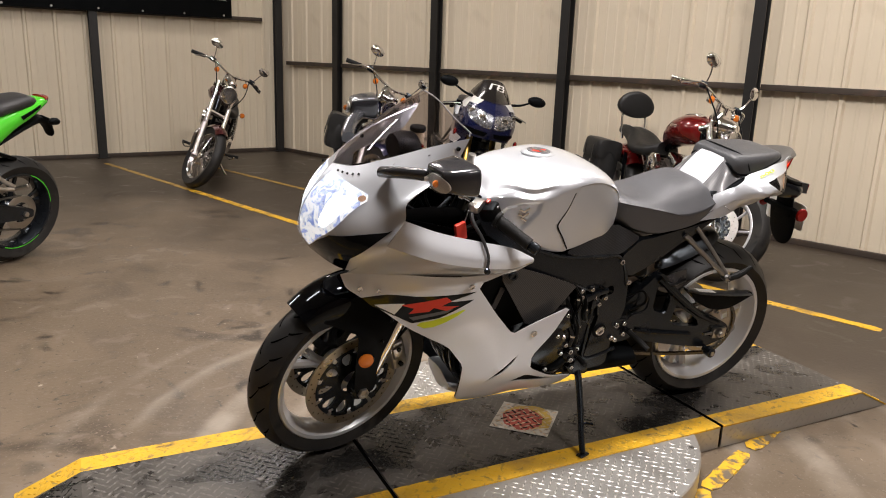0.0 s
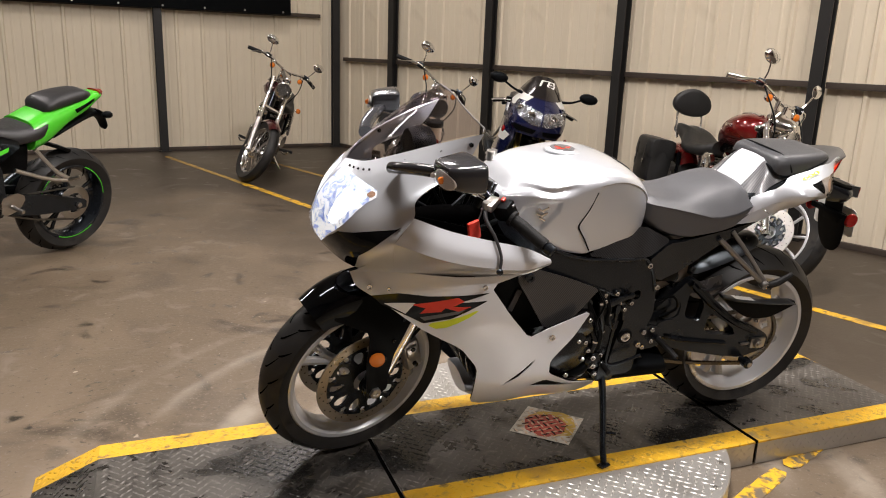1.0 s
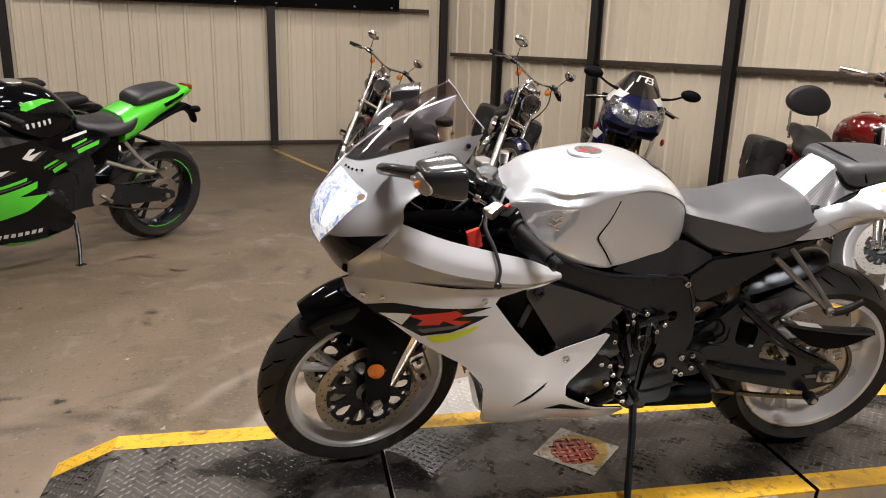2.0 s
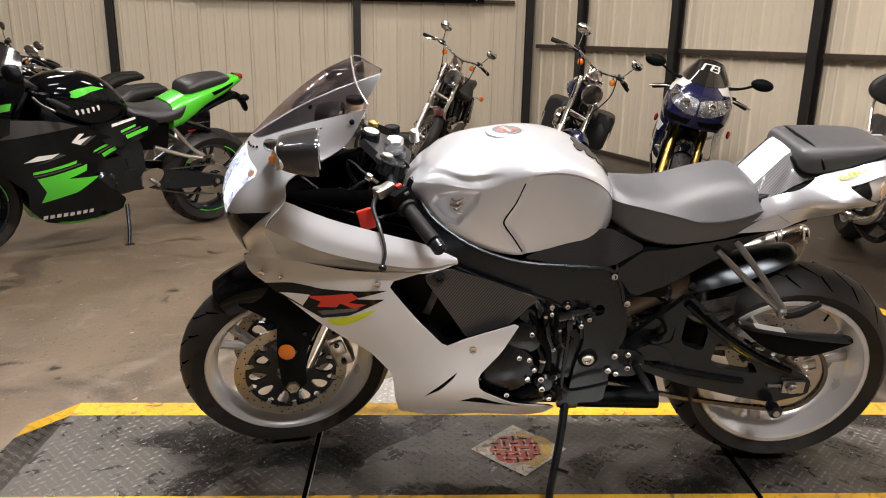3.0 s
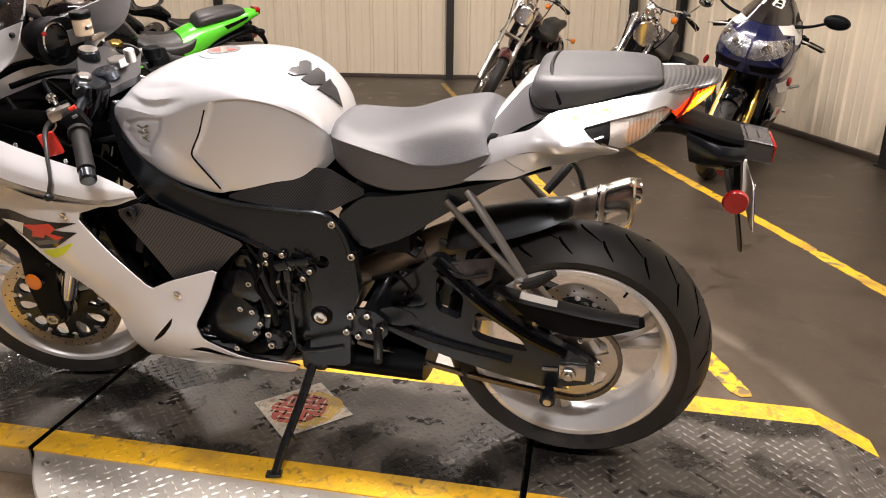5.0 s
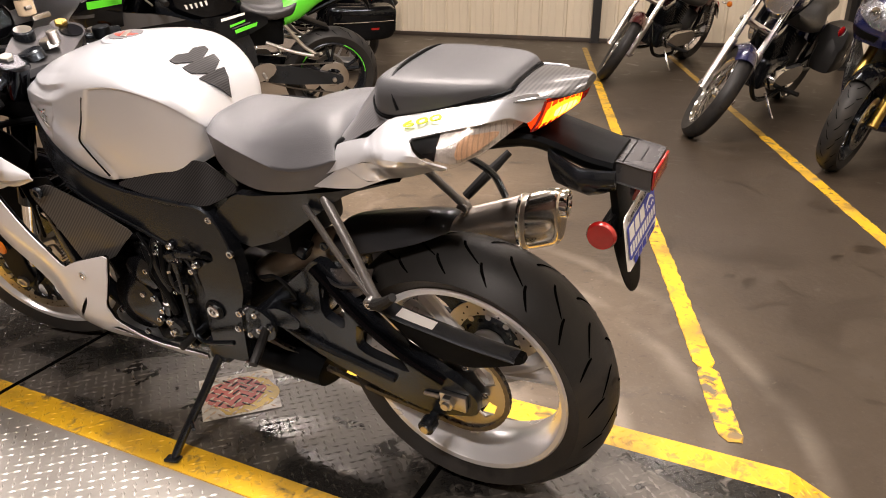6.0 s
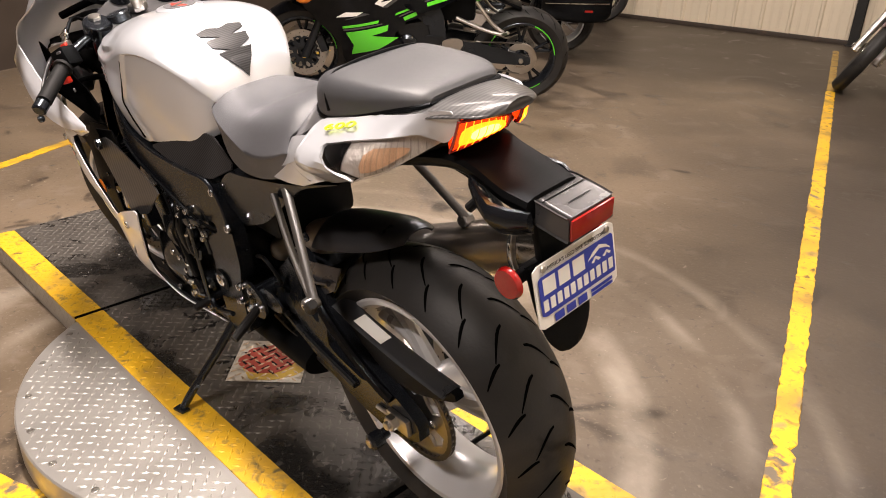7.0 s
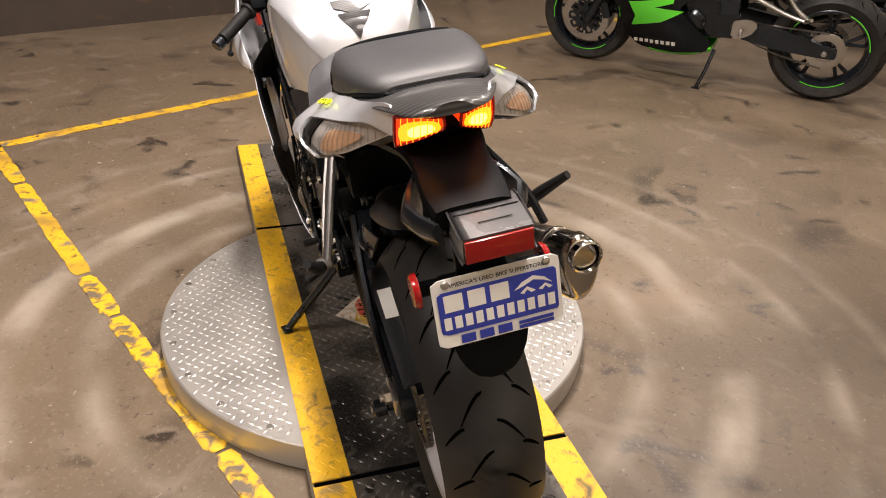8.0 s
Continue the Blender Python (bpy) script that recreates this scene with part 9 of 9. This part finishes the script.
def other_bikes():
    # row along the side wall
    cruiser(parked(-0.10, -6.98, 72, 17), "dark maroon chrome cruiser leaning on its side stand", MAROON, "dark maroon tank", 30, bags=False, lift=0.10)
    cruiser(parked(-1.08, -5.22, 72, 17), "dark blue cruiser with black leather saddlebags", BLUE_PAINT, "dark blue tank", 30, bags=True, lift=0.07)
    cruiser(parked(-2.55, -2.75, 72, 9), "candy red cruiser with backrest and leather saddlebags", RED_WINE, "candy red tank", 30, bags=True, backrest=True, cast=True, tall=0.05)
    blue = {"wheel": BLACK_SATIN, "fork": GOLD, "fork_low": GOLD, "fender": BLACK_GLOSS, "nose": BLUE_PAINT, "screen": DARK_SMOKE, "screen_label": "black screen with a white emblem", "emblem": True,
            "lamp": [(.012, .34), (.3, .28), (.60, .20), (.57, .38), (.42, .54), (.14, .68), (.012, .68)], "side_paint": BLUE_PAINT, "belly": BLUE_PAINT, "tank": BLUE_PAINT, "tail": WHITE, "tank_label": "blue and white tank",
            "nose_marks": [([(.28, .0), (.60, .0), (.82, .10), (.99, .26), (.80, .36), (.66, .34), (.63, .18), (.36, .17)], PLATE_WHITE, "white_mark"), ([(.05, .80), (.5, .76), (.7, .82), (.5, .92), (.1, .92)], BLACK_PLASTIC, "intake")],
            "side_ctrl": [(1.40, .72, .16), (1.15, .75, .235), (.95, .74, .23), (1.25, .55, .19), (1.05, .55, .23), (.85, .50, .235), (1.05, .38, .21), (.8, .38, .225), (1.0, .22, .15), (.7, .22, .16)],
            "side": [(1.40, .75), (1.2, .80), (1.0, .78), (.90, .72), (.98, .62), (.80, .52), (.70, .42), (.62, .25), (.75, .20), (1.0, .20), (1.10, .30), (1.10, .42), (1.22, .52), (1.35, .62)],
            "side_marks": [([(1.30, .66), (1.1, .70), (.95, .66), (1.0, .60), (1.2, .60)], PLATE_WHITE, "white_mark"), ([(1.1, .50), (.82, .48), (.76, .42), (1.08, .40)], PLATE_WHITE, "white_mark"), ([(1.02, .47), (.9, .465), (.88, .43), (1.0, .43)], RED_PAINT, "red_mark")],
            "tank_marks": [([(.95, .90), (.80, .93), (.68, .90), (.70, .84), (.9, .83)], PLATE_WHITE, "white_mark")], "tail_marks": [([(.2, .80), (0, .86), (-.2, .92), (-.1, .93), (.15, .88)], BLUE_PAINT, "blue_mark")], "signal": RED_PLASTIC}
    sport_bike(parked(-1.92, -4.55, 69.5, 12), "blue and white sport bike with unlit headlamp", blue)
    G1 = LIME_GREEN
    grey = material("graphite_decal", (0.055, 0.055, 0.056), 0.4)
    green = {"wheel": BLACK_SATIN, "rim_stripe": LIME_GREEN, "fender": BLACK_GLOSS, "nose": BLACK_GLOSS, "screen": DARK_SMOKE,
             "lamp": [(.10, .34), (.4, .30), (.62, .36), (.5, .46), (.2, .52)], "side_paint": BLACK_GLOSS, "belly": LIME_GREEN, "tank": BLACK_GLOSS, "tank_label": "black tank with green flash", "tail": LIME_GREEN,
             "nose_marks": [([(.55, .45), (.95, .40), (.98, .52), (.6, .58)], G1, "green_mark"), ([(.3, .72), (.7, .66), (.7, .72), (.3, .78)], grey, "grey_mark")],
             "side_ctrl": [(1.40, .72, .16), (1.15, .75, .235), (.95, .74, .225), (1.25, .55, .19), (1.05, .55, .24), (.80, .55, .20), (.85, .45, .225), (1.05, .38, .21), (.75, .33, .20), (1.0, .22, .15), (.7, .22, .16), (.62, .62, .17)],
             "side": [(1.40, .76), (1.2, .82), (1.0, .80), (.82, .74), (.66, .66), (.60, .60), (.72, .56), (.80, .48), (.72, .40), (.60, .30), (.62, .23), (.80, .20), (1.02, .20), (1.12, .30), (1.13, .42), (1.24, .52), (1.36, .63)],
             "side_marks": [([(1.09, .493), (.83, .543), (.836, .509), (.935, .479), (.769, .468), (.891, .394), (1.066, .346), (1.045, .414)], G1, "green_mark"), ([(1.107, .533), (.886, .573), (.892, .556), (1.108, .518)], G1, "green_mark"), ([(1.105, .512), (.866, .555), (.868, .547), (1.105, .503)], grey, "grey_mark"), ([(1.148, .584), (1.084, .620), (.976, .624), (1.018, .601)], PLATE_WHITE, "white_mark"), ([(1.02, .598), (.975, .618), (.94, .612), (1.10, .570)], grey, "grey_mark"), ([(.91, .672), (.865, .714), (.837, .712), (.874, .680), (.800, .694), (.862, .653)], PLATE_WHITE, "white_mark"), ([(.800, .690), (.770, .694), (.835, .648), (.860, .650)], grey, "grey_mark"), ([(.786, .611), (.690, .648), (.683, .636), (.79, .598)], G1, "green_mark"), ([(.765, .596), (.680, .632), (.676, .624), (.765, .588)], grey, "grey_mark"), ([(.742, .586), (.665, .620), (.655, .600), (.73, .566)], G1, "green_mark")] + [([(1.05 - .033 * k, .257 + .0022 * k), (1.028 - .033 * k, .2585 + .0022 * k), (1.028 - .033 * k, .2345 + .0022 * k), (1.05 - .033 * k, .233 + .0022 * k)], PLATE_WHITE, "white_bar") for k in range(8)] + [([(1.267, .705), (1.074, .735), (.865, .755), (.95, .785), (1.055, .803), (1.20, .812)], grey, "grey_panel")],
             "cover": [(.80, .745), (.64, .755), (.50, .770), (.40, .735), (.40, .700), (.52, .640), (.64, .615), (.72, .640)],
             "cover_marks": [([(.625, .700), (.534, .728), (.534, .716), (.625, .687)], G1, "green_mark"), ([(.612, .684), (.505, .716), (.505, .708), (.612, .676)], grey, "grey_mark"), ([(.600, .673), (.462, .712), (.470, .690), (.594, .652)], G1, "green_mark"), ([(.672, .738), (.530, .768), (.530, .755), (.672, .722)], PLATE_WHITE, "white_mark")],
             "tank_marks": [([(.925, .905), (.84, .935), (.768, .945), (.700, .930), (.78, .918), (.856, .891)], G1, "green_mark")] + [([(.866 - .027 * k, .832 + .0046 * k), (.852 - .027 * k, .834 + .0046 * k), (.846 - .027 * k, .808 + .0046 * k), (.856 - .027 * k, .806 + .0046 * k)], PLATE_WHITE, "white_mark") for k in range(5)],
             "tail_marks": [([(.05, .88), (-.11, .93), (-.11, .915), (.03, .86)], BLACK_GLOSS, "black_mark")], "signal": ORANGE, "hanger": STEEL, "lever": STEEL}
    sport_bike(parked(1.83, -3.20, 42, 10) @ Matrix.Scale(1.06, 4), "black and lime green sport bike on its side stand", green)
    # black bikes beyond it
    cruiser(parked(2.75, -4.95, 41, 10), "glossy black touring cruiser with hard saddlebags", BLACK_GLOSS, "black tank", 20, bags=True, hard=True, cast=True, name="touring_motorcycle")
    cruiser(parked(3.60, -6.95, 41, 10), "black cruiser parked by the back wall", BLACK_GLOSS, "black tank", 20, bags=False, cast=False)


other_bikes()
